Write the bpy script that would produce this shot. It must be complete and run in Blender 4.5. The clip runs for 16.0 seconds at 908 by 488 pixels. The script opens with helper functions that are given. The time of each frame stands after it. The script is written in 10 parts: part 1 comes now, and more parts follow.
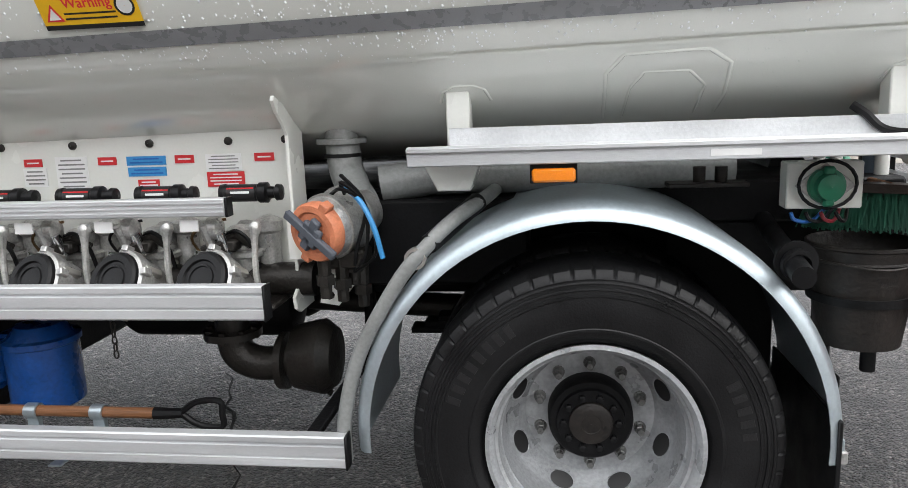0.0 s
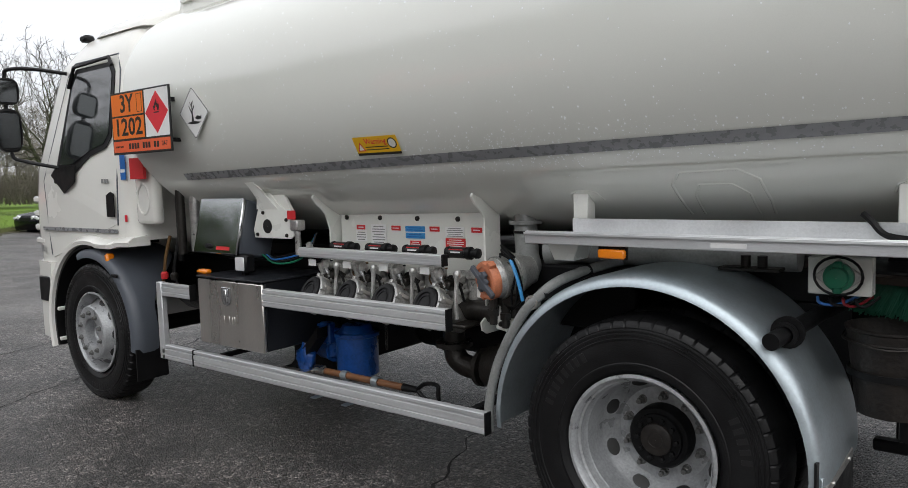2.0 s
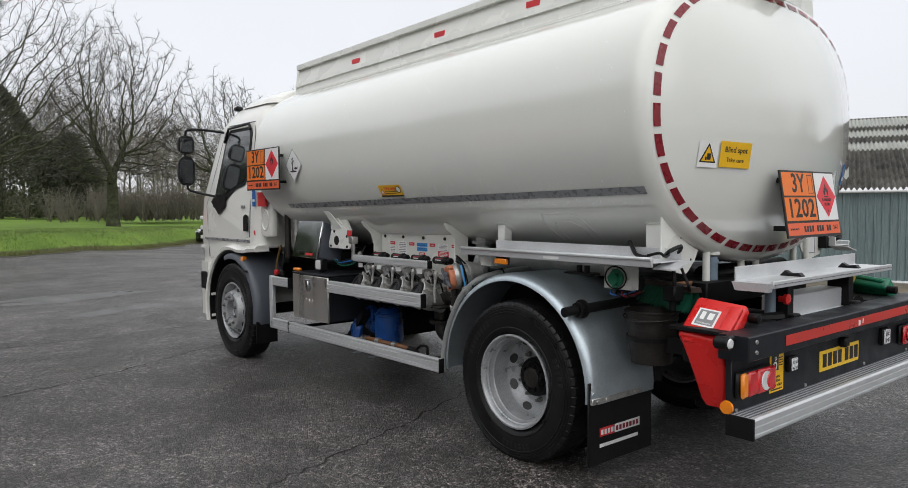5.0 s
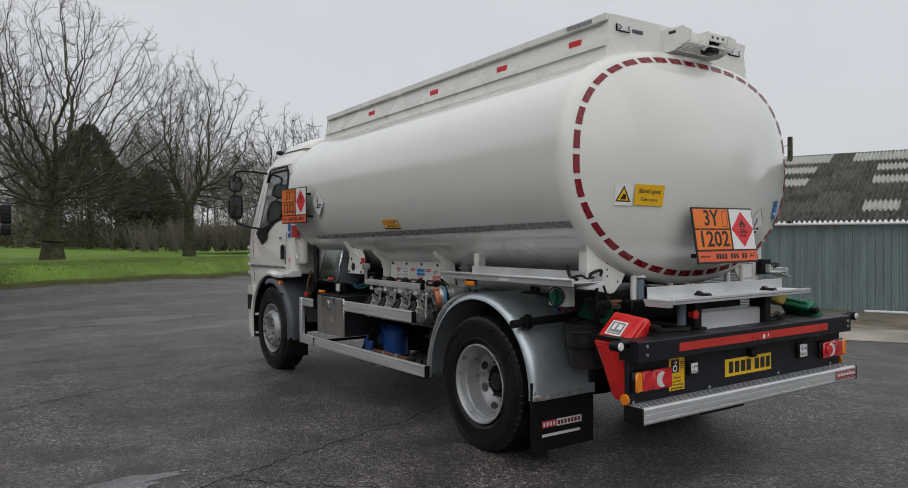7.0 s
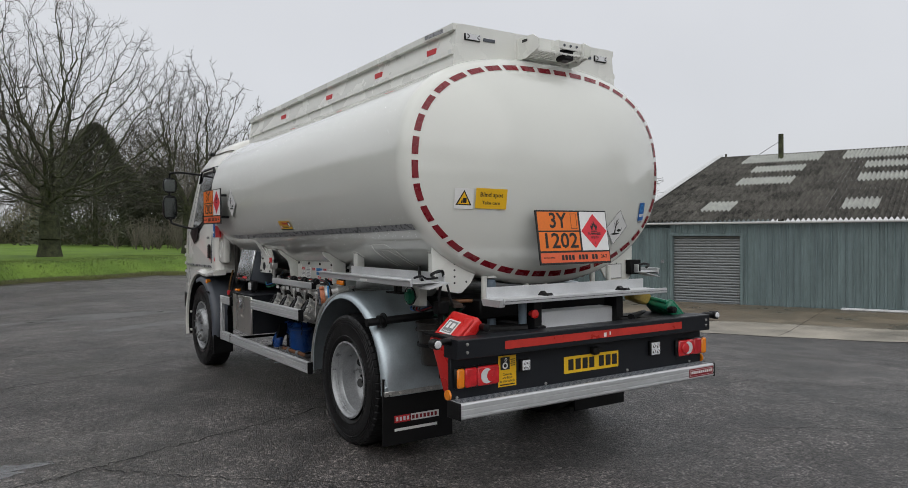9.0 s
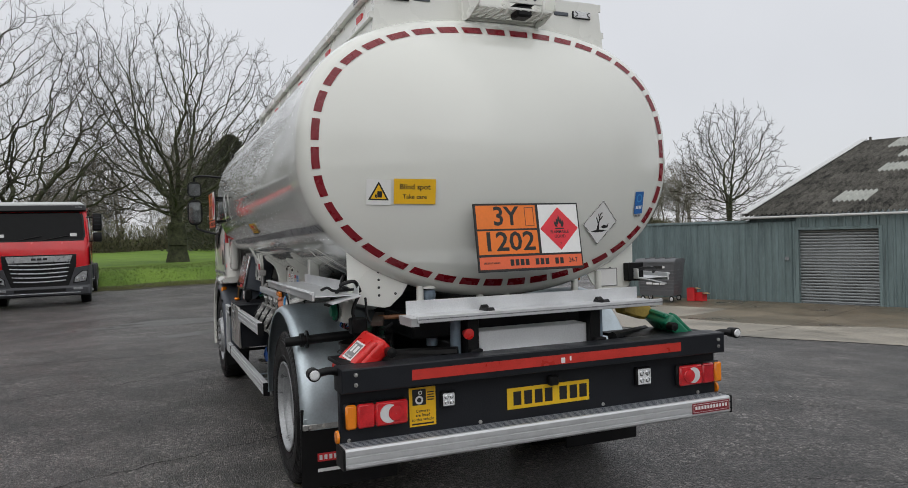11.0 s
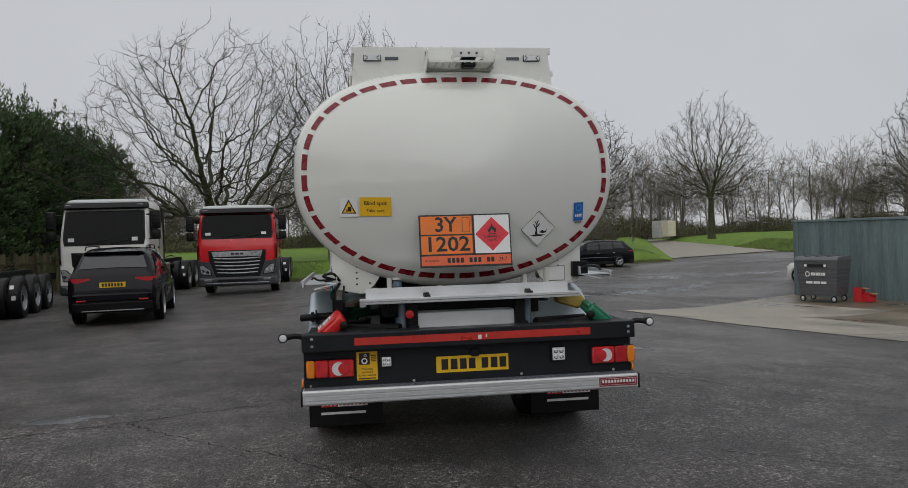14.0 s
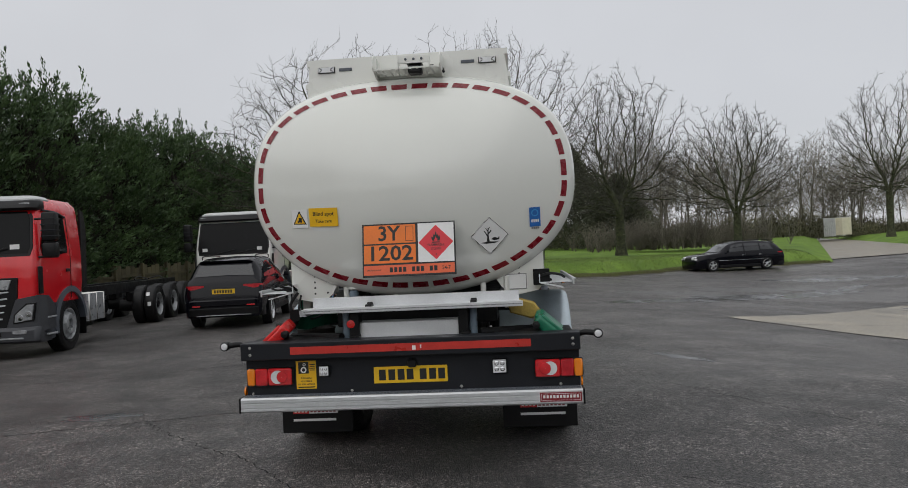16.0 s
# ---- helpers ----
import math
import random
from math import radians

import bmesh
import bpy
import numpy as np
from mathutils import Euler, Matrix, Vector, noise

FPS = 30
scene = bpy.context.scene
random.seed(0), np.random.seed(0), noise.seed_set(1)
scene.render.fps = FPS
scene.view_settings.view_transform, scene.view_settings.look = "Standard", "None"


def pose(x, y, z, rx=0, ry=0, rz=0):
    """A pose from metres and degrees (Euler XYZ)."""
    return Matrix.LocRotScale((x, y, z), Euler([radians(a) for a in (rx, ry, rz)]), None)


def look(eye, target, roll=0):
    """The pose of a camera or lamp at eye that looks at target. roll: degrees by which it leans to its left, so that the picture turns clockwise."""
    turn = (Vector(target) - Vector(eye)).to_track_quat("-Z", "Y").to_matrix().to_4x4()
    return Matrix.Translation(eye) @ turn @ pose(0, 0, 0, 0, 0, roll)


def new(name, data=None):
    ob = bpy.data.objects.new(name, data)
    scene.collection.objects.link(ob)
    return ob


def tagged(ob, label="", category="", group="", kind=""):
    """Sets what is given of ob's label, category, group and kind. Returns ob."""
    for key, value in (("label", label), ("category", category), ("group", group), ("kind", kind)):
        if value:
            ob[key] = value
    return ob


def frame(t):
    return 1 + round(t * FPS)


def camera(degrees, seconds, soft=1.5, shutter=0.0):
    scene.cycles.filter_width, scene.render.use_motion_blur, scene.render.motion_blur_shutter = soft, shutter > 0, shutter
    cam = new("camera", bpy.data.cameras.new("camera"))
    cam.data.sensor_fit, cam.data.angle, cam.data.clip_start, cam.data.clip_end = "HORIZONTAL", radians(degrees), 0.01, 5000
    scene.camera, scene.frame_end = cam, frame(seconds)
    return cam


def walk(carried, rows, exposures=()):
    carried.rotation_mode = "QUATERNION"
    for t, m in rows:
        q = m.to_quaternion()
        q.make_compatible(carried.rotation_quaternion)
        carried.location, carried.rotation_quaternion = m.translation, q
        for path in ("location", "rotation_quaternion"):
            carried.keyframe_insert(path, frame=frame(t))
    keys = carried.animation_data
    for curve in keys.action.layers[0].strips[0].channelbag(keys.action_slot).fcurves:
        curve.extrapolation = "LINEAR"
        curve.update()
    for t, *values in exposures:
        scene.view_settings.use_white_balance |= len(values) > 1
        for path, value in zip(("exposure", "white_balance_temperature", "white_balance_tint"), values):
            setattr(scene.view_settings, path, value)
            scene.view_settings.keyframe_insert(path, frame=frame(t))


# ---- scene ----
cam = camera(63.2, 16.0, 0.4)
PATH = [
    (0, (-0.105, -3.093, 1.45), (-0.371, -1.149, 1.065), -2.2),
    (0.5, (0.126, -3.274, 1.504), (-0.514, -1.407, 1.179), -2.2),
    (1, (0.448, -3.426, 1.528), (-0.454, -1.661, 1.262), -2.1),
    (1.5, (0.799, -3.605, 1.526), (-0.281, -1.935, 1.311), -1.9),
    (2, (1.158, -3.742, 1.56), (-0.079, -2.181, 1.378), -1.7),
    (2.5, (1.556, -3.84, 1.559), (0.214, -2.364, 1.414), -1.1),
    (3, (1.925, -3.952, 1.589), (0.509, -2.545, 1.457), -0.7),
    (3.5, (2.299, -4.089, 1.618), (0.828, -2.74, 1.48), -0.6),
    (4, (2.678, -4.203, 1.615), (1.173, -2.893, 1.479), -0.6),
    (6.5, (4.123, -4.610, 1.617), (2.531, -3.400, 1.583), -0.4),
    (7, (4.463, -4.496, 1.611), (2.818, -3.358, 1.589), -0.4),
    (7.5, (4.776, -4.410, 1.598), (3.117, -3.293, 1.576), -0.4),
    (8, (5.093, -4.303, 1.628), (3.430, -3.192, 1.603), -0.4),
    (8.5, (5.296, -4.021, 1.641), (3.642, -2.898, 1.611), -0.3),
    (11, (5.050, -2.064, 1.624), (3.209, -1.282, 1.599), -1.6),
    (11.5, (5.148, -1.689, 1.623), (3.268, -1.006, 1.603), -1.6),
    (12, (5.434, -1.482, 1.613), (3.526, -0.884, 1.596), -1.6),
    (12.5, (5.782, -1.284, 1.619), (3.850, -0.766, 1.598), -1.5),
    (13, (6.152, -1.075, 1.622), (4.201, -0.635, 1.597), -1.5),
    (13.5, (6.513, -0.974, 1.620), (4.545, -0.620, 1.591), -1.6),
    (14, (6.697, -0.798, 1.637), (4.715, -0.535, 1.615), -1.7),
    (14.5, (6.834, -0.467, 1.638), (4.841, -0.296, 1.631), -1.8),
    (15, (6.780, -0.106, 1.617), (4.781, -0.041, 1.625), -2.1),
    (15.5, (6.707, 0.325, 1.614), (4.707, 0.275, 1.625), -2.4),
    (16, (6.631, 0.780, 1.610), (4.638, 0.615, 1.615), -2.7),
]
walk(cam, [(t, look(eye, target, roll)) for t, eye, target, roll in PATH],
     [(0.0, 1.50), (0.5, 1.42), (1.0, 1.05), (1.5, 0.78), (2.0, 0.64), (2.5, 0.56), (3.0, 0.53), (4.0, 0.47), (6.5, 0.26), (7.0, -0.03), (8.5, 0.04), (11.0, 0.13), (12.0, 0.1), (12.5, 0.2), (13.0, 0.32), (13.5, 0.10), (14.0, -0.26), (14.5, -0.22), (15.5, -0.16), (16.0, -0.08)])
# ---- exposure is neutral; overcast world with a bright zenith, and one wide soft sun ----
world = bpy.data.worlds.new("overcast")
scene.world = world
world.use_nodes = True
wn, wl = world.node_tree.nodes, world.node_tree.links
bg = wn["Background"]
sky = wn.new("ShaderNodeTexSky")
sky.sky_type = "NISHITA"
sky.sun_disc = False
sky.sun_elevation, sky.sun_rotation = radians(31), radians(125)
geo = wn.new("ShaderNodeTexCoord")
sep = wn.new("ShaderNodeSeparateXYZ")
ramp = wn.new("ShaderNodeValToRGB")
ramp.color_ramp.elements[0].position, ramp.color_ramp.elements[0].color = 0.0, (0.62, 0.63, 0.66, 1)
ramp.color_ramp.elements[1].position, ramp.color_ramp.elements[1].color = 1.0, (0.98, 0.995, 1.02, 1)
mid_el = ramp.color_ramp.elements.new(0.35)
mid_el.color = (0.70, 0.712, 0.745, 1)
high_el = ramp.color_ramp.elements.new(0.62)
high_el.color = (0.82, 0.835, 0.865, 1)
cloud = wn.new("ShaderNodeTexNoise")
cloud.inputs["Scale"].default_value, cloud.inputs["Detail"].default_value = 2.2, 4.0
cmap = wn.new("ShaderNodeMapRange")
cmap.inputs["To Min"].default_value, cmap.inputs["To Max"].default_value = 0.86, 1.12
cmul = wn.new("ShaderNodeMix")
cmul.data_type, cmul.blend_type = "RGBA", "MULTIPLY"
cmul.inputs["Factor"].default_value = 1.0
smul = wn.new("ShaderNodeMix")
smul.data_type, smul.blend_type = "RGBA", "MULTIPLY"
smul.inputs["Factor"].default_value = 1.0
smul.inputs[7].default_value = (0.1, 0.1, 0.1, 1)
smix = wn.new("ShaderNodeMix")
smix.data_type = "RGBA"
smix.inputs["Factor"].default_value = 0.94
wl.new(geo.outputs["Generated"], sep.inputs[0])
wl.new(sep.outputs["Z"], ramp.inputs[0])
wl.new(geo.outputs["Generated"], cloud.inputs["Vector"])
wl.new(cloud.outputs["Fac"], cmap.inputs["Value"])
wl.new(ramp.outputs["Color"], cmul.inputs[6])
wl.new(cmap.outputs["Result"], cmul.inputs[7])
wl.new(sky.outputs["Color"], smul.inputs[6])
wl.new(smul.outputs[2], smix.inputs[6])
wl.new(cmul.outputs[2], smix.inputs[7])
wl.new(smix.outputs[2], bg.inputs["Color"])
bg.inputs["Strength"].default_value = 1.0
sun_data = bpy.data.lights.new("sun", "SUN")
sun_data.energy, sun_data.angle, sun_data.color = 1.1, radians(105), (1.0, 0.98, 0.95)
sun = new("sun", sun_data)
sun.matrix_world = look((13, -9, 9.5), (0, 0, 0))


# ---- materials ----
def material(name, colour, rough=0.5, metal=0.0, vary=0.15, scale=6.0, fine=60.0, bump=0.02, coat=0.0, spec=0.5,
             rough_vary=0.1, second=None, spots=0.0, island=0.0, stretch=(1, 1, 1), dist=0.01):
    """A surface with a broad and a fine variation of colour, gloss and relief."""
    m = bpy.data.materials.new(name)
    m.use_nodes = True
    n, l = m.node_tree.nodes, m.node_tree.links
    b = n["Principled BSDF"]
    b.inputs["Metallic"].default_value = metal
    b.inputs["Coat Weight"].default_value = coat
    b.inputs["Coat Roughness"].default_value = 0.05
    b.inputs["Specular IOR Level"].default_value = spec
    tc = n.new("ShaderNodeTexCoord")
    mp = n.new("ShaderNodeMapping")
    mp.inputs["Scale"].default_value = stretch
    l.new(tc.outputs["Object"], mp.inputs["Vector"])
    broad = n.new("ShaderNodeTexNoise")
    broad.inputs["Scale"].default_value, broad.inputs["Detail"].default_value = scale, 5.0
    l.new(mp.outputs[0], broad.inputs["Vector"])
    small = n.new("ShaderNodeTexNoise")
    small.inputs["Scale"].default_value, small.inputs["Detail"].default_value = fine, 3.0
    l.new(mp.outputs[0], small.inputs["Vector"])
    mixf = n.new("ShaderNodeMath")
    mixf.operation = "MULTIPLY_ADD"
    mixf.inputs[1].default_value = 0.4
    l.new(small.outputs["Fac"], mixf.inputs[0])
    half = n.new("ShaderNodeMath")
    half.operation = "MULTIPLY"
    half.inputs[1].default_value = 0.6
    l.new(broad.outputs["Fac"], half.inputs[0])
    l.new(half.outputs[0], mixf.inputs[2])
    fac = mixf.outputs[0]
    if island:
        g = n.new("ShaderNodeObjectInfo")
        isl = n.new("ShaderNodeMath")
        isl.operation = "MULTIPLY_ADD"
        isl.inputs[1].default_value = island
        isl.inputs[2].default_value = -island / 2
        l.new(g.outputs["Random"], isl.inputs[0])
        add = n.new("ShaderNodeMath")
        add.operation = "ADD"
        l.new(fac, add.inputs[0])
        l.new(isl.outputs[0], add.inputs[1])
        fac = add.outputs[0]
    cr = n.new("ShaderNodeValToRGB")
    lo = [c * (1 - vary) for c in colour]
    hi = list(second) if second else [min(1, c * (1 + vary)) for c in colour]
    cr.color_ramp.elements[0].position, cr.color_ramp.elements[0].color = 0.32, (*lo, 1)
    cr.color_ramp.elements[1].position, cr.color_ramp.elements[1].color = 0.68, (*hi, 1)
    l.new(fac, cr.inputs[0])
    l.new(cr.outputs[0], b.inputs["Base Color"])
    rr = n.new("ShaderNodeMapRange")
    rr.inputs["From Min"].default_value, rr.inputs["From Max"].default_value = 0.3, 0.7
    rr.inputs["To Min"].default_value = max(0.02, rough - rough_vary)
    rr.inputs["To Max"].default_value = min(1, rough + rough_vary)
    l.new(broad.outputs["Fac"], rr.inputs["Value"])
    l.new(rr.outputs[0], b.inputs["Roughness"])
    if bump:
        bp = n.new("ShaderNodeBump")
        bp.inputs["Strength"].default_value, bp.inputs["Distance"].default_value = min(1, bump * 10), dist
        l.new(small.outputs["Fac"], bp.inputs["Height"])
        if spots:
            vo = n.new("ShaderNodeTexVoronoi")
            vo.inputs["Scale"].default_value = spots
            l.new(tc.outputs["Object"], vo.inputs["Vector"])
            vm = n.new("ShaderNodeMapRange")
            vm.inputs["From Min"].default_value, vm.inputs["From Max"].default_value = 0.0, 0.16
            vm.inputs["To Min"].default_value, vm.inputs["To Max"].default_value = 1.0, 0.0
            l.new(vo.outputs["Distance"], vm.inputs["Value"])
            pick = n.new("ShaderNodeTexNoise")
            pick.inputs["Scale"].default_value = 5.0
            l.new(tc.outputs["Object"], pick.inputs["Vector"])
            pm = n.new("ShaderNodeMapRange")
            pm.inputs["From Min"].default_value, pm.inputs["From Max"].default_value = 0.55, 0.62
            l.new(pick.outputs["Fac"], pm.inputs["Value"])
            vmul = n.new("ShaderNodeMath")
            vmul.operation = "MULTIPLY"
            l.new(vm.outputs[0], vmul.inputs[0])
            l.new(pm.outputs[0], vmul.inputs[1])
            bp2 = n.new("ShaderNodeBump")
            bp2.inputs["Strength"].default_value, bp2.inputs["Distance"].default_value = 0.9, 0.002
            l.new(vmul.outputs[0], bp2.inputs["Height"])
            l.new(bp.outputs[0], bp2.inputs["Normal"])
            l.new(bp2.outputs[0], b.inputs["Normal"])
        else:
            l.new(bp.outputs[0], b.inputs["Normal"])
    return m


WHITE = material("white_truck_paint", (0.74, 0.75, 0.70), 0.16, vary=0.03, scale=1.2, fine=260, bump=0.002, coat=1.0, spots=55, rough_vary=0.05)
CABWHITE = material("cab_white_paint", (0.80, 0.795, 0.75), 0.2, vary=0.04, scale=2, fine=200, bump=0.002, coat=0.5)
PLATEWHITE = material("white_bracket_paint", (0.76, 0.765, 0.72), 0.28, vary=0.03, scale=3, fine=120, bump=0.004)
ALU = material("extruded_aluminium", (0.62, 0.63, 0.64), 0.48, 0.6, vary=0.1, scale=5, fine=180, bump=0.008, stretch=(0.3, 4, 4))
ALUWHITE = material("weathered_tray_aluminium", (0.68, 0.69, 0.70), 0.45, 0.55, vary=0.12, scale=4, fine=120, bump=0.01)
STEEL = material("brushed_stainless", (0.72, 0.70, 0.66), 0.30, 0.95, vary=0.1, scale=8, fine=300, bump=0.006, stretch=(1, 1, 0.2))
CHROME = material("polished_steel", (0.62, 0.63, 0.64), 0.09, 1.0, vary=0.05, bump=0.0)
GALV = material("galvanised_steel", (0.48, 0.545, 0.58), 0.40, 0.75, vary=0.13, scale=9, fine=80, bump=0.006, rough_vary=0.06)
RUBBER = material("tyre_rubber", (0.0085, 0.0085, 0.009), 0.40, vary=0.5, scale=7, fine=160, bump=0.014, spec=0.26, rough_vary=0.16)
RUBBERMARK = material("worn_tyre_lettering", (0.011, 0.011, 0.0115), 0.42, vary=0.3, scale=12, fine=190, bump=0.02, spec=0.4)
NUTSTEEL = material("dull_nut_steel", (0.16, 0.16, 0.155), 0.4, 0.6, vary=0.35, scale=20, fine=120, bump=0.02)
BLACK = material("black_chassis_paint", (0.006, 0.006, 0.0065), 0.5, vary=0.5, scale=8, fine=90, bump=0.015, spec=0.18)
PLASTIC = material("black_plastic", (0.007, 0.007, 0.0075), 0.4, vary=0.3, scale=12, fine=200, bump=0.008, spec=0.24)
GREYPLASTIC = material("grey_plastic", (0.080, 0.090, 0.108), 0.42, vary=0.1, scale=6, fine=120, bump=0.01)
ANTHRACITE = material("anthracite_paint", (0.013, 0.0145, 0.018), 0.45, vary=0.16, scale=6, fine=110, bump=0.01, rough_vary=0.14, spec=0.24)
RIM = material("silver_wheel_paint", (0.37, 0.38, 0.39), 0.36, 0.35, vary=0.3, scale=11, fine=90, bump=0.014, rough_vary=0.14)
DARKSTEEL = material("oiled_dark_steel", (0.028, 0.025, 0.022), 0.4, 0.5, vary=0.45, scale=14, fine=90, bump=0.02)
CASTALU = material("cast_aluminium", (0.46, 0.455, 0.44), 0.36, 0.7, vary=0.4, scale=20, fine=140, bump=0.02)
RED = material("red_plastic", (0.62, 0.018, 0.016), 0.3, vary=0.12, scale=6, fine=120, bump=0.005)
REDTAPE = material("dark_red_reflective_tape", (0.20, 0.008, 0.016), 0.28, vary=0.12, scale=20, fine=300, bump=0.006)
REDSTRIP = material("red_reflective_strip", (0.52, 0.035, 0.025), 0.35, vary=0.2, scale=10, fine=200, bump=0.004)
REDLABEL = material("red_label", (0.60, 0.03, 0.035), 0.4, vary=0.08, bump=0.0)
MAROON = material("maroon_label", (0.22, 0.012, 0.02), 0.4, vary=0.08, bump=0.0)
GREYTAPE = material("grey_reflective_tape", (0.26, 0.265, 0.275), 0.3, 0.2, vary=0.1, scale=30, fine=500, bump=0.01)
ORANGE = material("orange_placard", (0.82, 0.19, 0.018), 0.42, vary=0.08, bump=0.004)
CORAL = material("orange_red_placard", (0.75, 0.13, 0.045), 0.42, vary=0.08, bump=0.004)
PLACRED = material("placard_red", (0.70, 0.03, 0.045), 0.4, vary=0.08, bump=0.004)
YELLOW = material("yellow_label", (0.82, 0.47, 0.012), 0.4, vary=0.06, bump=0.0)
PLATEYEL = material("yellow_number_plate", (0.80, 0.50, 0.02), 0.3, vary=0.05, bump=0.0)
BLUELAB = material("blue_label", (0.02, 0.13, 0.42), 0.4, vary=0.08, bump=0.0)
SKYLAB = material("bright_blue_label", (0.05, 0.28, 0.60), 0.4, vary=0.08, bump=0.0)
LABWHITE = material("white_label", (0.78, 0.78, 0.77), 0.42, vary=0.04, bump=0.0)
INK = material("black_print", (0.012, 0.012, 0.012), 0.45, vary=0.1, bump=0.0)
GREYINK = material("grey_print", (0.22, 0.22, 0.22), 0.5, vary=0.1, bump=0.0)
BLUEPAINT = material("blue_pump_paint", (0.008, 0.060, 0.25), 0.32, vary=0.5, scale=9, fine=70, bump=0.015)
COPPERCAP = material("orange_rubber_cap", (0.58, 0.20, 0.10), 0.5, vary=0.2, scale=20, fine=120, bump=0.02)
WOOD = material("worn_wood", (0.22, 0.095, 0.04), 0.5, vary=0.4, scale=9, fine=60, bump=0.03, stretch=(0.2, 3, 3))
GREENBRISTLE = material("green_bristles", (0.006, 0.085, 0.048), 0.5, vary=0.3, bump=0.0)
GREEN = material("green_plastic", (0.01, 0.16, 0.085), 0.35, vary=0.15, bump=0.004)
LAMPAMBER = material("amber_lens", (0.85, 0.24, 0.01), 0.15, vary=0.1, fine=250, bump=0.02, coat=0.5)
DARKLAMP = material("dark_red_lens", (0.46, 0.014, 0.022), 0.12, vary=0.3, scale=16, fine=200, bump=0.02, coat=0.4)
LAMPRED = material("red_lens", (0.60, 0.018, 0.024), 0.12, vary=0.3, scale=22, fine=300, bump=0.02, coat=0.5)
LAMPCLEAR = material("clear_lens", (0.72, 0.73, 0.74), 0.12, 0.1, vary=0.15, fine=300, bump=0.03, coat=0.5)
CABGLASS = material("cab_glass", (0.014, 0.017, 0.018), 0.03, vary=0.1, bump=0.0, coat=1.0, spec=1.0)
# base darkened to stand in for dark trees reflected in the mirrors
MIRRORGLASS = material("mirror_glass", (0.16, 0.17, 0.175), 0.03, 1.0, vary=0.01, bump=0.0)
BRONZE = material("corroded_bucket_steel", (0.012, 0.011, 0.0105), 0.55, 0.2, vary=0.5, scale=12, fine=60, bump=0.03, second=(0.028, 0.022, 0.018))
PALEPIPE = material("weathered_grey_pipe", (0.22, 0.225, 0.22), 0.4, vary=0.25, scale=9, fine=90, bump=0.012)
PIPEGREY = material("blue_grey_pipe_paint", (0.16, 0.21, 0.26), 0.4, vary=0.15, bump=0.008)
def drop_material():
    m = bpy.data.materials.new("rain_water")
    m.use_nodes = True
    b = m.node_tree.nodes["Principled BSDF"]
    # opaque white base paints the drops' bright glints
    b.inputs["Base Color"].default_value = (0.90, 0.92, 0.92, 1)
    b.inputs["Coat Weight"].default_value = 1.0
    b.inputs["IOR"].default_value = 1.33
    b.inputs["Roughness"].default_value = 0.03
    return m


DROPS = drop_material()
COPPERHOSE = material("brass_hose", (0.16, 0.09, 0.035), 0.4, 0.5, vary=0.25, bump=0.02)


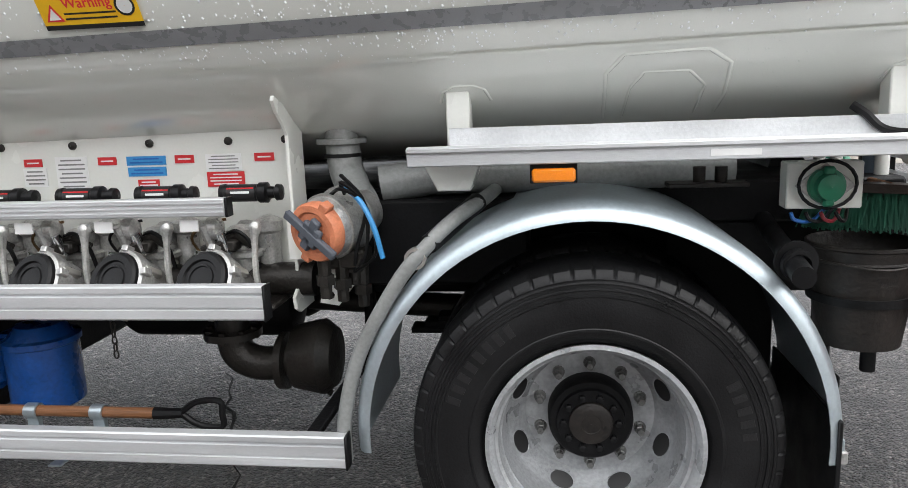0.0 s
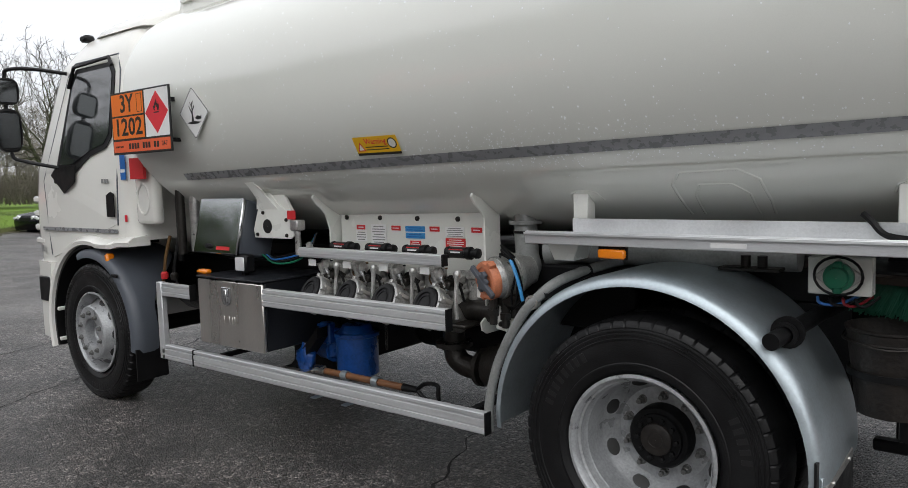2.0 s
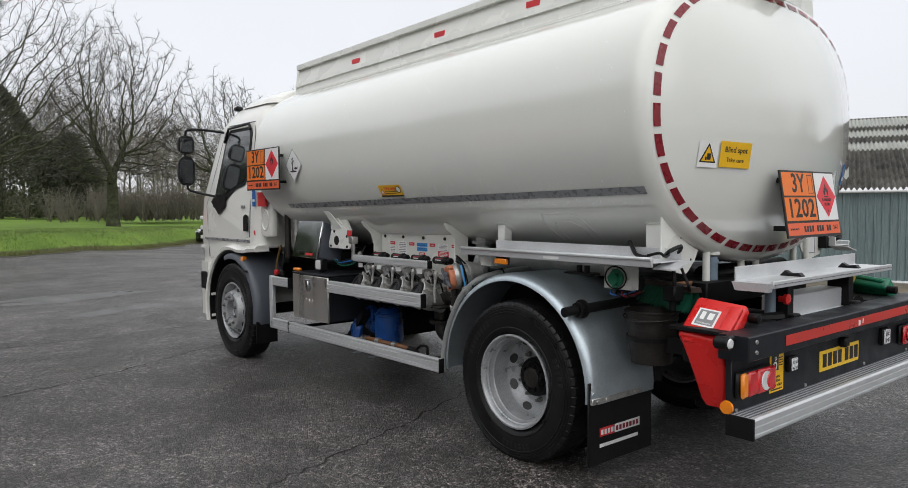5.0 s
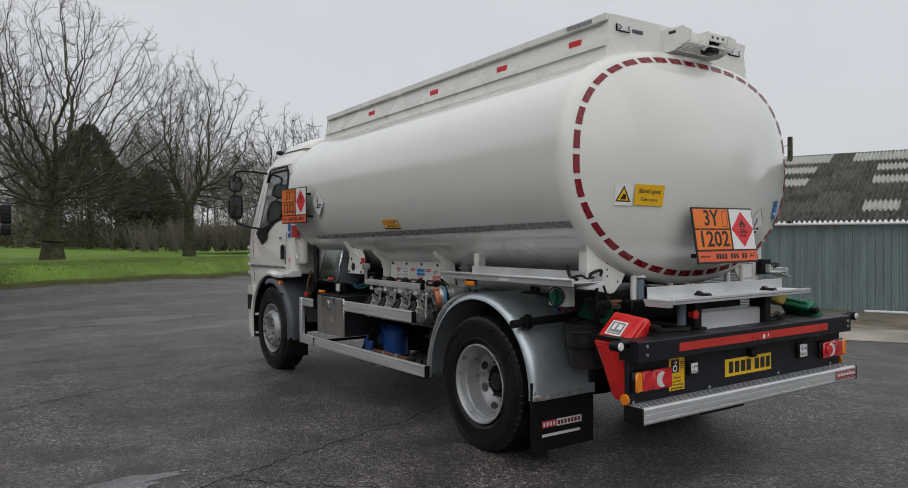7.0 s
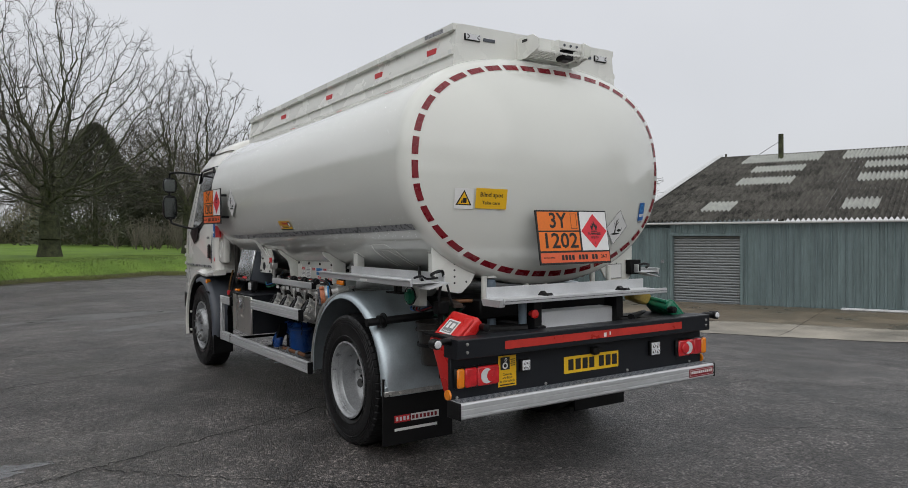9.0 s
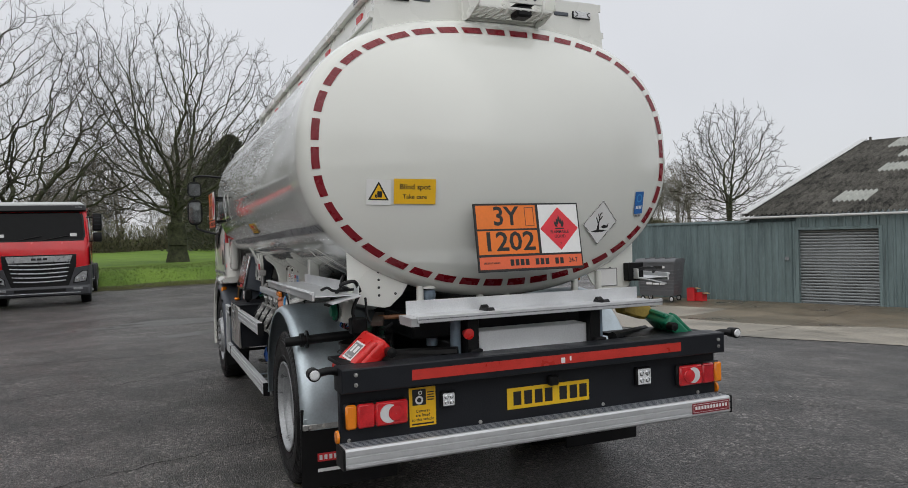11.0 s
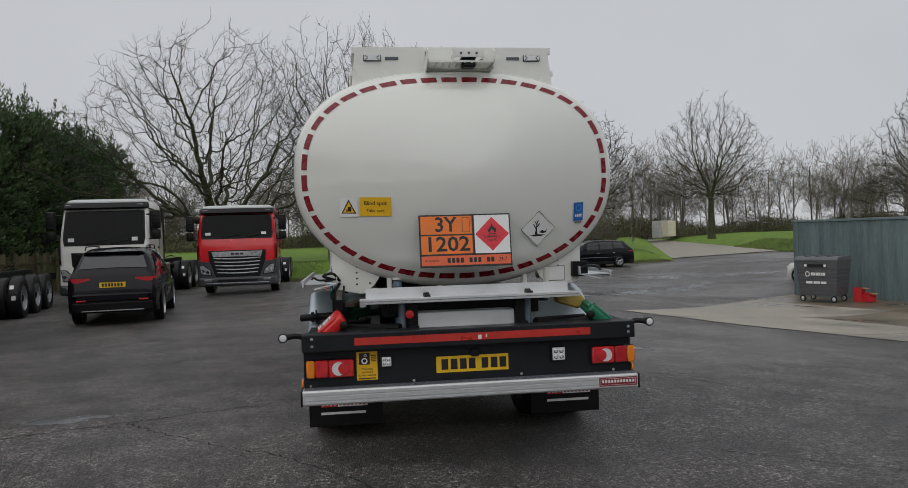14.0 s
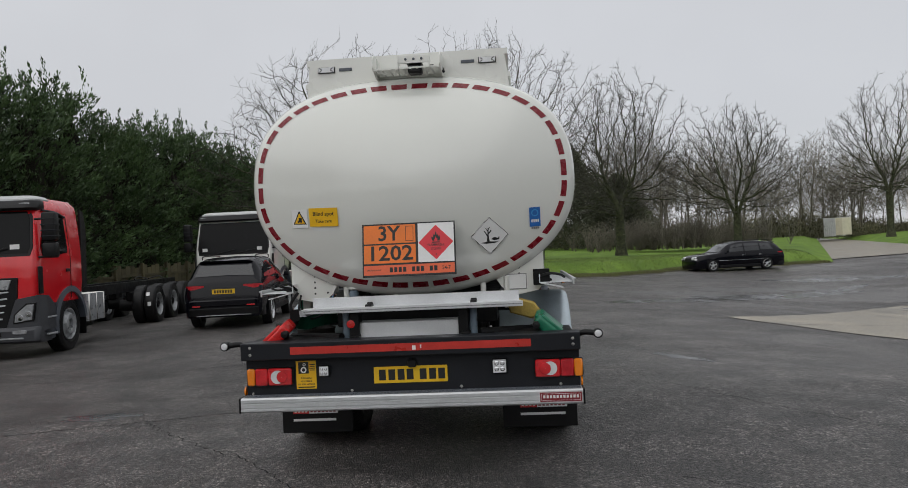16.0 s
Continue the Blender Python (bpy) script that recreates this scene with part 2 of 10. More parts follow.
def asphalt_material():
    m = material("wet_asphalt", (0.0455, 0.0405, 0.0380), 0.42, vary=0.3, scale=0.5, fine=120, bump=0.1, rough_vary=0.14, dist=0.017, spec=0.78)
    n, l = m.node_tree.nodes, m.node_tree.links
    b = n["Principled BSDF"]
    tc = n.new("ShaderNodeTexCoord")

    def times(colour, factor):
        mx = n.new("ShaderNodeMix")
        mx.data_type, mx.blend_type = "RGBA", "MULTIPLY"
        mx.inputs["Factor"].default_value = 1.0
        l.new(colour, mx.inputs[6])
        l.new(factor, mx.inputs[7])
        return mx.outputs[2]

    def ranged(value, a, b2, lo, hi):
        r = n.new("ShaderNodeMapRange")
        r.inputs["From Min"].default_value, r.inputs["From Max"].default_value = a, b2
        r.inputs["To Min"].default_value, r.inputs["To Max"].default_value = lo, hi
        l.new(value, r.inputs["Value"])
        return r.outputs[0]

    # aggregate: single chippings, some pale, most dark, with clusters
    vo = n.new("ShaderNodeTexVoronoi")
    vo.inputs["Scale"].default_value = 85
    l.new(tc.outputs["Object"], vo.inputs["Vector"])
    sepc = n.new("ShaderNodeSeparateColor")
    l.new(vo.outputs["Color"], sepc.inputs[0])
    power = n.new("ShaderNodeMath")
    power.operation = "POWER"
    power.inputs[1].default_value = 3.0
    l.new(sepc.outputs[0], power.inputs[0])
    col = times(b.inputs["Base Color"].links[0].from_socket, ranged(power.outputs[0], 0, 1, 0.45, 4.6))
    mid = n.new("ShaderNodeTexNoise")
    mid.inputs["Scale"].default_value, mid.inputs["Detail"].default_value = 26, 3.0
    l.new(tc.outputs["Object"], mid.inputs["Vector"])
    col = times(col, ranged(mid.outputs["Fac"], 0.3, 0.7, 0.2, 1.9))
    coarse = n.new("ShaderNodeTexNoise")
    coarse.inputs["Scale"].default_value, coarse.inputs["Detail"].default_value, coarse.inputs["Roughness"].default_value = 8.0, 6.0, 0.75
    l.new(tc.outputs["Object"], coarse.inputs["Vector"])
    col = times(col, ranged(coarse.outputs["Fac"], 0.35, 0.65, 0.45, 1.7))
    stain = n.new("ShaderNodeTexNoise")
    stain.inputs["Scale"].default_value, stain.inputs["Detail"].default_value = 1.7, 6.0
    l.new(tc.outputs["Object"], stain.inputs["Vector"])
    col = times(col, ranged(stain.outputs["Fac"], 0.35, 0.65, 0.55, 1.5))
    l.new(col, b.inputs["Base Color"])
    # wet streaks and standing water: glossier, with less relief
    pn = n.new("ShaderNodeTexNoise")
    pn.inputs["Scale"].default_value, pn.inputs["Detail"].default_value, pn.inputs["Roughness"].default_value = 0.26, 8.0, 0.62
    mp = n.new("ShaderNodeMapping")
    mp.inputs["Scale"].default_value = (1.0, 0.5, 1.0)
    l.new(tc.outputs["Object"], mp.inputs["Vector"])
    l.new(mp.outputs[0], pn.inputs["Vector"])
    wet = ranged(pn.outputs["Fac"], 0.47, 0.62, 0.0, 1.0)
    rm = n.new("ShaderNodeMix")
    l.new(wet, rm.inputs["Factor"])
    l.new(b.inputs["Roughness"].links[0].from_socket, rm.inputs["A"])
    rm.inputs["B"].default_value = 0.28
    l.new(rm.outputs[0], b.inputs["Roughness"])
    bump = [x for x in n if x.type == "BUMP"][0]
    l.new(ranged(wet, 0, 1, 1.0, 0.4), bump.inputs["Strength"])
    add = n.new("ShaderNodeMath")
    add.operation = "MULTIPLY_ADD"
    add.inputs[1].default_value = -1.3
    l.new(vo.outputs["Distance"], add.inputs[0])
    l.new(bump.inputs["Height"].links[0].from_socket, add.inputs[2])
    l.new(add.outputs[0], bump.inputs["Height"])
    return m


ASPHALT = asphalt_material()
PUDDLE = material("wet_broken_asphalt", (0.045, 0.042, 0.040), 0.36, vary=0.5, scale=2.5, fine=30, bump=0.06, rough_vary=0.12, dist=0.01, second=(0.11, 0.105, 0.10), spec=0.9)
# wet patches; the pale bluish base carries the sky's reflection
DAMPSHEEN = material("damp_sky_sheen", (0.080, 0.082, 0.086), 0.22, vary=0.6, scale=1.2, fine=30, bump=0.05, rough_vary=0.12, dist=0.01, second=(0.13, 0.132, 0.14), spec=1.0)
CRACK = material("asphalt_crack", (0.014, 0.013, 0.013), 0.8, vary=0.3, bump=0.05)
BROWNCONC = material("dark_wet_concrete", (0.135, 0.102, 0.066), 0.42, vary=0.45, scale=0.8, fine=20, bump=0.03, rough_vary=0.2, second=(0.22, 0.18, 0.125))
CONCRETE = material("damp_concrete", (0.235, 0.208, 0.166), 0.55, vary=0.42, scale=0.9, fine=22, bump=0.04, rough_vary=0.2, second=(0.40, 0.362, 0.30))
GRASS = material("short_grass", (0.115, 0.215, 0.030), 0.8, vary=0.35, scale=0.45, fine=14, bump=0.1, dist=0.06, second=(0.20, 0.31, 0.055), spec=0.15)
BLADE = material("grass_blades", (0.095, 0.175, 0.028), 0.6, vary=0.4, scale=0.8, fine=6, bump=0.0, second=(0.22, 0.29, 0.07))
DRYBLADE = material("dry_grass_edge", (0.19, 0.16, 0.07), 0.7, vary=0.4, scale=0.9, fine=8, bump=0.0, second=(0.18, 0.22, 0.06))
BARK = material("mossy_bark", (0.036, 0.036, 0.027), 0.9, vary=0.5, scale=5, fine=26, bump=0.1, second=(0.105, 0.115, 0.062), dist=0.04, spec=0.2)
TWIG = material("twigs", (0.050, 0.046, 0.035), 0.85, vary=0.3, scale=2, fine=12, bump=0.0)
# paler than TWIG: distance haze is put into the colour
TWIGHAZE = material("hazed_twigs", (0.15, 0.134, 0.105), 0.9, vary=0.35, scale=0.3, fine=3, bump=0.0)
CONIFER = material("conifer_foliage", (0.020, 0.050, 0.016), 0.6, vary=0.5, scale=0.7, fine=5, bump=0.0, second=(0.095, 0.165, 0.050))
# near-black core colour: painted shade for the gaps between hedge plumes
HEARTSHADE = material("hedge_heart_shade", (0.016, 0.015, 0.010), 0.9, vary=0.5, scale=3, fine=20, bump=0.1, dist=0.05, spec=0.1)
# evergreen albedo lightened in place of haze
DARKFOL = material("dark_evergreen", (0.045, 0.055, 0.032), 0.7, vary=0.4, scale=0.5, fine=4, bump=0.0, second=(0.14, 0.145, 0.095))
CLAD = material("blue_green_cladding", (0.145, 0.195, 0.198), 0.45, vary=0.3, scale=2.2, fine=18, bump=0.01, rough_vary=0.15, stretch=(2.0, 2.0, 0.22))
ROOFGREY = material("lichened_fibre_cement", (0.030, 0.029, 0.025), 0.9, vary=0.6, scale=3.0, fine=16, bump=0.08, second=(0.15, 0.143, 0.125), island=0.12, spec=0.2, stretch=(2.2, 0.55, 0.55), dist=0.03)
ROOFCLEAR = material("translucent_roof_sheet", (0.36, 0.37, 0.34), 0.6, vary=0.35, scale=2.5, fine=25, bump=0.02)
SHUTTER = material("steel_shutter", (0.22, 0.235, 0.24), 0.42, 0.35, vary=0.15, scale=3, fine=60, bump=0.01)
TRIMWHITE = material("white_trim", (0.50, 0.51, 0.505), 0.5, vary=0.1, scale=2, fine=60, bump=0.01)
FENCEWOOD = material("weathered_fence_wood", (0.085, 0.074, 0.036), 0.8, vary=0.4, scale=3, fine=30, bump=0.04, island=0.3)
CARGLASS = material("car_window_glass", (0.016, 0.018, 0.020), 0.04, vary=0.2, scale=2, bump=0.0, coat=0.5, spec=0.5)
TRUCKGLASS = material("shaded_cab_glass", (0.006, 0.0065, 0.007), 0.05, vary=0.2, bump=0.0, spec=0.12)
DULLYELLOW = material("dull_yellow_cloth", (0.34, 0.24, 0.05), 0.7, vary=0.3, scale=9, bump=0.03)
TRUCKRED = material("red_cab_paint", (0.66, 0.013, 0.020), 0.2, vary=0.08, scale=3, fine=160, bump=0.002, coat=0.6)
CREAM = material("cream_door_paint", (0.62, 0.58, 0.44), 0.5, vary=0.1, scale=2, fine=60, bump=0.01)
TRUCKGREY = material("dark_grey_cab_plastic", (0.042, 0.044, 0.050), 0.45, vary=0.14, scale=6, fine=120, bump=0.008)
LAMPDULL = material("headlamp_lens", (0.30, 0.31, 0.32), 0.12, 0.3, vary=0.35, scale=14, fine=120, bump=0.03, coat=0.6)
CARBLACK = material("black_car_paint", (0.0030, 0.0030, 0.0055), 0.08, vary=0.2, scale=3, fine=160, bump=0.0, coat=0.08, spec=0.22)
BINGREY = material("grey_bin_plastic", (0.105, 0.108, 0.116), 0.5, vary=0.15, scale=5, fine=70, bump=0.015)
CARD = material("cardboard", (0.33, 0.21, 0.11), 0.8, vary=0.15, bump=0.01)
CARRIM = material("bright_alloy_wheel", (0.66, 0.67, 0.68), 0.3, 0.5, vary=0.1, scale=9, fine=90, bump=0.005)
EARTH = material("leaf_litter_verge", (0.055, 0.045, 0.026), 0.9, vary=0.4, scale=3, fine=20, bump=0.1, second=(0.095, 0.09, 0.04), dist=0.04)


# ---- building helpers ----
def thing(name, label, category, group="", at=(0, 0, 0), turn=0.0, kind=""):
    ob = new(name)
    ob.matrix_basis = pose(*at, 0, 0, turn)
    ob.empty_display_size = 0.1
    return tagged(ob, label, category, group, kind)


def mesh_of(name, bm, mat, smooth=40):
    me = bpy.data.meshes.new(name)
    bmesh.ops.recalc_face_normals(bm, faces=bm.faces)
    bm.to_mesh(me)
    bm.free()
    for mm in (mat if isinstance(mat, (list, tuple)) else [mat]):
        me.materials.append(mm)
    if smooth:
        me.polygons.foreach_set("use_smooth", [True] * len(me.polygons))
        me.set_sharp_from_angle(angle=radians(smooth))
    return me


def part(name, bm, mat, parent=None, label="", smooth=40, m=None):
    ob = new(name, mesh_of(name, bm, mat, smooth) if not isinstance(bm, bpy.types.Mesh) else bm)
    if parent:
        ob.parent = parent
    if m is not None:
        ob.matrix_basis = m
    return tagged(ob, label)


def box(bm, x0, x1, y0, y1, z0, z1, bevel=0.0, m=None, seg=1):
    r = bmesh.ops.create_cube(bm, size=1.0, matrix=Matrix.Translation(((x0 + x1) / 2, (y0 + y1) / 2, (z0 + z1) / 2))
                              @ Matrix.Diagonal((x1 - x0, y1 - y0, z1 - z0, 1)))
    vs = r["verts"]
    if bevel:
        es = list({e for v in vs for e in v.link_edges})
        r2 = bmesh.ops.bevel(bm, geom=es, offset=bevel, segments=seg, affect="EDGES", profile=0.5)
        vs = list({v for f in r2["faces"] for v in f.verts} | {v for v in vs if v.is_valid})
    if m is not None:
        bmesh.ops.transform(bm, matrix=m, verts=vs)
    return bm


def B(*a, **k):
    return box(bmesh.new(), *a, **k)


def ring_loft(bm, rings, closed=True, cap=True):
    """Skins a list of rings of equal length."""
    made = [[bm.verts.new(p) for p in ring] for ring in rings]
    k = len(rings[0])
    for a, b in zip(made, made[1:]):
        for i in range(k if closed else k - 1):
            j = (i + 1) % k
            bm.faces.new((a[i], a[j], b[j], b[i]))
    if cap and closed:
        bm.faces.new(list(reversed(made[0])))
        bm.faces.new(made[-1])
    return bm


def tube(bm, pts, r, seg=10, cap=True):
    """A round tube along points; r is one radius or one a point."""
    pts = [Vector(p) for p in pts]
    rs = r if isinstance(r, (list, tuple)) else [r] * len(pts)
    rings = []
    up = None
    for i, p in enumerate(pts):
        d = (pts[min(i + 1, len(pts) - 1)] - pts[max(i - 1, 0)]).normalized()
        if up is None:
            up = d.orthogonal().normalized()
        up = (up - d * up.dot(d)).normalized()
        side = d.cross(up)
        rings.append([p + (up * math.cos(a) + side * math.sin(a)) * rs[i] for a in [2 * math.pi * k / seg for k in range(seg)]])
    return ring_loft(bm, rings, True, cap)


def curve_pts(pts, n=6):
    """Catmull-Rom points through the given ones."""
    P = [Vector(p) for p in pts]
    P = [2 * P[0] - P[1]] + P + [2 * P[-1] - P[-2]]
    out = []
    for i in range(1, len(P) - 2):
        for k in range(n):
            t = k / n
            a, b, c, d = P[i - 1], P[i], P[i + 1], P[i + 2]
            out.append(0.5 * (2 * b + (c - a) * t + (2 * a - 5 * b + 4 * c - d) * t * t + (3 * b - 3 * c + d - a) * t ** 3))
    return out + [P[-2]]


def revolve(bm, profile, axis="y", seg=48, at=(0, 0, 0), flip=1, cap=False):
    """Turns (along, radius) pairs about an axis."""
    rings = []
    for a, r in profile:
        ring = []
        for k in range(seg):
            c, s = math.cos(2 * math.pi * k / seg) * r, math.sin(2 * math.pi * k / seg) * r
            p = {"y": (c, a * flip, s), "x": (a * flip, c, s), "z": (c, s, a * flip)}[axis]
            ring.append((p[0] + at[0], p[1] + at[1], p[2] + at[2]))
        rings.append(ring)
    return ring_loft(bm, rings, True, cap)


def prism(bm, poly, a, b, axis="y", bevel=0.0):
    """Extrudes a polygon given in the two other axes between a and b."""
    def put(u, v, w):
        return {"y": (u, w, v), "x": (w, u, v), "z": (u, v, w)}[axis]
    lo = [bm.verts.new(put(u, v, a)) for u, v in poly]
    hi = [bm.verts.new(put(u, v, b)) for u, v in poly]
    k = len(poly)
    fs = [bm.faces.new(lo), bm.faces.new(hi)] + [bm.faces.new((lo[i], lo[(i + 1) % k], hi[(i + 1) % k], hi[i])) for i in range(k)]
    bmesh.ops.recalc_face_normals(bm, faces=fs)
    if bevel:
        es = list({e for f in fs[:2] for e in f.edges})
        bmesh.ops.bevel(bm, geom=es, offset=bevel, segments=1, affect="EDGES")
    return bm


def lettering(name, body, size, mat, parent, m, align="CENTER", deep=0.0006, squeeze=1.0, bold=0.012):
    cu = bpy.data.curves.new(name, "FONT")
    cu.body, cu.size, cu.align_x, cu.align_y, cu.extrude, cu.resolution_u = body, size, align, "CENTER", deep, 2
    cu.offset = size * bold
    tmp = bpy.data.objects.new(name, cu)
    scene.collection.objects.link(tmp)
    me = bpy.data.meshes.new_from_object(tmp.evaluated_get(bpy.context.evaluated_depsgraph_get()))
    bpy.data.objects.remove(tmp)
    me.materials.clear()
    me.materials.append(mat)
    ob = new(name, me)
    ob.parent = parent
    ob.matrix_basis = m @ Matrix.Diagonal((squeeze, 1, 1, 1))
    return ob


def from_arrays(name, verts, faces, mat, parent=None, label="", smooth=False):
    me = bpy.data.meshes.new(name)
    verts, faces = np.asarray(verts, np.float32), np.asarray(faces, np.int32)
    k = faces.shape[1]
    me.vertices.add(len(verts))
    me.vertices.foreach_set("co", verts.ravel())
    me.loops.add(faces.size)
    me.loops.foreach_set("vertex_index", faces.ravel())
    me.polygons.add(len(faces))
    me.polygons.foreach_set("loop_start", np.arange(0, faces.size, k, dtype=np.int32))
    me.polygons.foreach_set("loop_total", np.full(len(faces), k, np.int32))
    if smooth:
        me.polygons.foreach_set("use_smooth", np.ones(len(faces), bool))
    me.update()
    me.validate()
    me.materials.append(mat)
    ob = new(name, me)
    if parent:
        ob.parent = parent
    return tagged(ob, label)


# facing of flat signs: columns are the sign's right, up and outward axes
SIDE = Matrix(((1, 0, 0, 0), (0, 0, -1, 0), (0, 1, 0, 0), (0, 0, 0, 1)))      # looks to -y
REAR = Matrix(((0, 0, 1, 0), (1, 0, 0, 0), (0, 1, 0, 0), (0, 0, 0, 1)))       # looks to +x


def quad_sign(name, mat, parent, m, w, h, deep=0.0015, label=""):
    return part(name, B(-w / 2, w / 2, -h / 2, h / 2, 0, deep), mat, parent, label, 0, m)


# ---- ground: one sheet that falls towards the shed, with lawn, verge and concrete laid on it ----
def smooth01(v):
    v = min(1.0, max(0.0, v))
    return v * v * (3 - 2 * v)


def ground_z(x, y):
    fall = -0.76 * smooth01((y - 1.5) / 11.5)
    back = smooth01((-x - 16) / 25) * 0.46 * smooth01((y - 2) / 10)
    dip = 0.08 * smooth01((-x - 2) / 6) * smooth01((-y - 1.5) / 5)
    return fall + back - dip


EDGE_Y = (-60, -8, -3, 0, 2.6, 5, 7, 9.25, 13, 15, 18.7, 40)
EDGE_X = (-23, -24.0, -24.2, -24.9, -26.6, -27.8, -30.6, -34.0, -36.1, -36.4, -36.9, -48)


def edge_x(y):
    """Where the tarmac ends and the lawn begins."""
    return float(np.interp(y, EDGE_Y, EDGE_X)) + 0.16 * math.sin(y * 1.7) + 0.10 * math.sin(y * 4.1)


def axis_steps(lo, hi, near_lo, near_hi, fine):
    vals = list(np.arange(near_lo, near_hi + 1e-6, fine))
    step, v = fine, near_hi
    while v < hi:
        step *= 1.5
        v += step
        vals.append(min(v, hi))
    step, v = fine, near_lo
    while v > lo:
        step *= 1.5
        v -= step
        vals.insert(0, max(v, lo))
    return vals


def sheet(name, xs, ys, zf, mat, label, category, kind="structure", keep=None):
    verts = [(x, y, zf(x, y)) for y in ys for x in xs]
    nx = len(xs)
    faces = [(j * nx + i, j * nx + i + 1, (j + 1) * nx + i + 1, (j + 1) * nx + i) for j in range(len(ys) - 1) for i in range(nx - 1)
             if keep is None or keep((xs[i] + xs[i + 1]) / 2, (ys[j] + ys[j + 1]) / 2)]
    ob = from_arrays(name, verts, faces, mat, smooth=True)
    return tagged(ob, label, category, "", kind)


sheet("ground", axis_steps(-2500, 2500, -62, 12, 1.0), axis_steps(-2500, 2500, -16, 42, 1.0), ground_z, ASPHALT,
      "dark wet asphalt yard with cracks and damp patches", "ground")


LAWN_END = 18.6


def lawn_end(x):
    """The driveway's near side, where the lawn stops."""
    return LAWN_END + 0.38 * max(0.0, -36.6 - x)


def lawn_z(x, y):
    inside = edge_x(min(y, LAWN_END)) - x
    bank = 0.62 * smooth01(inside / 2.6) * (0.12 + 0.88 * smooth01((lawn_end(x) - y) / 2.2))
    return ground_z(x, y) + 0.006 + bank + 0.006 * max(0, inside - 3) + 0.05 * noise.noise(Vector((x * 0.35, y * 0.35, 0)))


lawn_ys = [-400, -200, -100, -60, -40, -32] + list(np.arange(-26, LAWN_END - 2, 0.5)) + list(np.linspace(LAWN_END - 2, LAWN_END, 9))
offsets = [0, 0.12, 0.35, 0.7, 1.1, 1.6, 2.1, 2.7, 3.5, 5, 7, 10, 14, 20, 30, 45, 70, 120, 300, 900, 2000]
lv = []
for y in lawn_ys:
    for o in offsets:
        x = edge_x(y) - o
        y2 = y + (lawn_end(x) - LAWN_END) * smooth01((y - 4) / (LAWN_END - 4))
        lv.append((x, y2, lawn_z(x, y2)))
no = len(offsets)
lf = [(j * no + i, (j + 1) * no + i, (j + 1) * no + i + 1, j * no + i + 1) for j in range(len(lawn_ys) - 1) for i in range(no - 1)]
tagged(from_arrays("lawn", lv, lf, GRASS, smooth=True), "mown green lawn rising in a low bank from the yard", "lawn", "", "structure")


# the lawn beyond the driveway
def drive_far_edge(x):
    return 31.4 + (-x - 46) * 0.30


fl_x = axis_steps(-1800, -36, -70, -38, 1.0)
flv, flf = [], []
fo = [0, 0.3, 0.8, 1.5, 2.5, 4, 7, 12, 20, 40, 90, 300, 900]
for x in fl_x:
    for o in fo:
        y = drive_far_edge(x) + o + (6.0 * smooth01((x + 46) / 8))
        flv.append((x, y, ground_z(x, y) + 0.012 + 0.55 * smooth01(o / 3.0) + 0.55 * smooth01(o / 14.0)))
for i in range(len(fl_x) - 1):
    for j in range(len(fo) - 1):
        a = i * len(fo) + j
        flf.append((a, a + len(fo), a + len(fo) + 1, a + 1))
tagged(from_arrays("far_lawn", flv, flf, GRASS, smooth=True), "green lawn beyond the pale driveway", "lawn", "", "structure")
# pale driveway between the two lawns
dv, df = [], []
dx = [0, 0.7, 1.7] + list(np.arange(3, 84, 2.0))
for o in dx:
    xl, xr = -38.9 - o, -47.4 - o
    yl, yr = lawn_end(xl) - 0.8, drive_far_edge(xr) + 0.7
    for k in range(7):
        x, y = xl + (xr - xl) * k / 6, yl + (yr - yl) * k / 6
        dv.append((x, y, ground_z(x, y) + 0.05))
for i in range(len(dx) - 1):
    for k in range(6):
        a = i * 7 + k
        df.append((a, a + 1, a + 8, a + 7))
tagged(from_arrays("driveway", dv, df, CONCRETE, smooth=True), "pale concrete driveway leading off between the lawns", "driveway", "", "structure")

# concrete apron before the shed, with sawn joints
WALL_AT, WALL_TURN = Vector((-11.6, 16.4, 0)), radians(22)
wd = Vector((math.cos(WALL_TURN), math.sin(WALL_TURN), 0))
wn_out = Vector((math.sin(WALL_TURN), -math.cos(WALL_TURN), 0))


def at_wall(u, out, z):
    return WALL_AT + wd * u + wn_out * out + Vector((0, 0, z))


apron = thing("concrete_apron", "damp stained concrete apron in front of the shed", "pavement", kind="structure")


def apron_slab(u0, u1, o0, o1, mat):
    verts, faces, n = [], [], 6
    for j in range(n + 1):
        for i in range(n + 1):
            u = u0 + (u1 - u0) * i / n
            f = j / n
            lo = o0(u) if callable(o0) else o0
            hi = o1(u) if callable(o1) else o1
            p = at_wall(u, lo + (hi - lo) * f, 0)
            verts.append((p.x, p.y, ground_z(p.x, p.y) + 0.012))
    for j in range(n):
        for i in range(n):
            a = j * (n + 1) + i
            faces.append((a, a + 1, a + n + 2, a + n + 1))
    from_arrays("concrete_slab", verts, faces, mat, apron)


def apron_edge(u):
    return float(np.interp(u, (-2.3, 0.05, 1.4, 2.9, 4.0, 5.5, 7.2, 22), (11.2, 10.6, 9.75, 8.8, 7.9, 7.25, 6.65, 5.6))) + 0.05 * math.sin(u * 3.1)


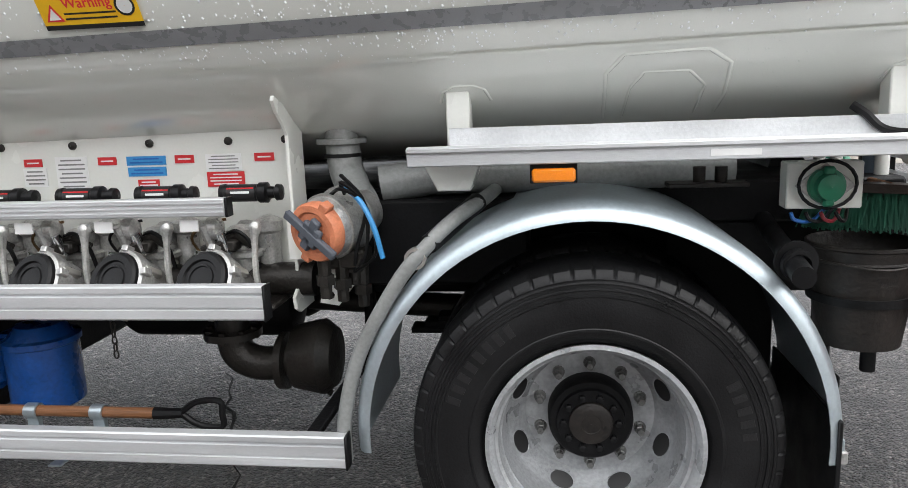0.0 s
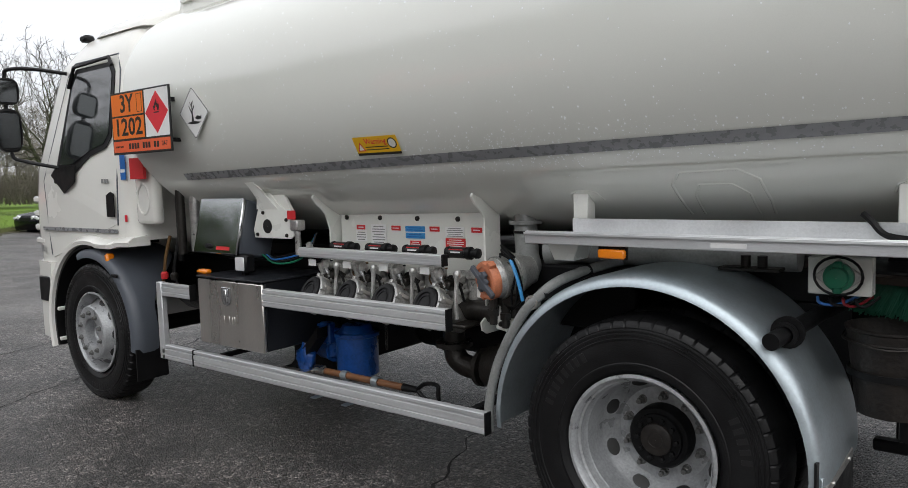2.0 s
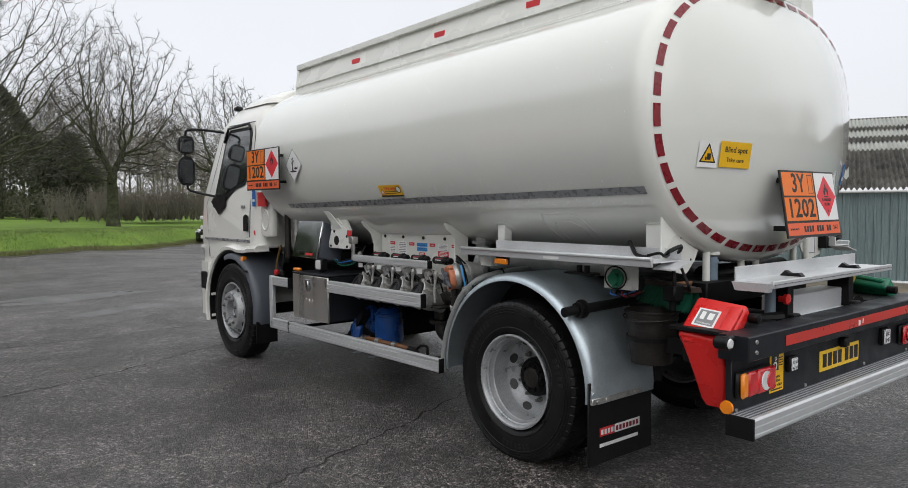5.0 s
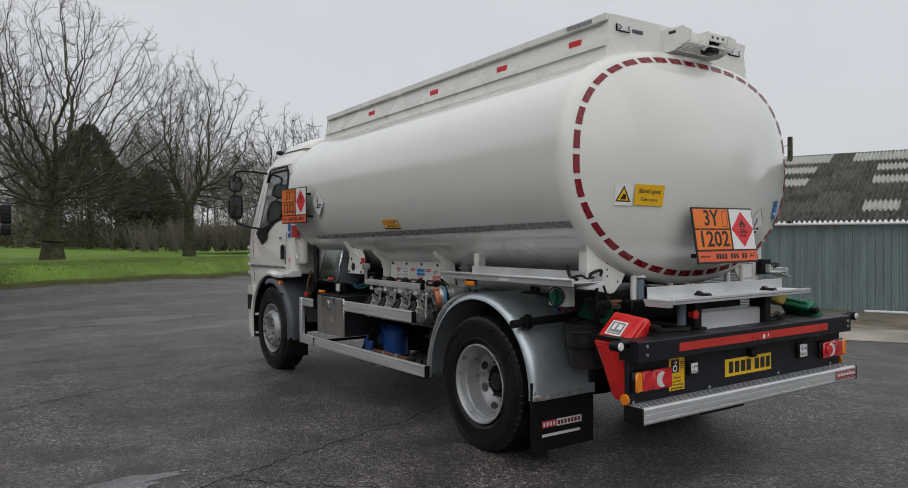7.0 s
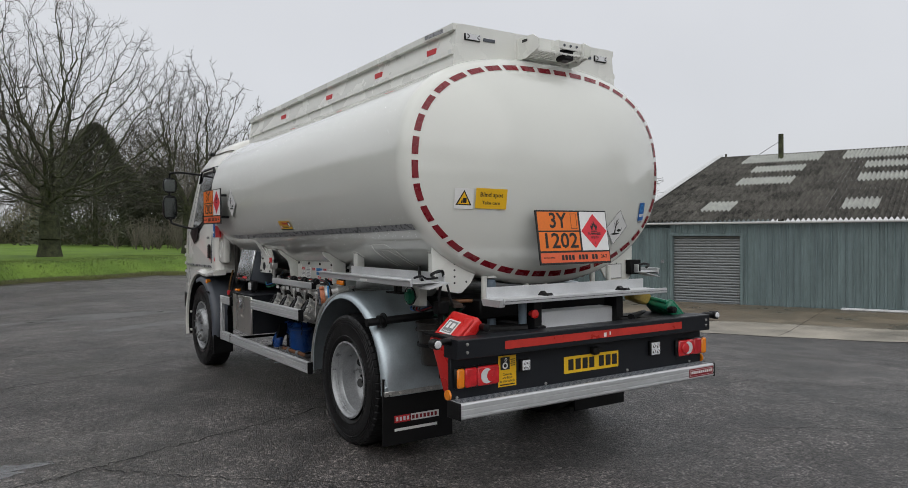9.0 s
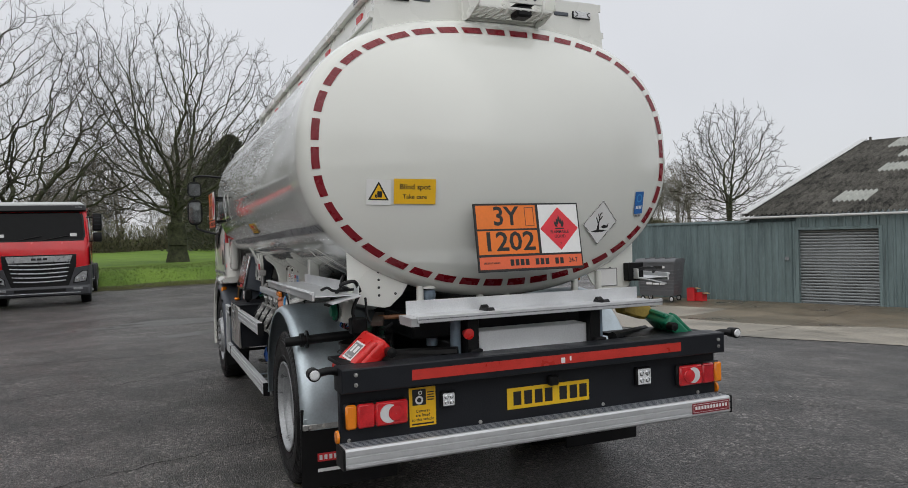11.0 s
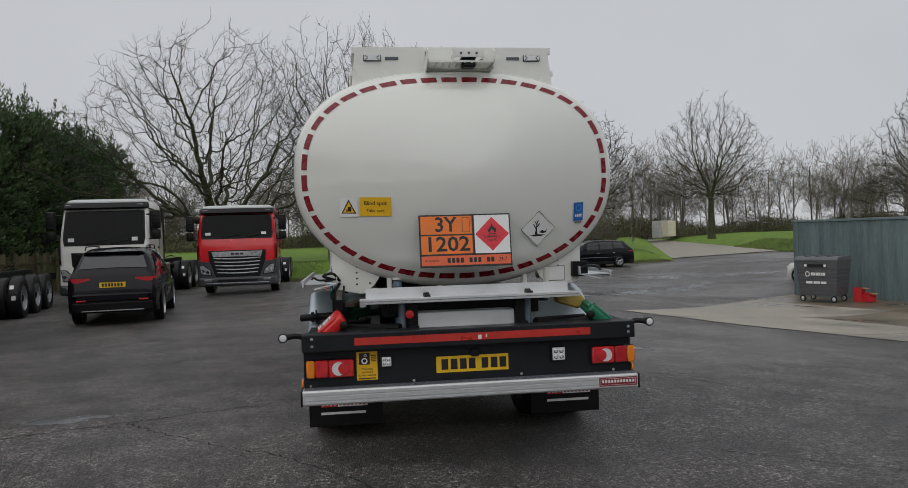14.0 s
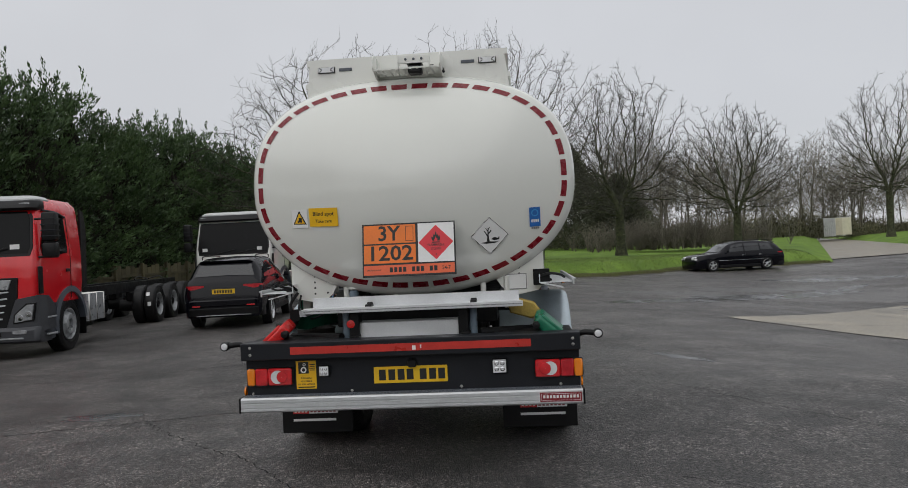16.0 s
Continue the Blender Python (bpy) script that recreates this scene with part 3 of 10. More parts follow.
def stain_edge(u):
    return float(np.interp(u, (-6, -3.4, -1.4, 0.5, 2.2, 3.2, 7, 22), (0.9, 2.6, 6.2, 5.9, 5.4, 4.7, 4.5, 3.8)))


def apron_left(out):
    return float(np.interp(out, (0, 0.5, 1.8, 4.4, 6.4, 8.1, 10.2, 11.2), (-5.95, -5.92, -5.8, -4.9, -3.9, -3.15, -2.42, -2.3))) + 0.04 * math.sin(out * 5.3)


def tapered_slab(out0, out1, right, mat):
    """One strip of the tapering end, between its ragged left edge and the first sawn joint."""
    verts, faces, n, m = [], [], 8, 6
    for j in range(n + 1):
        for i in range(m + 1):
            u = apron_left(out0 + (out1 - out0) * j / n)
            u += (right - u) * i / m
            o = out0 + (min(out1, apron_edge(u)) - out0) * j / n
            p = at_wall(u, o, 0)
            verts.append((p.x, p.y, ground_z(p.x, p.y) + 0.012))
    for j in range(n):
        for i in range(m):
            k = j * (m + 1) + i
            faces.append((k, k + 1, k + m + 2, k + m + 1))
    from_arrays("concrete_slab", verts, faces, mat, apron)


tapered_slab(0.05, 2.58, -1.02, BROWNCONC)
tapered_slab(2.60, 6.08, -1.02, CONCRETE)
tapered_slab(6.10, 11.2, -1.02, CONCRETE)
for k in range(8):
    u0, u1 = -1.0 + k * 2.9, -1.0 + (k + 1) * 2.9 - 0.02
    apron_slab(u0, u1, 0.05, stain_edge, BROWNCONC)
    apron_slab(u0, u1, lambda u: stain_edge(u) + 0.015, apron_edge, CONCRETE)


# cracks and seams in the asphalt
def crack(pts, wide, seed):
    rnd = random.Random(seed)
    P = curve_pts([(x, y, 0) for x, y in pts], 14)
    verts, faces = [], []
    for i, p in enumerate(P):
        d = (P[min(i + 1, len(P) - 1)] - P[max(i - 1, 0)]).normalized()
        s = Vector((-d.y, d.x, 0))
        c = p + s * rnd.uniform(-0.03, 0.03)
        w = wide * rnd.uniform(0.3, 1.1)
        for q in (c - s * w, c + s * w):
            verts.append((q.x, q.y, ground_z(q.x, q.y) + 0.004))
    for i in range(len(P) - 1):
        faces.append((2 * i, 2 * i + 1, 2 * i + 3, 2 * i + 2))
    tagged(from_arrays("asphalt_crack", verts, faces, CRACK), "thin dark crack running across the asphalt", "crack", "cracks in the yard", "structure")


crack([(-2.6, -7.4), (-3.0, -5.5), (-3.4, -4.4), (-3.85, -3.7), (-4.3, -2.4), (-4.9, -1.25), (-5.4, 0.3), (-6.2, 2.0)], 0.010, 1)
crack([(0.75, -6.3), (0.3, -4.9), (-0.15, -3.75), (-0.42, -3.0), (-0.63, -2.5), (-0.93, -1.6), (-1.35, -0.6), (-1.9, 0.6)], 0.009, 2)
crack([(-0.45, -2.95), (-0.02, -2.58), (0.57, -1.93), (0.96, -1.44), (1.6, -0.9), (2.7, -0.3)], 0.006, 6)
crack([(-7.2, -5.6), (-6.9, -4.6), (-6.45, -2.0), (-6.9, 0.4), (-7.8, 2.6)], 0.008, 3)
crack([(-1.7, 2.4), (-0.4, 3.3), (0.5, 4.2), (1.5, 5.6)], 0.008, 4)
crack([(1.6, 1.8), (2.2, 2.9), (2.4, 4.4)], 0.006, 5)


def wet_patch(cx, cy, rx, ry, seed, turn, mat=PUDDLE, over=0.0):
    rnd = random.Random(seed)
    n, verts, faces = 40, [], []
    ph = [rnd.uniform(0, 6.28) for _ in range(5)]
    for f in (0.0, 0.4, 0.75, 1.0):
        for k in range(n):
            a = 2 * math.pi * k / n
            w = 1 + 0.24 * math.sin(2 * a + ph[0]) + 0.18 * math.sin(3 * a + ph[1]) + 0.14 * math.sin(5 * a + ph[2]) + 0.10 * math.sin(9 * a + ph[3]) + 0.07 * math.sin(14 * a + ph[4])
            u, v = rx * w * f * math.cos(a), ry * w * f * math.sin(a)
            x, y = cx + u * math.cos(turn) - v * math.sin(turn), cy + u * math.sin(turn) + v * math.cos(turn)
            verts.append((x, y, ground_z(x, y) + over + 0.005 - 0.0035 * f))
    for j in range(3):
        for k in range(n):
            faces.append((j * n + k, j * n + (k + 1) % n, (j + 1) * n + (k + 1) % n, (j + 1) * n + k))
    tagged(from_arrays("wet_patch", verts, faces, mat, smooth=True), "shallow wet hollow in the broken asphalt", "puddle", "wet patches in the yard", "structure")


def damp_on_apron(u, out, ru, ro):
    p = at_wall(u, out, 0)
    wet_patch(p.x, p.y, ru, ro, int(50 + 9 * u), WALL_TURN, DAMPSHEEN, 0.010)


for cx, cy, rx, ry, turn in ((-13.9, 4.9, 1.7, 0.55, 2.1), (-16.8, 7.6, 2.8, 0.85, 2.3), (-20.6, 11.6, 3.0, 0.8, 2.3), (-26.4, 15.0, 3.6, 0.9, 1.5),
                             (-3.55, 2.95, 0.42, 0.13, 0.83), (-0.72, -3.6, 0.42, 0.13, 1.6)):
    wet_patch(cx, cy, rx, ry, int(200 + 7 * cx), turn, DAMPSHEEN)


for u, out, ru, ro in ((-4.5, 3.4, 0.6, 0.16), (-3.5, 3.2, 0.9, 0.13), (-4.0, 3.9, 0.5, 0.10)):
    damp_on_apron(u, out, ru, ro)
wet_patch(-11.1, -1.2, 0.45, 1.5, 3, 0.15)
wet_patch(-8.9, -1.0, 0.3, 0.8, 5, 0.3)
wet_patch(-10.8, -3.0, 0.25, 0.6, 6, 0.2)
wet_patch(0.9, -6.4, 0.35, 0.7, 7, 0.4)
wet_patch(-17.5, 6.0, 0.8, 2.6, 8, 0.3)
wet_patch(-21.5, 9.6, 0.9, 3.2, 9, 0.25)


# ---- the tanker truck ----
truck = thing("tanker_truck", "white two-axle fuel tanker truck parked on wet asphalt", "truck")
TZ, TW, TH = 2.085, 1.258, 0.845


def tank_outline(a, grow=0.0):
    """A point of the tank's section: fuller above, rounder below."""
    c, s = math.cos(a), math.sin(a)
    n = 2.62 if s > 0 else 2.1
    w, h = TW + grow, TH + grow
    r = (abs(c / w) ** n + abs(s / h) ** n) ** (-1 / n)
    return r * c, TZ + r * s


def tilt(x):
    return 0.019 * (x - 1.0)


def tank_front_x(z):
    return -3.52 + 0.34 * max(0.0, (2.1 - z) / 0.84) ** 1.6


SEG = 96
rings = []
stations = [("f", 0.0), ("f", 0.25), ("f", 0.5), ("f", 0.75), ("f", 0.93), ("f", 1.0)]
angles = [2 * math.pi * k / SEG for k in range(SEG)]
for _, s in stations:                                   # front dome
    k = math.sin(s * math.pi / 2)
    dome = 0.22 * (1 - s * s)
    rings.append([(tank_front_x(TZ + (z - TZ) * s) - dome * 0.9 + (0 if s < 1 else 0.0), y * (s if s else 0.001), TZ + (z - TZ) * (s if s else 0.001))
                  for y, z in (tank_outline(a) for a in angles)])
for x in (-3.0, -2.6, -2.2, -1.8, -1.4, -1.0, -0.6, -0.2, 0.2, 0.6, 0.92):
    rings.append([(x, *tank_outline(a)) for a in angles])
KN = 0.085                                              # knuckle between shell and rear dish
for k in range(1, 7):
    a2 = k / 6 * math.pi / 2 * 0.86
    x, cut = 0.92 + KN * math.sin(a2) + 0.02 * k / 6, KN * (1 - math.cos(a2))
    rings.append([(x, *tank_outline(a, -cut)) for a in angles])
xk, cutk = x, cut
for s in (0.97, 0.9, 0.8, 0.65, 0.5, 0.3, 0.12, 0.001):
    xr = xk + 0.235 * (1 - s ** 2.0)
    rings.append([(xr, y * s, TZ + (z - TZ) * s) for y, z in (tank_outline(a, -cutk) for a in angles)])


def dish_x(y, z):
    """The rear dish's x at a place on it."""
    a = math.atan2(z - TZ, y)
    yy, zz = tank_outline(a, -cutk)
    s = min(1.0, math.hypot(y, z - TZ) / math.hypot(yy, zz - TZ))
    return xk + 0.235 * (1 - s * s)


def tank_side_y(z, grow=0.0):
    lo, hi = -math.pi / 2, math.pi / 2
    for _ in range(40):
        midv = (lo + hi) / 2
        lo, hi = (midv, hi) if tank_outline(midv, grow)[1] < z else (lo, midv)
    return -tank_outline(lo, grow)[0]


rings = [[(x, y, z + tilt(x)) for x, y, z in ring] for ring in rings]
tank = part("tank", ring_loft(bmesh.new(), rings), WHITE, truck, "glossy white elliptical tank barrel with rain drops", 35)

# dashes of dark red tape round the rear rim
def tape_dash(a0, a1):
    bm = bmesh.new()
    rows = []
    n = 6
    for i in range(n + 1):
        a = a0 + (a1 - a0) * i / n
        row = []
        for dd in (0.042, 0.028, 0.014, 0.0):
            y, z = tank_outline(a, -cutk)
            ln = math.hypot(y, z - TZ)
            s = 1 - dd / ln
            yy, zz = y * s, TZ + (z - TZ) * s
            row.append((xk + 0.235 * (1 - s * s) + 0.003, yy, zz))
        rows.append([bm.verts.new(p) for p in row])
    for r0, r1 in zip(rows, rows[1:]):
        for i in range(3):
            bm.faces.new((r0[i], r0[i + 1], r1[i + 1], r1[i]))
    part("reflective_dash", bm, REDTAPE, tank, "", 60)


# equal arc lengths for the dashes
arc_a = [2 * math.pi * k / 720 for k in range(721)]
arc_p = [tank_outline(a, -cutk) for a in arc_a]
arc_s = np.cumsum([0] + [math.hypot(p[0] - q[0], p[1] - q[1]) for p, q in zip(arc_p, arc_p[1:])])
for k in range(40):
    s0 = arc_s[-1] * (k + 0.11) / 40
    s1 = arc_s[-1] * (k + 0.87) / 40
    tape_dash(float(np.interp(s0, arc_s, arc_a)), float(np.interp(s1, arc_s, arc_a)))


# grey reflective band and weld seam along the side
def side_band(name, x0, x1, z0, z1, mat, grow, parent, label=""):
    bm = bmesh.new()
    xs = np.linspace(x0, x1, 14)
    zs = [z0 + (z1 - z0) * k / 4 for k in range(5)]
    grid = [[bm.verts.new((x, tank_side_y(z, grow), z + tilt(x))) for z in zs] for x in xs]
    for a, b in zip(grid, grid[1:]):
        for i in range(4):
            bm.faces.new((a[i], a[i + 1], b[i + 1], b[i]))
    return part(name, bm, mat, parent, label, 60)


side_band("reflective_band", -3.05, 0.94, 1.662, 1.704, GREYTAPE, 0.003, tank, "grey honeycomb reflective band")
side_band("weld_seam", -3.1, 0.93, 1.585, 1.593, WHITE, 0.006, tank)


def shell_point(x, zt, grow=0.0):
    """A point on the near side of the barrel; zt is the height before the barrel's tilt."""
    return (x, tank_side_y(zt, grow), zt + tilt(x))


def pressed_line(name, pts, r, closed=False):
    bm = bmesh.new()
    P = []
    loop = pts + ([pts[0]] if closed else [])
    for (xa, za), (xb, zb) in zip(loop, loop[1:]):
        for k in range(6):
            P.append(shell_point(xa + (xb - xa) * k / 6, za + (zb - za) * k / 6, -r * 0.6))
    P.append(shell_point(*loop[-1], -r * 0.6))
    tube(bm, P, r, 8, not closed)
    return part(name, bm, WHITE, tank, "", 60)


pressed_line("pressed_pad", [(0.05, 1.40), (0.045, 1.525), (0.09, 1.57), (0.31, 1.572), (0.375, 1.535), (0.385, 1.45), (0.375, 1.40)], 0.008)
pressed_line("pressed_pad", [(0.105, 1.40), (0.115, 1.48), (0.15, 1.522), (0.27, 1.52), (0.322, 1.48), (0.318, 1.40)], 0.006)
for xc in (-0.355, 0.86):
    pressed_line("weld_pad", [(xc - 0.075, 1.47), (xc - 0.06, 1.50), (xc - 0.03, 1.513), (xc + 0.03, 1.513), (xc + 0.06, 1.50), (xc + 0.075, 1.47)], 0.006)
rnd = random.Random(12)
dv, df = [], []
for k in range(1500):
    near = k < 820
    x = rnd.gauss(-0.55, 0.62) if near else rnd.uniform(-2.9, 0.9)
    zt = rnd.gauss(1.69, 0.05) if near else 1.62 + 0.95 * rnd.random() ** 1.7
    if not (-3.0 < x < 0.9):
        continue
    r = rnd.choice((0.0014, 0.0018, 0.0022, 0.003, 0.0038))
    c = Vector(shell_point(x, zt))
    e = 0.01
    slope = (tank_side_y(zt + e) - tank_side_y(zt - e)) / (2 * e)
    out = Vector((0, -1, slope)).normalized()
    up = out.cross(Vector((1, 0, 0))).normalized()
    i = len(dv)
    for q, (rad, hgt) in enumerate(((1.0, 0.0), (0.7, 0.55))):
        for j in range(6):
            a = 2 * math.pi * j / 6
            dv.append(c + Vector((1, 0, 0)) * (math.cos(a) * r * rad) + up * (math.sin(a) * r * rad * 1.25) + out * (hgt * r))
    dv.append(c + out * (r * 0.75))
    dv.append(c + out * (r * 0.75))
    for j in range(6):
        j2 = (j + 1) % 6
        df.append((i + j, i + j2, i + 6 + j2, i + 6 + j))
        df.append((i + 6 + j, i + 6 + j2, i + 12, i + 13))
drops = from_arrays("rain_water", dv, df, DROPS, tank, "rain drops beading on the paint, their glints put in as opaque white", True)
tagged(drops, "rain drops beading on the paint, their glints put in as opaque white", "", "", "stuff")

# the top box (valance round the manlids)
topbox = bmesh.new()
prism(topbox, [(-0.815, 2.64), (0.815, 2.64), (0.762, 3.10), (0.735, 3.118), (-0.735, 3.118), (-0.762, 3.10)], 0.90, 0.934, "x")
top_box = part("top_box", topbox, PLATEWHITE, truck, "white valance box along the tank's top", 30)
for s in (1, -1):
    for nm, prof in (("valance_side", ((0.80, 3.055), (0.83, 2.93), (0.87, 2.62), (0.85, 2.62), (0.81, 2.93), (0.785, 3.055))),
                     ("valance_rail", ((0.765, 3.05), (0.84, 3.05), (0.84, 3.095), (0.765, 3.095))),
                     ("valance_rib", ((0.83, 2.915), (0.855, 2.91), (0.858, 2.875), (0.835, 2.875)))):
        bm = bmesh.new()
        rr = []
        for x, lift in ((-3.5, -0.075), (-1.2, -0.025), (0.80, 0.018), (0.928, 0.022)):
            rr.append([(x, s * (y - 0.052), z + lift) for y, z in prof])
        ring_loft(bm, rr)
        part(nm, bm, PLATEWHITE, top_box, "", 25)
fe = bmesh.new()
prism(fe, [(-0.81, 2.60), (0.81, 2.60), (0.76, 3.02), (-0.76, 3.02)], -3.53, -3.5, "x")
part("valance_end", fe, PLATEWHITE, top_box)

# ---- chassis ----
ch = bmesh.new()
for s in (1, -1):
    box(ch, -4.9, 1.42, s * 0.40 - 0.035, s * 0.40 + 0.035, 0.74, 1.0, 0.006)
for x in (-3.1, -2.0, -0.9, 0.3, 1.2):
    box(ch, x - 0.05, x + 0.05, -0.38, 0.38, 0.78, 0.96, 0.006)
box(ch, -3.4, 1.0, -0.62, 0.62, 1.02, 1.16, 0.01)
part("chassis_frame", ch, BLACK, truck, "black chassis frame")
ax = bmesh.new()
tube(ax, [(0, -0.85, 0.495), (0, 0.85, 0.495)], 0.085, 16)
revolve(ax, [(-0.2, 0.09), (-0.14, 0.2), (0.0, 0.24), (0.14, 0.2), (0.2, 0.09)], "x", 20, (0, 0.05, 0.495), cap=True)
part("rear_axle", ax, BLACK, truck)
ax = bmesh.new()
tube(ax, [(-4.27, -0.85, 0.47), (-4.27, 0.85, 0.47)], 0.06, 12)
part("front_axle", ax, BLACK, truck)
for s in (1, -1):
    sp = bmesh.new()
    for k in range(4):
        box(sp, -0.62 + k * 0.05, 0.62 - k * 0.05, s * 0.52 - 0.04, s * 0.52 + 0.04, 0.62 + k * 0.022, 0.64 + k * 0.022)
    tube(sp, [(0.25, s * 0.6, 0.3), (0.25, s * 0.6, 0.72)], 0.07, 12)
    part("rear_spring", sp, BLACK, truck)
# unseen gearbox, shaft, air tanks and far-side boxes, added to darken under the truck
gb = bmesh.new()
ring_loft(gb, [[(x, r * math.cos(a), 0.72 + 0.9 * r * math.sin(a)) for a in [radians(30 * k) for k in range(12)]] for x, r in ((-4.7, 0.30), (-3.9, 0.33), (-3.5, 0.24), (-3.0, 0.20), (-2.7, 0.10))])
part("gearbox", gb, DARKSTEEL, truck, "", 40)
ps = bmesh.new()
tube(ps, [(-2.75, 0, 0.70), (-0.25, 0.05, 0.53)], 0.055, 14)
part("drive_shaft", ps, DARKSTEEL, truck)
part("battery_box", B(-1.75, -1.05, 0.50, 1.16, 0.46, 0.98, 0.03), BLACK, truck, "unseen black box on the far side, added to block light")
ftk = bmesh.new()
ring_loft(ftk, [[(x, 0.86 + 0.30 * math.copysign(abs(math.cos(a)) ** 0.6, math.cos(a)), 0.71 + 0.29 * math.copysign(abs(math.sin(a)) ** 0.6, math.sin(a))) for a in [radians(15 * k) for k in range(24)]] for x in (-3.05, -3.0, -1.9, -1.85)])
part("fuel_tank", ftk, ANTHRACITE, truck, "unseen dark tank on the far side, added to block light", 40)
for y, z in ((0.10, 0.62), (-0.18, 0.62)):
    at_ = bmesh.new()
    revolve(at_, [(-1.95, 0.02), (-1.92, 0.11), (-1.88, 0.13), (-1.22, 0.13), (-1.18, 0.11), (-1.15, 0.02)], "x", 20, (0, y, z), cap=True)
    part("air_tank", at_, BLACK, truck, "", 40)
for z in (0.42, 0.68):
    part("unseen_guard_rail", B(-3.1, -0.72, 1.17, 1.20, z, z + 0.11, 0.006), ALU, truck)

# ---- wheels ----
R = 0.512


def tyre_mesh(key, half):
    """Worn truck tyre: rounded shoulder with short tread notches, ribs and bead rings on the wall."""
    prof = [(-0.62, 0.292), (-0.80, 0.303), (-0.90, 0.318), (-0.96, 0.332), (-0.985, 0.338), (-0.985, 0.344), (-0.965, 0.347), (-1.0, 0.372), (-1.012, 0.395),
            (-1.005, 0.418), (-0.995, 0.432), (-1.012, 0.434), (-1.012, 0.440), (-0.975, 0.442), (-0.970, 0.450), (-0.992, 0.452), (-0.985, 0.458), (-0.950, 0.460), (-0.948, 0.467), (-0.966, 0.469), (-0.955, 0.474), (-0.925, 0.476),
            (-0.93, 0.480), (-0.90, 0.492), (-0.83, 0.503), (-0.72, 0.508), (-0.45, R - 0.001), (0, R)]
    prof = prof + [(-a, r) for a, r in reversed(prof[:-1])]
    seg = 504
    rings = []
    for a, r in prof:
        ring = []
        for k in range(seg):
            cut = 0.0045 if (k % 9 == 0 and r > 0.490 and abs(a) > 0.6) else 0.0
            t = 2 * math.pi * k / seg
            rr, aa = r - cut, a - (0.03 * (1 if a > 0 else -1) if cut else 0.0)
            z = math.sin(t) * rr
            if z < -0.492:
                z = -0.492 - (z + 0.492) * 0.02
            ring.append((math.cos(t) * rr, aa * half, z))
        rings.append(ring)
    return mesh_of(key, ring_loft(bmesh.new(), rings, True, False), RUBBER, 28)


def wall_mark_mesh(half):
    """A raised block of the sidewall, at the top of the tyre."""
    bm = bmesh.new()
    ring_loft(bm, [[(x * r / 0.41, -half * 1.004 - o, r) for x in (-w, w)] + [(x * r / 0.41, -half * 0.97, r) for x in (w, -w)] for r, w, o in ((0.386, 0.009, -0.002), (0.388, 0.010, 0.0022), (0.424, 0.010, 0.0016), (0.426, 0.009, -0.002))])
    return mesh_of("sidewall_mark", bm, RUBBERMARK, 20)


TYRE = tyre_mesh("tyre", 0.135)
WALL_MARK = wall_mark_mesh(0.135)


def rim_mesh(front):
    bm = bmesh.new()
    if front:   # convex disc
        prof = [(0.10, 0.285), (-0.105, 0.285), (-0.118, 0.292), (-0.122, 0.300), (-0.128, 0.300), (-0.130, 0.288), (-0.115, 0.278),
                (-0.07, 0.268), (-0.05, 0.262), (-0.055, 0.25), (-0.10, 0.215), (-0.150, 0.20), (-0.158, 0.19), (-0.158, 0.12), (-0.150, 0.105), (-0.08, 0.10)]
    else:       # deep dish
        prof = [(0.14, 0.285), (-0.105, 0.285), (-0.118, 0.292), (-0.122, 0.300), (-0.128, 0.300), (-0.130, 0.288), (-0.118, 0.278),
                (-0.095, 0.274), (-0.09, 0.266), (-0.055, 0.262), (-0.048, 0.257), (0.056, 0.252), (0.072, 0.246), (0.116, 0.206), (0.128, 0.194), (0.128, 0.12), (0.133, 0.105)]
    revolve(bm, prof, "y", 80)
    return mesh_of("rim", bm, RIM, 30)


RIMS = {True: rim_mesh(True), False: rim_mesh(False)}


def slot_mesh(front):
    """One oval hand hole, at the top of the disc, with a dark sunken floor."""
    bm = bmesh.new()
    rr, ha, hr = (0.231, 0.043, 0.021) if front else (0.2265, 0.040, 0.019)
    rings = []
    for grow, deep in ((1.06, -0.0035), (1.0, -0.005), (0.93, -0.0036)):
        ring = []
        for t in range(20):
            b2 = 2 * math.pi * t / 20
            r = rr + hr * grow * math.sin(b2)
            y0 = (-0.055 - (0.25 - r) * 1.28) if front else (0.072 + (0.246 - r) * 1.10)
            ring.append((ha * grow * math.cos(b2), y0 + deep, r))
        rings.append(ring)
    ring_loft(bm, rings, True, False)
    bm.faces.new([bm.verts.new(p) for p in rings[-1]])
    me = mesh_of("hand_hole", bm, [RIM, INK], 0)
    for p in me.polygons:
        if len(p.vertices) > 4:
            p.material_index = 1
    return me


SLOTS = {True: slot_mesh(True), False: slot_mesh(False)}


def nut_mesh():
    bm = bmesh.new()
    revolve(bm, [(0, 0.0175), (-0.008, 0.0175), (-0.010, 0.0150), (-0.028, 0.0150), (-0.030, 0.0115), (-0.046, 0.0110), (-0.047, 0.001)], "y", 6)
    revolve(bm, [(0, 0.019), (-0.006, 0.019), (-0.008, 0.012)], "y", 14)
    return mesh_of("wheel_nut", bm, NUTSTEEL, 25)


NUT = nut_mesh()


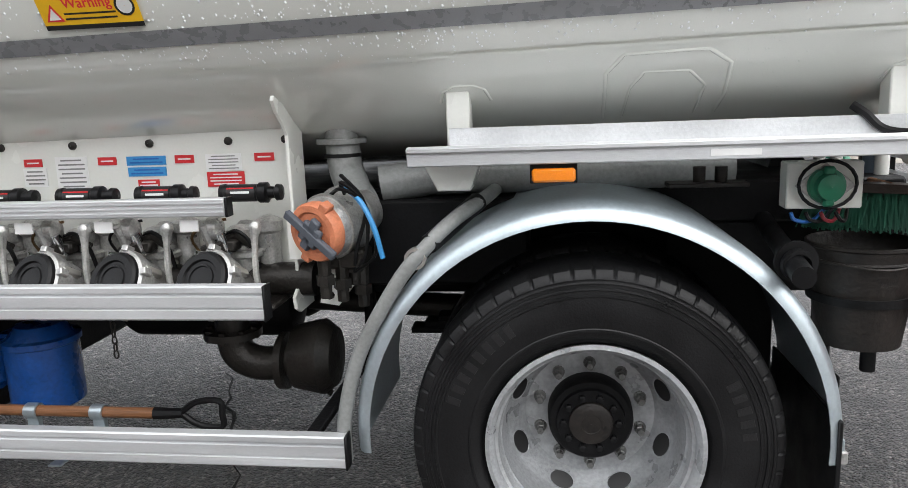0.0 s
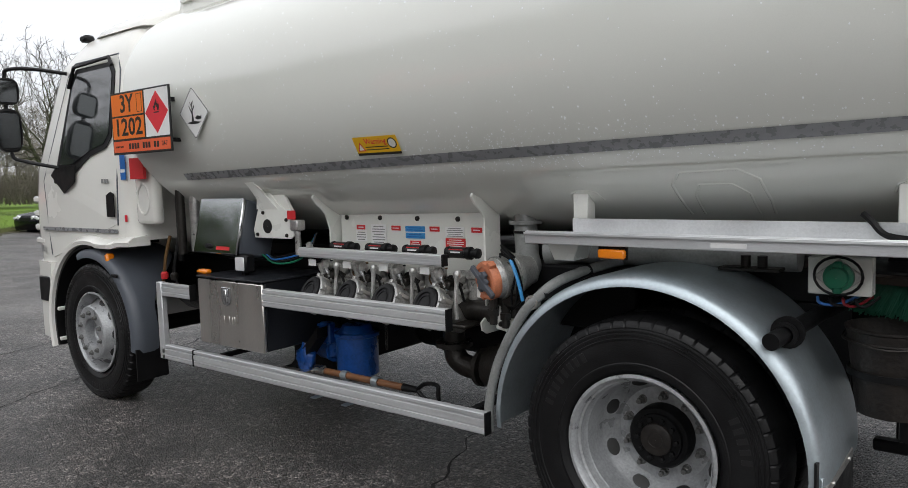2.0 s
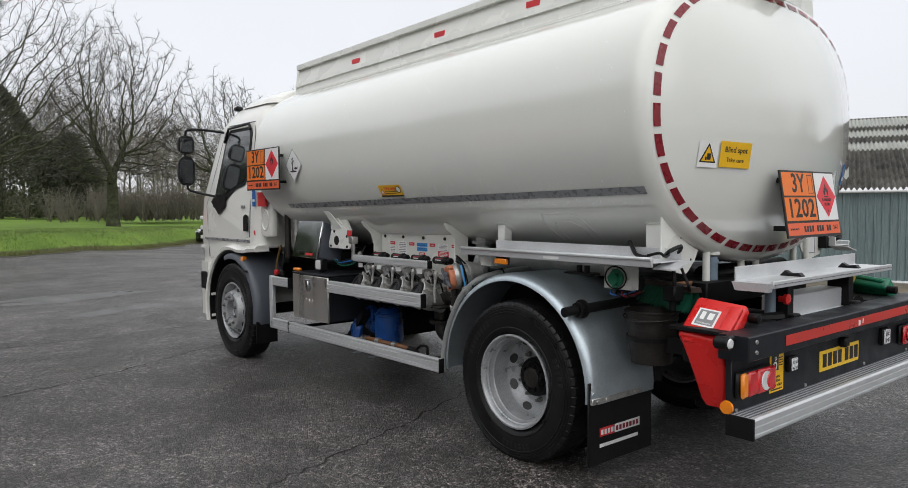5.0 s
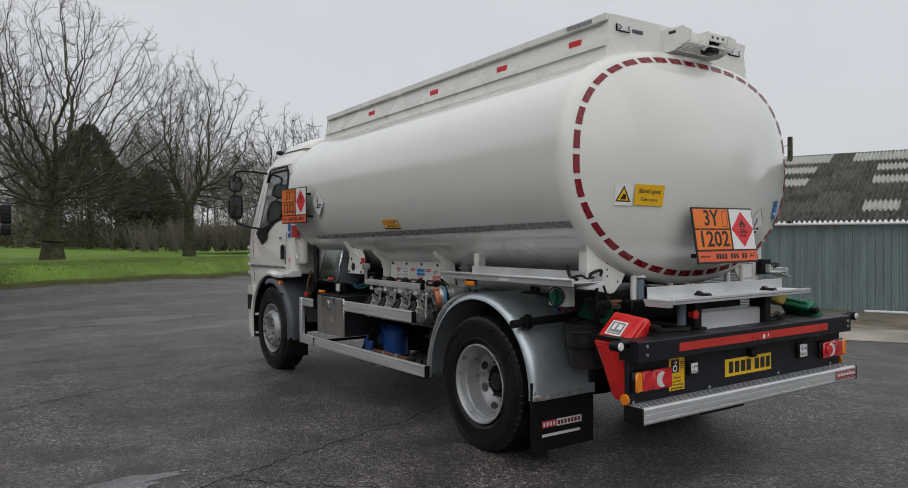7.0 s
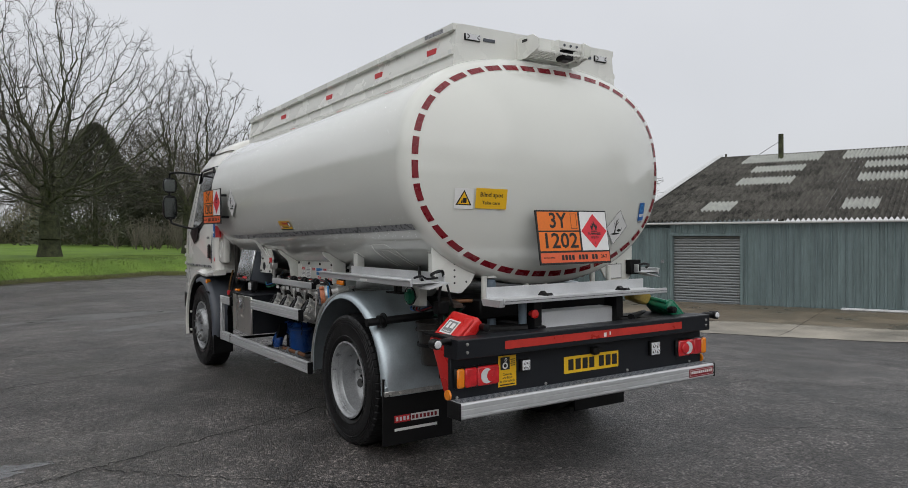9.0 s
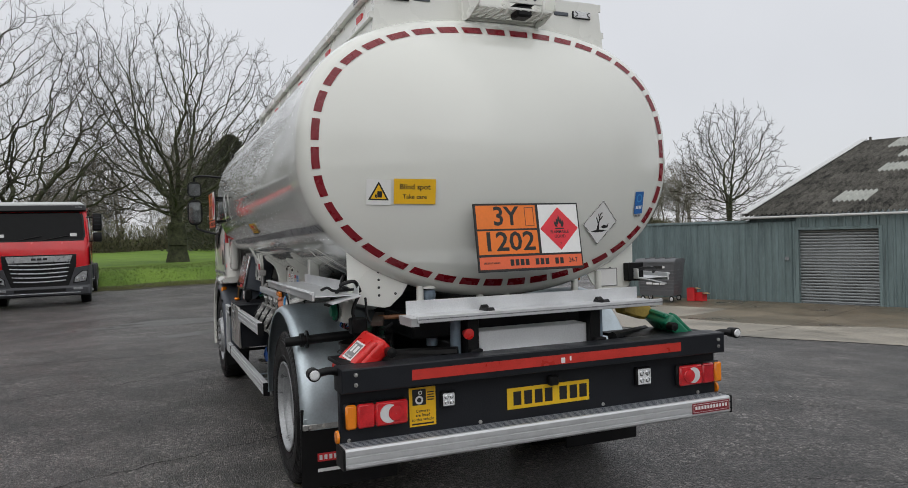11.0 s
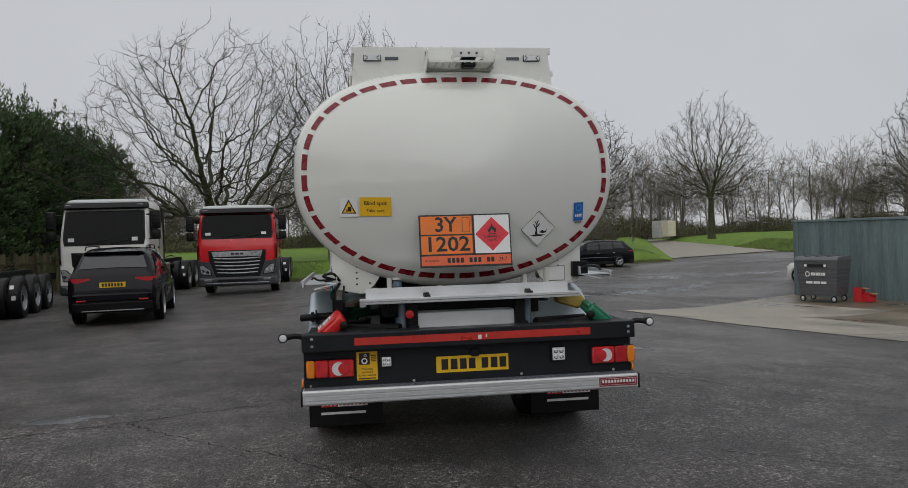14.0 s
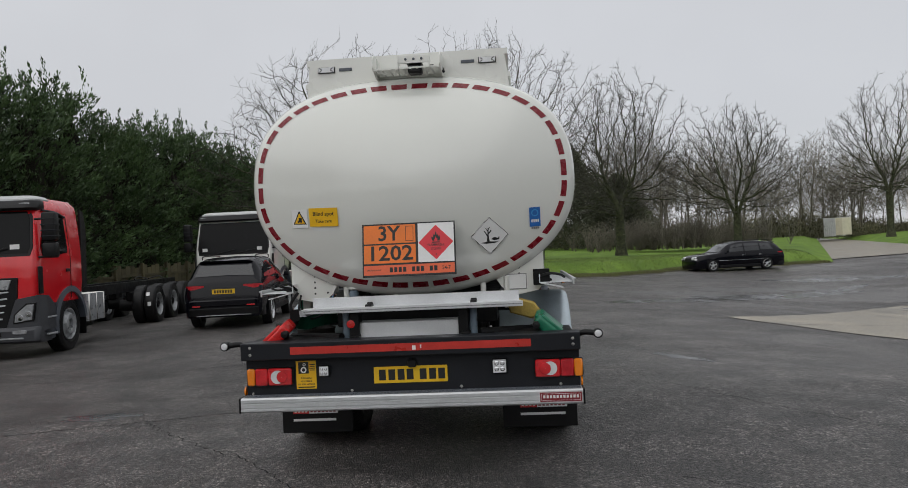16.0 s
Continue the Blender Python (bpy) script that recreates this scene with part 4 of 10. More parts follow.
def wheel(x, y, z, front, out=-1, inner=False):
    """out: -1 shows its face to -y."""
    w = new("wheel")
    w.parent = truck
    w.matrix_basis = pose(x, y, z, 0, 0, 0 if out < 0 else 180)
    part("tyre", TYRE, None, w, "wet black truck tyre")
    part("rim", RIMS[front], None, w, "silver painted steel rim")
    if inner:
        return
    nh = 10 if front else 8
    for k in range(nh):
        part("hand_hole", SLOTS[front], None, w, m=Matrix.Rotation(2 * math.pi * (k + 0.5) / nh, 4, "Y"))
    for a0, count in ((-70, 8), (62, 5), (160, 7)):
        for k in range(count):
            part("sidewall_mark", WALL_MARK, None, w, m=Matrix.Rotation(radians(a0 + k * 5.2), 4, "Y"))
    yn, rn = (-0.158, 0.148) if front else (0.129, 0.158)
    for k in range(10):
        a = 2 * math.pi * k / 10
        part("wheel_nut", NUT, None, w, m=Matrix.Translation((rn * math.sin(a), yn, rn * math.cos(a))) @ Matrix.Rotation(a, 4, "Y") @ Matrix.Diagonal((1, 0.5 if front else 1, 1, 1)))
    hb = bmesh.new()
    if front:
        revolve(hb, [(-0.04, 0.104), (-0.085, 0.100), (-0.090, 0.086), (-0.075, 0.076), (-0.075, 0.052), (-0.100, 0.048), (-0.104, 0.040), (-0.104, 0.001)], "y", 32)
        part("hub", hb, RIM, w)
    else:
        revolve(hb, [(0.13, 0.128), (0.072, 0.126), (0.062, 0.119), (0.062, 0.102), (0.048, 0.099), (0.046, 0.060)], "y", 40)
        for k in range(10):
            a = 2 * math.pi * k / 10
            revolve(hb, [(0.048, 0.011), (0.032, 0.011), (0.030, 0.008), (0.030, 0.001)], "y", 6, (0.081 * math.cos(a), 0, 0.081 * math.sin(a)))
        hc = bmesh.new()
        revolve(hc, [(0.048, 0.066), (0.036, 0.064), (0.032, 0.058), (0.030, 0.030), (0.032, 0.028), (0.032, 0.001)], "y", 32)
        part("hub_cap", hc, BRONZE, w, "dull dark hub cap")
        part("hub", hb, BLACK, w, "greasy black hub")


for s in (-1, 1):
    wheel(0, s * 1.065, 0.495, False, s)
    wheel(0, s * 0.755, 0.495, False, -s, True)
    wheel(-4.27, s * 1.06, 0.495, True, s)

# ---- rear mudguards ----
def mudguard(s):
    bm = bmesh.new()
    cx, cz = -0.01, 0.52
    prof = [(-0.62, 0.655), (-1.12, 0.660), (-1.165, 0.657), (-1.19, 0.648), (-1.208, 0.632), (-1.212, 0.612), (-1.206, 0.612), (-1.203, 0.630), (-1.187, 0.642), (-1.163, 0.651), (-1.12, 0.654), (-0.62, 0.649)]
    rings = []
    for k in range(41):
        a = radians(184 - 188 * k / 40)
        rings.append([(cx + r * math.cos(a), -s * y, cz + r * 1.0 * math.sin(a)) for y, r in prof])
    ring_loft(bm, rings, True, True)
    return part("mudguard", bm, GALV, truck, "rounded galvanised steel mudguard", 50)


mudguard(-1), mudguard(1)
# black plates added to make the gap behind the wheels dark
for s in (-1, 1):
    part("dark_gap_plate", B(0.27, 0.615, s * 0.615 - 0.006, s * 0.615 + 0.006, 0.42, 1.02, 0.004), BLACK, truck)
for s in (-1, 1):
    gs = part("guard_strip", B(0.628, 0.650, min(s * 1.205, s * 0.74), max(s * 1.205, s * 0.74), 0.475, 0.512, 0.004), CASTALU, truck, "worn metal strip along the mudguard's foot")
    for yb2 in (1.16, 1.08, 0.82):
        bb = bmesh.new()
        revolve(bb, [(0, 0.009), (0.006, 0.008), (0.007, 0.001)], "x", 8, (0.650, s * yb2, 0.494))
        part("bolt_head", bb, STEEL, gs)
    flap = bmesh.new()
    box(flap, 0.618, 0.630, min(s * 1.215, s * 0.62), max(s * 1.215, s * 0.62), 0.118, 0.60, 0.003)
    fl = part("mud_flap", flap, PLASTIC, truck, "black rubber mud flap with a red and white maker's panel")
    part("flap_clamp", B(0.632, 0.642, min(s * 1.20, s * 0.70), max(s * 1.20, s * 0.70), 0.50, 0.545, 0.003), GALV, truck)
    ym = s * 0.94
    quad_sign("logo_panel", REDLABEL, fl, Matrix.Translation((0.6325, ym - 0.115, 0.302)) @ REAR, 0.13, 0.05)
    quad_sign("logo_panel", LABWHITE, fl, Matrix.Translation((0.6325, ym + 0.075, 0.302)) @ REAR, 0.24, 0.05)
    for k, (yy, w2) in enumerate(((-0.16, 0.018), (-0.13, 0.018), (-0.10, 0.018), (-0.07, 0.018))):
        quad_sign("logo_mark", LABWHITE, fl, Matrix.Translation((0.6345, ym + yy, 0.302)) @ REAR, w2, 0.028)
    for k in range(7):
        quad_sign("logo_mark", MAROON, fl, Matrix.Translation((0.6345, ym - 0.025 + k * 0.032, 0.302)) @ REAR, 0.02, 0.028)
    quad_sign("small_print_bar", LABWHITE, fl, Matrix.Translation((0.6325, ym, 0.225)) @ REAR, 0.36, 0.020)

# ---- rear beam, panel and bumper ----
rear = bmesh.new()
prism(rear, [(-1.19, 0.865), (-1.19, 0.985), (1.19, 0.985), (1.19, 0.865)], 1.40, 1.56, "x", 0.006)
beam = part("rear_beam", rear, ANTHRACITE, truck, "anthracite steel rear beam")
part("reflective_strip", B(1.561, 1.563, -0.83, 0.855, 0.900, 0.952), REDSTRIP, beam, "scuffed red reflective strip")
part("scuff", B(1.5635, 1.5645, 0.035, 0.06, 0.905, 0.935), LABWHITE, beam)
part("scuff", B(1.5635, 1.5645, 0.09, 0.1, 0.915, 0.94), LABWHITE, beam)
panel = part("rear_panel", B(1.44, 1.472, -1.185, 1.185, 0.59, 0.87, 0.004), ANTHRACITE, truck, "dark grey rear panel with lamps")
bmp = bmesh.new()
prism(bmp, [(1.455, 0.505), (1.455, 0.605), (1.585, 0.605), (1.595, 0.595), (1.595, 0.575), (1.588, 0.572), (1.588, 0.566), (1.595, 0.563), (1.595, 0.54),
            (1.588, 0.537), (1.588, 0.53), (1.595, 0.527), (1.595, 0.515), (1.585, 0.505)], -1.19, 1.19, "y")
bumper = part("rear_bumper", bmp, ALU, truck, "ribbed aluminium underrun bumper", 25)
for k in range(5):
    part("step_groove", B(1.47 + k * 0.022, 1.477 + k * 0.022, -1.18, 1.18, 0.6055, 0.6075), GREYPLASTIC, bumper)
for s in (-1, 1):
    part("end_cap", B(1.453, 1.597, s * 1.197 - 0.006, s * 1.197 + 0.006, 0.503, 0.607, 0.002), PLASTIC, bumper)
for y, z in ((-1.14, 0.615), (-0.42, 0.62), (0.36, 0.625), (1.05, 0.62), (-1.12, 0.955), (-1.12, 0.905), (1.14, 0.945), (1.14, 0.905)):
    bb = bmesh.new()
    revolve(bb, [(0, 0.011), (0.006, 0.010), (0.008, 0.001)], "x", 8, (1.56 if z > 0.86 else 1.472, y, z))
    part("bolt_head", bb, CASTALU, beam if z > 0.86 else panel)

# ---- the cab ----
def cab_half(z):
    return float(np.interp(z, [0.9, 1.25, 1.7, 2.45, 2.62, 2.74], [1.14, 1.165, 1.165, 1.075, 1.0, 0.86]))


def cab_front(z):
    return float(np.interp(z, [0.9, 1.6, 2.45, 2.62, 2.74], [-5.22, -5.18, -4.80, -4.68, -4.35]))


def rounded_ring(x0, x1, hw, z, r=0.12, n=5):
    pts = []
    for cx, cy, a0 in ((x1 - r, hw - r, 0), (x0 + r, hw - r, 90), (x0 + r, -hw + r, 180), (x1 - r, -hw + r, 270)):
        for k in range(n):
            a = radians(a0 + 90 * k / (n - 1))
            pts.append((cx + r * math.cos(a), cy + r * math.sin(a), z))
    return pts


cab_rings = [rounded_ring(cab_front(z), -3.66 - (0.0 if z < 2.6 else (z - 2.6) * 0.2), cab_half(z), z, 0.10 if z < 2.5 else 0.16) for z in
             (1.185, 1.25, 1.45, 1.7, 1.95, 2.2, 2.45, 2.56, 2.64, 2.70, 2.735)]
front_rings = [rounded_ring(cab_front(z), -4.80, cab_half(z), z, 0.10) for z in (0.98, 1.05, 1.12, 1.18)]
cab = part("cab", ring_loft(bmesh.new(), front_rings + cab_rings), CABWHITE, truck, "white day cab with dark side glass", 40)
roofc = bmesh.new()
ring_loft(roofc, [rounded_ring(-4.45 + k * 0.06, -3.62, 0.98 - 0.05 * k * k / 4, 2.66 + 0.035 * k, 0.14) for k in range(5)])
part("roof_fairing", roofc, CABWHITE, cab, "low white roof fairing", 50)


def side_poly(pts, lift, name, mat, parent, s=-1, label="", smooth=0, thick=0.006):
    """A plate that lies on the cab's leaning side."""
    bm = bmesh.new()
    a = [bm.verts.new((x, s * (cab_half(z) + lift), z)) for x, z in pts]
    b = [bm.verts.new((x, s * (cab_half(z) + lift - thick), z)) for x, z in pts]
    k = len(pts)
    bm.faces.new(a)
    bm.faces.new(b)
    for i in range(k):
        bm.faces.new((a[i], a[(i + 1) % k], b[(i + 1) % k], b[i]))
    return part(name, bm, mat, parent, label, smooth)


def rib_line(pts, r, name, mat, parent, s=-1, lift=0.0):
    bm = bmesh.new()
    tube(bm, [(x, s * (cab_half(z) + lift), z) for x, z in pts], r, 6)
    return part(name, bm, mat, parent)


for s in (-1, 1):
    door = side_poly([(-4.93, 1.02), (-3.86, 1.30), (-3.83, 1.6), (-3.83, 2.35), (-3.87, 2.47), (-4.52, 2.47), (-4.60, 2.38), (-4.96, 1.62)], 0.006, "door", CABWHITE, cab, s, "closed white cab door")
    side_poly([(-4.78, 1.60), (-4.62, 1.58), (-4.44, 1.66), (-4.2, 1.78), (-3.97, 1.83), (-3.90, 1.90), (-3.89, 2.36), (-3.94, 2.43), (-4.47, 2.43), (-4.53, 2.36)], 0.012, "window_seal", PLASTIC, door, s)
    glass = side_poly([(-4.66, 1.72), (-4.44, 1.74), (-4.2, 1.82), (-4.0, 1.86), (-3.935, 1.93), (-3.925, 2.34), (-3.96, 2.395), (-4.45, 2.395), (-4.50, 2.34)], 0.016, "side_window", CABGLASS, door, s, "dark side window reflecting bare trees")
    side_poly([(-4.80, 1.66), (-4.60, 1.52), (-4.42, 1.60), (-4.40, 1.72), (-4.68, 1.74)], 0.022, "mirror_base", PLASTIC, door, s)
    side_poly([(-3.965, 1.35), (-3.862, 1.35), (-3.858, 1.51), (-3.90, 1.525), (-3.96, 1.50)], 0.024, "door_handle", PLASTIC, door, s)
    rib_line([(-4.95, 1.04), (-4.96, 1.62), (-4.60, 2.39), (-4.52, 2.48), (-3.88, 2.48), (-3.828, 2.36), (-3.828, 1.6), (-3.855, 1.29)], 0.005, "door_seam", GREYPLASTIC, cab, s, 0.004)
    side_poly([(-5.02, 1.235), (-3.85, 1.235), (-3.85, 1.262), (-5.02, 1.262)], 0.014, "grey_stripe", GREYTAPE, door, s)
    wd2 = bmesh.new()
    tube(wd2, [(-4.56, s * (cab_half(2.3) + 0.02), 2.30), (-4.47, s * (cab_half(2.45) + 0.03), 2.445), (-3.95, s * (cab_half(2.45) + 0.03), 2.46), (-3.90, s * (cab_half(2.3) + 0.02), 2.40)], 0.014, 6)
    part("wind_deflector", wd2, PLASTIC, door)
    # white arch over the front half of the wheel, running back along the cab's foot
    arch = bmesh.new()
    line = [(-4.27 + 0.675 * math.cos(radians(a)), 0.50 + 0.675 * math.sin(radians(a)), math.cos(radians(a)), math.sin(radians(a))) for a in range(196, 70, -6)]
    line += [(-3.92, 1.155, 0.1, 1.0), (-3.80, 1.175, 0.05, 1.0), (-3.64, 1.18, 0.0, 1.0)]
    ring_loft(arch, [[(x + nx * d, s * y, z + nz * d) for d, y in ((0.04, 1.06), (0.03, 1.185), (0.0, 1.222), (-0.03, 1.215), (-0.03, 1.06))] for x, z, nx, nz in line])
    part("wheel_arch", arch, CABWHITE, cab, "white flared wheel arch", 45)
    liner = bmesh.new()
    ring_loft(liner, [[(-4.27 + r * math.cos(a), s * y, 0.50 + r * math.sin(a)) for r, y in ((0.64, 0.66), (0.64, 1.19), (0.62, 1.19), (0.62, 0.66))] for a in [radians(196 - 110 * k / 20) for k in range(21)]])
    part("arch_liner", liner, PLASTIC, cab)
    # rear half of the wheel guard in grey plastic
    fg = bmesh.new()
    gp3 = ((0.600, 0.66), (0.606, 1.14), (0.598, 1.185), (0.575, 1.212), (0.535, 1.214), (0.535, 1.204), (0.566, 1.198), (0.585, 1.178), (0.590, 1.13), (0.586, 0.66))
    ring_loft(fg, [[(-4.245 + r * math.cos(a), s * (y if y > 1 else 0.70 + 0.34 * smooth01((1.2 - a) / 0.9)), 0.515 + r * math.sin(a)) for r, y in gp3] for a in [radians(108 - 118 * k / 28) for k in range(29)]])
    guardp = part("front_mudguard", fg, GREYPLASTIC, truck, "blue-grey plastic wheel guard", 50)
    part("guard_flap", B(-3.664, -3.652, min(s * 1.21, s * 0.98), max(s * 1.21, s * 0.98), 0.22, 0.44), PLASTIC, guardp)
    part("guard_clip", B(-3.90, -3.82, s * 1.218 - 0.006, s * 1.218 + 0.006, 0.93, 0.955, 0.004), PLASTIC, guardp)
    # bumper corner, lamp block and steps
    bc = bmesh.new()
    ring_loft(bc, [[(x, s * y, z) for x, y in ((-5.30, 0.0), (-5.30, 1.05), (-5.24, 1.14), (-4.94, 1.18), (-4.92, 1.10), (-4.95, 0.0))] for z in (0.36, 0.42, 0.62, 0.90, 0.98)])
    part("front_bumper", bc, CABWHITE, cab, "white bumper corner", 35)
    part("bumper_intake", B(-5.18, -4.98, s * 1.165 - 0.012, s * 1.165 + 0.012, 0.66, 0.86, 0.008), PLASTIC, cab)
    for zz in (0.36, 0.60):
        part("cab_step", B(-5.0, -4.86, s * 1.14 - 0.04, s * 1.14 + 0.04, zz, zz + 0.03, 0.006), PLATEWHITE, cab)
    for k in range(4):
        part("corner_vane", B(-5.215, -5.05, s * 1.13 - 0.03, s * 1.13 + 0.03, 1.12 + k * 0.11, 1.17 + k * 0.11, 0.012), CABWHITE, cab)
    # mirrors on their arms
    mir = bmesh.new()
    tube(mir, curve_pts([(-4.64, s * 1.08, 2.42), (-4.76, s * 1.28, 2.45), (-4.88, s * 1.39, 2.45), (-4.92, s * 1.41, 2.40), (-4.93, s * 1.41, 2.13), (-4.92, s * 1.40, 1.83), (-4.86, s * 1.34, 1.77), (-4.66, s * 1.16, 1.71)], 5), 0.014, 8)
    arm = part("mirror_arm", mir, PLASTIC, cab, "black mirror arm")
    for zc, hh, ww in ((2.29, 0.10, 0.088), (2.0, 0.162, 0.092)):
        mb = bmesh.new()
        ring_loft(mb, [[(-4.93 + dx, s * 1.41 + ww * k * math.cos(a) * (abs(math.cos(a)) ** -0.35 if abs(math.cos(a)) > 0.05 else 1), zc + hh * k * math.sin(a) * (abs(math.sin(a)) ** -0.35 if abs(math.sin(a)) > 0.05 else 1))
                        for a in [2 * math.pi * q / 20 for q in range(20)]] for dx, k in ((-0.085, 0.55), (-0.06, 0.85), (0.0, 1.0), (0.03, 1.0), (0.032, 0.9), (0.022, 0.88))])
        part("mirror_housing", mb, PLASTIC, cab, "black mirror housing", 50)
        part("mirror_glass", B(-4.906, -4.902, s * 1.41 - ww * 0.8, s * 1.41 + ww * 0.8, zc - hh * 0.8, zc + hh * 0.8, 0.002), MIRRORGLASS, cab)
    lampb = bmesh.new()
    box(lampb, -4.02, -3.975, s * 1.175 - 0.03, s * 1.175 + 0.03, 0.995, 1.09, 0.012)
    part("indicator_lamp", lampb, LAMPAMBER, truck, "amber side indicator")
ws = bmesh.new()
rows = [[ws.verts.new((cab_front(z) - 0.006, f * (0.99 - 0.07 * (z - 1.66)), z)) for f in (-1, -0.5, 0, 0.5, 1)] for z in (1.66, 1.85, 2.05, 2.25, 2.42)]
for r0, r1 in zip(rows, rows[1:]):
    for i in range(4):
        ws.faces.new((r0[i], r0[i + 1], r1[i + 1], r1[i]))
part("windscreen", ws, CABGLASS, cab)
part("roof_marker", B(-4.62, -4.52, -0.98, -0.90, 2.66, 2.71, 0.015), PLASTIC, cab)
# panel behind the door: intake housing with a pressed oval
for s in (-1, 1):
    qp = part("side_deflector", B(-3.66, -3.42, s * 1.10 - 0.04, s * 1.10 + 0.04, 1.30, 1.92, 0.03, seg=3), CABWHITE, cab, "white corner panel behind the door")
    ov = bmesh.new()
    tube(ov, [(-3.545 + 0.075 * math.cos(a), s * 1.142, 1.47 + 0.10 * math.sin(a)) for a in [2 * math.pi * k / 24 for k in range(25)]], 0.008, 6, False)
    part("pressed_oval", ov, CABWHITE, qp)
    for x, y, z0, z1, r, mt in ((-3.29, 1.03, 1.10, 1.86, 0.030, DARKSTEEL), (-3.20, 0.98, 1.12, 1.70, 0.036, CASTALU), (-3.36, 1.0, 1.05, 1.62, 0.022, BLACK)):
        st = bmesh.new()
        tube(st, [(x, s * y, z0), (x, s * y, z1)], r, 12)
        part("air_pipe", st, mt, truck)
    for k, (x, z) in enumerate(((-3.42, 0.0), (-3.30, 0.03))):
        st = bmesh.new()
        tube(st, curve_pts([(x, s * 1.04, 1.22 + z), (x - 0.02, s * 1.07, 1.08), (x - 0.03, s * 1.08, 0.98), (x - 0.07 + k * 0.05, s * 1.07, 0.90)], 5), 0.011, 8)
        part("coolant_hose", st, COPPERHOSE if k == 0 else PLASTIC, truck, "brass-coloured hose" if k == 0 else "")
        st = bmesh.new()
        revolve(st, [(0, 0.02), (0.012, 0.026), (0.04, 0.026), (0.05, 0.015), (0.05, 0.001)], "z", 10, (x - 0.03, s * 1.08, 0.93))
        part("hose_coupling", st, REDLABEL if k == 0 else DARKSTEEL, truck)
quad_sign("blue_sticker", BLUELAB, cab, Matrix.Translation((-3.74, -1.168, 1.69)) @ SIDE, 0.07, 0.17)
quad_sign("sticker_bar", LABWHITE, cab, Matrix.Translation((-3.74, -1.170, 1.665)) @ SIDE, 0.055, 0.022)
quad_sign("red_reflector_panel", REDLABEL, cab, Matrix.Translation((-3.535, -1.165, 1.675)) @ SIDE, 0.17, 0.14, 0.02)
quad_sign("small_round_label", PLACRED, cab, Matrix.Translation((-3.74, -1.168, 1.34)) @ SIDE, 0.03, 0.045)
for k, w in enumerate((0.028, 0.028, 0.028)):
    quad_sign("model_badge", GREYINK, cab, Matrix.Translation((-4.02 + k * 0.036, -1.176, 1.60)) @ SIDE, w, 0.03)
quad_sign("model_badge", GREYINK, cab, Matrix.Translation((-5.06, -1.176, 1.09)) @ SIDE, 0.05, 0.05)

# ---- equipment along the side ----
def rail(name, x0, x1, z0, z1, parent, label=""):
    h = z1 - z0
    bm = bmesh.new()
    prism(bm, [(-1.195, z0), (-1.228, z0), (-1.235, z0 + 0.06 * h), (-1.235, z0 + 0.30 * h), (-1.229, z0 + 0.33 * h), (-1.229, z0 + 0.37 * h), (-1.235, z0 + 0.40 * h),
               (-1.235, z0 + 0.70 * h), (-1.222, z0 + 0.74 * h), (-1.222, z0 + 0.78 * h), (-1.232, z0 + 0.82 * h), (-1.232, z0 + 0.96 * h), (-1.226, z1), (-1.195, z1)], x0, x1, "x")
    return part(name, bm, ALU, parent, label, 20)


guard = rail("side_guard", -2.915, -0.690, 0.437, 0.532, truck, "ribbed aluminium side guard rail")
rail("guard_rail", -3.27, -2.935, 0.437, 0.532, guard)
rail("guard_rail", -2.20, -0.890, 0.872, 0.970, guard)
rail("guard_rail", -3.235, -2.92, 0.852, 0.935, guard)
part("guard_post", B(-3.30, -3.238, -1.235, -1.195, 0.437, 0.940, 0.005), ALU, guard)
for x, z in ((-0.690, 0.4845), (-0.890, 0.921), (-2.925, 0.4845), (-2.912, 0.893)):
    part("end_cap", B(x - 0.001, x + 0.006, -1.238, -1.19, z - 0.051, z + 0.051, 0.002), PLASTIC, guard)
for x in (-2.72, -0.80):
    part("guard_bracket", B(x - 0.02, x + 0.02, -1.195, -0.42, 0.50, 0.525, 0.004), BLACK, guard)
    part("guard_hanger", B(x - 0.02, x + 0.02, -0.46, -0.42, 0.50, 0.80, 0.004), BLACK, guard)

tb = bmesh.new()
box(tb, -2.83, -2.212, -1.205, -0.72, 0.605, 1.0, 0.008)
# body and lid coloured dark for the shade on those faces
toolbox = part("toolbox", tb, ANTHRACITE, truck, "toolbox with a brushed steel door and recessed latch, its other faces painted dark as if shaded")
part("toolbox_door", B(-2.835, -2.207, -1.226, -1.207, 0.600, 0.992, 0.006), STEEL, toolbox)
part("toolbox_lid", B(-2.84, -2.203, -1.232, -0.72, 1.0, 1.012, 0.004), ANTHRACITE, toolbox)
lt = bmesh.new()
prism(lt, [(-2.585, 0.955), (-2.495, 0.955), (-2.495, 0.88), (-2.51, 0.855), (-2.54, 0.845), (-2.57, 0.855), (-2.585, 0.88)], -1.233, -1.226, "y", 0.002)
part("latch", lt, CHROME, toolbox)
part("latch_handle", B(-2.555, -2.525, -1.245, -1.230, 0.865, 0.945, 0.004), CHROME, toolbox)
for x, w in ((-2.585, 0.028), (-2.525, 0.010), (-2.50, 0.010), (-2.475, 0.010)):
    part("embossed_mark", B(x - w / 2, x + w / 2, -1.229, -1.226, 0.735, 0.785, 0.002), STEEL, toolbox)
lm = bmesh.new()
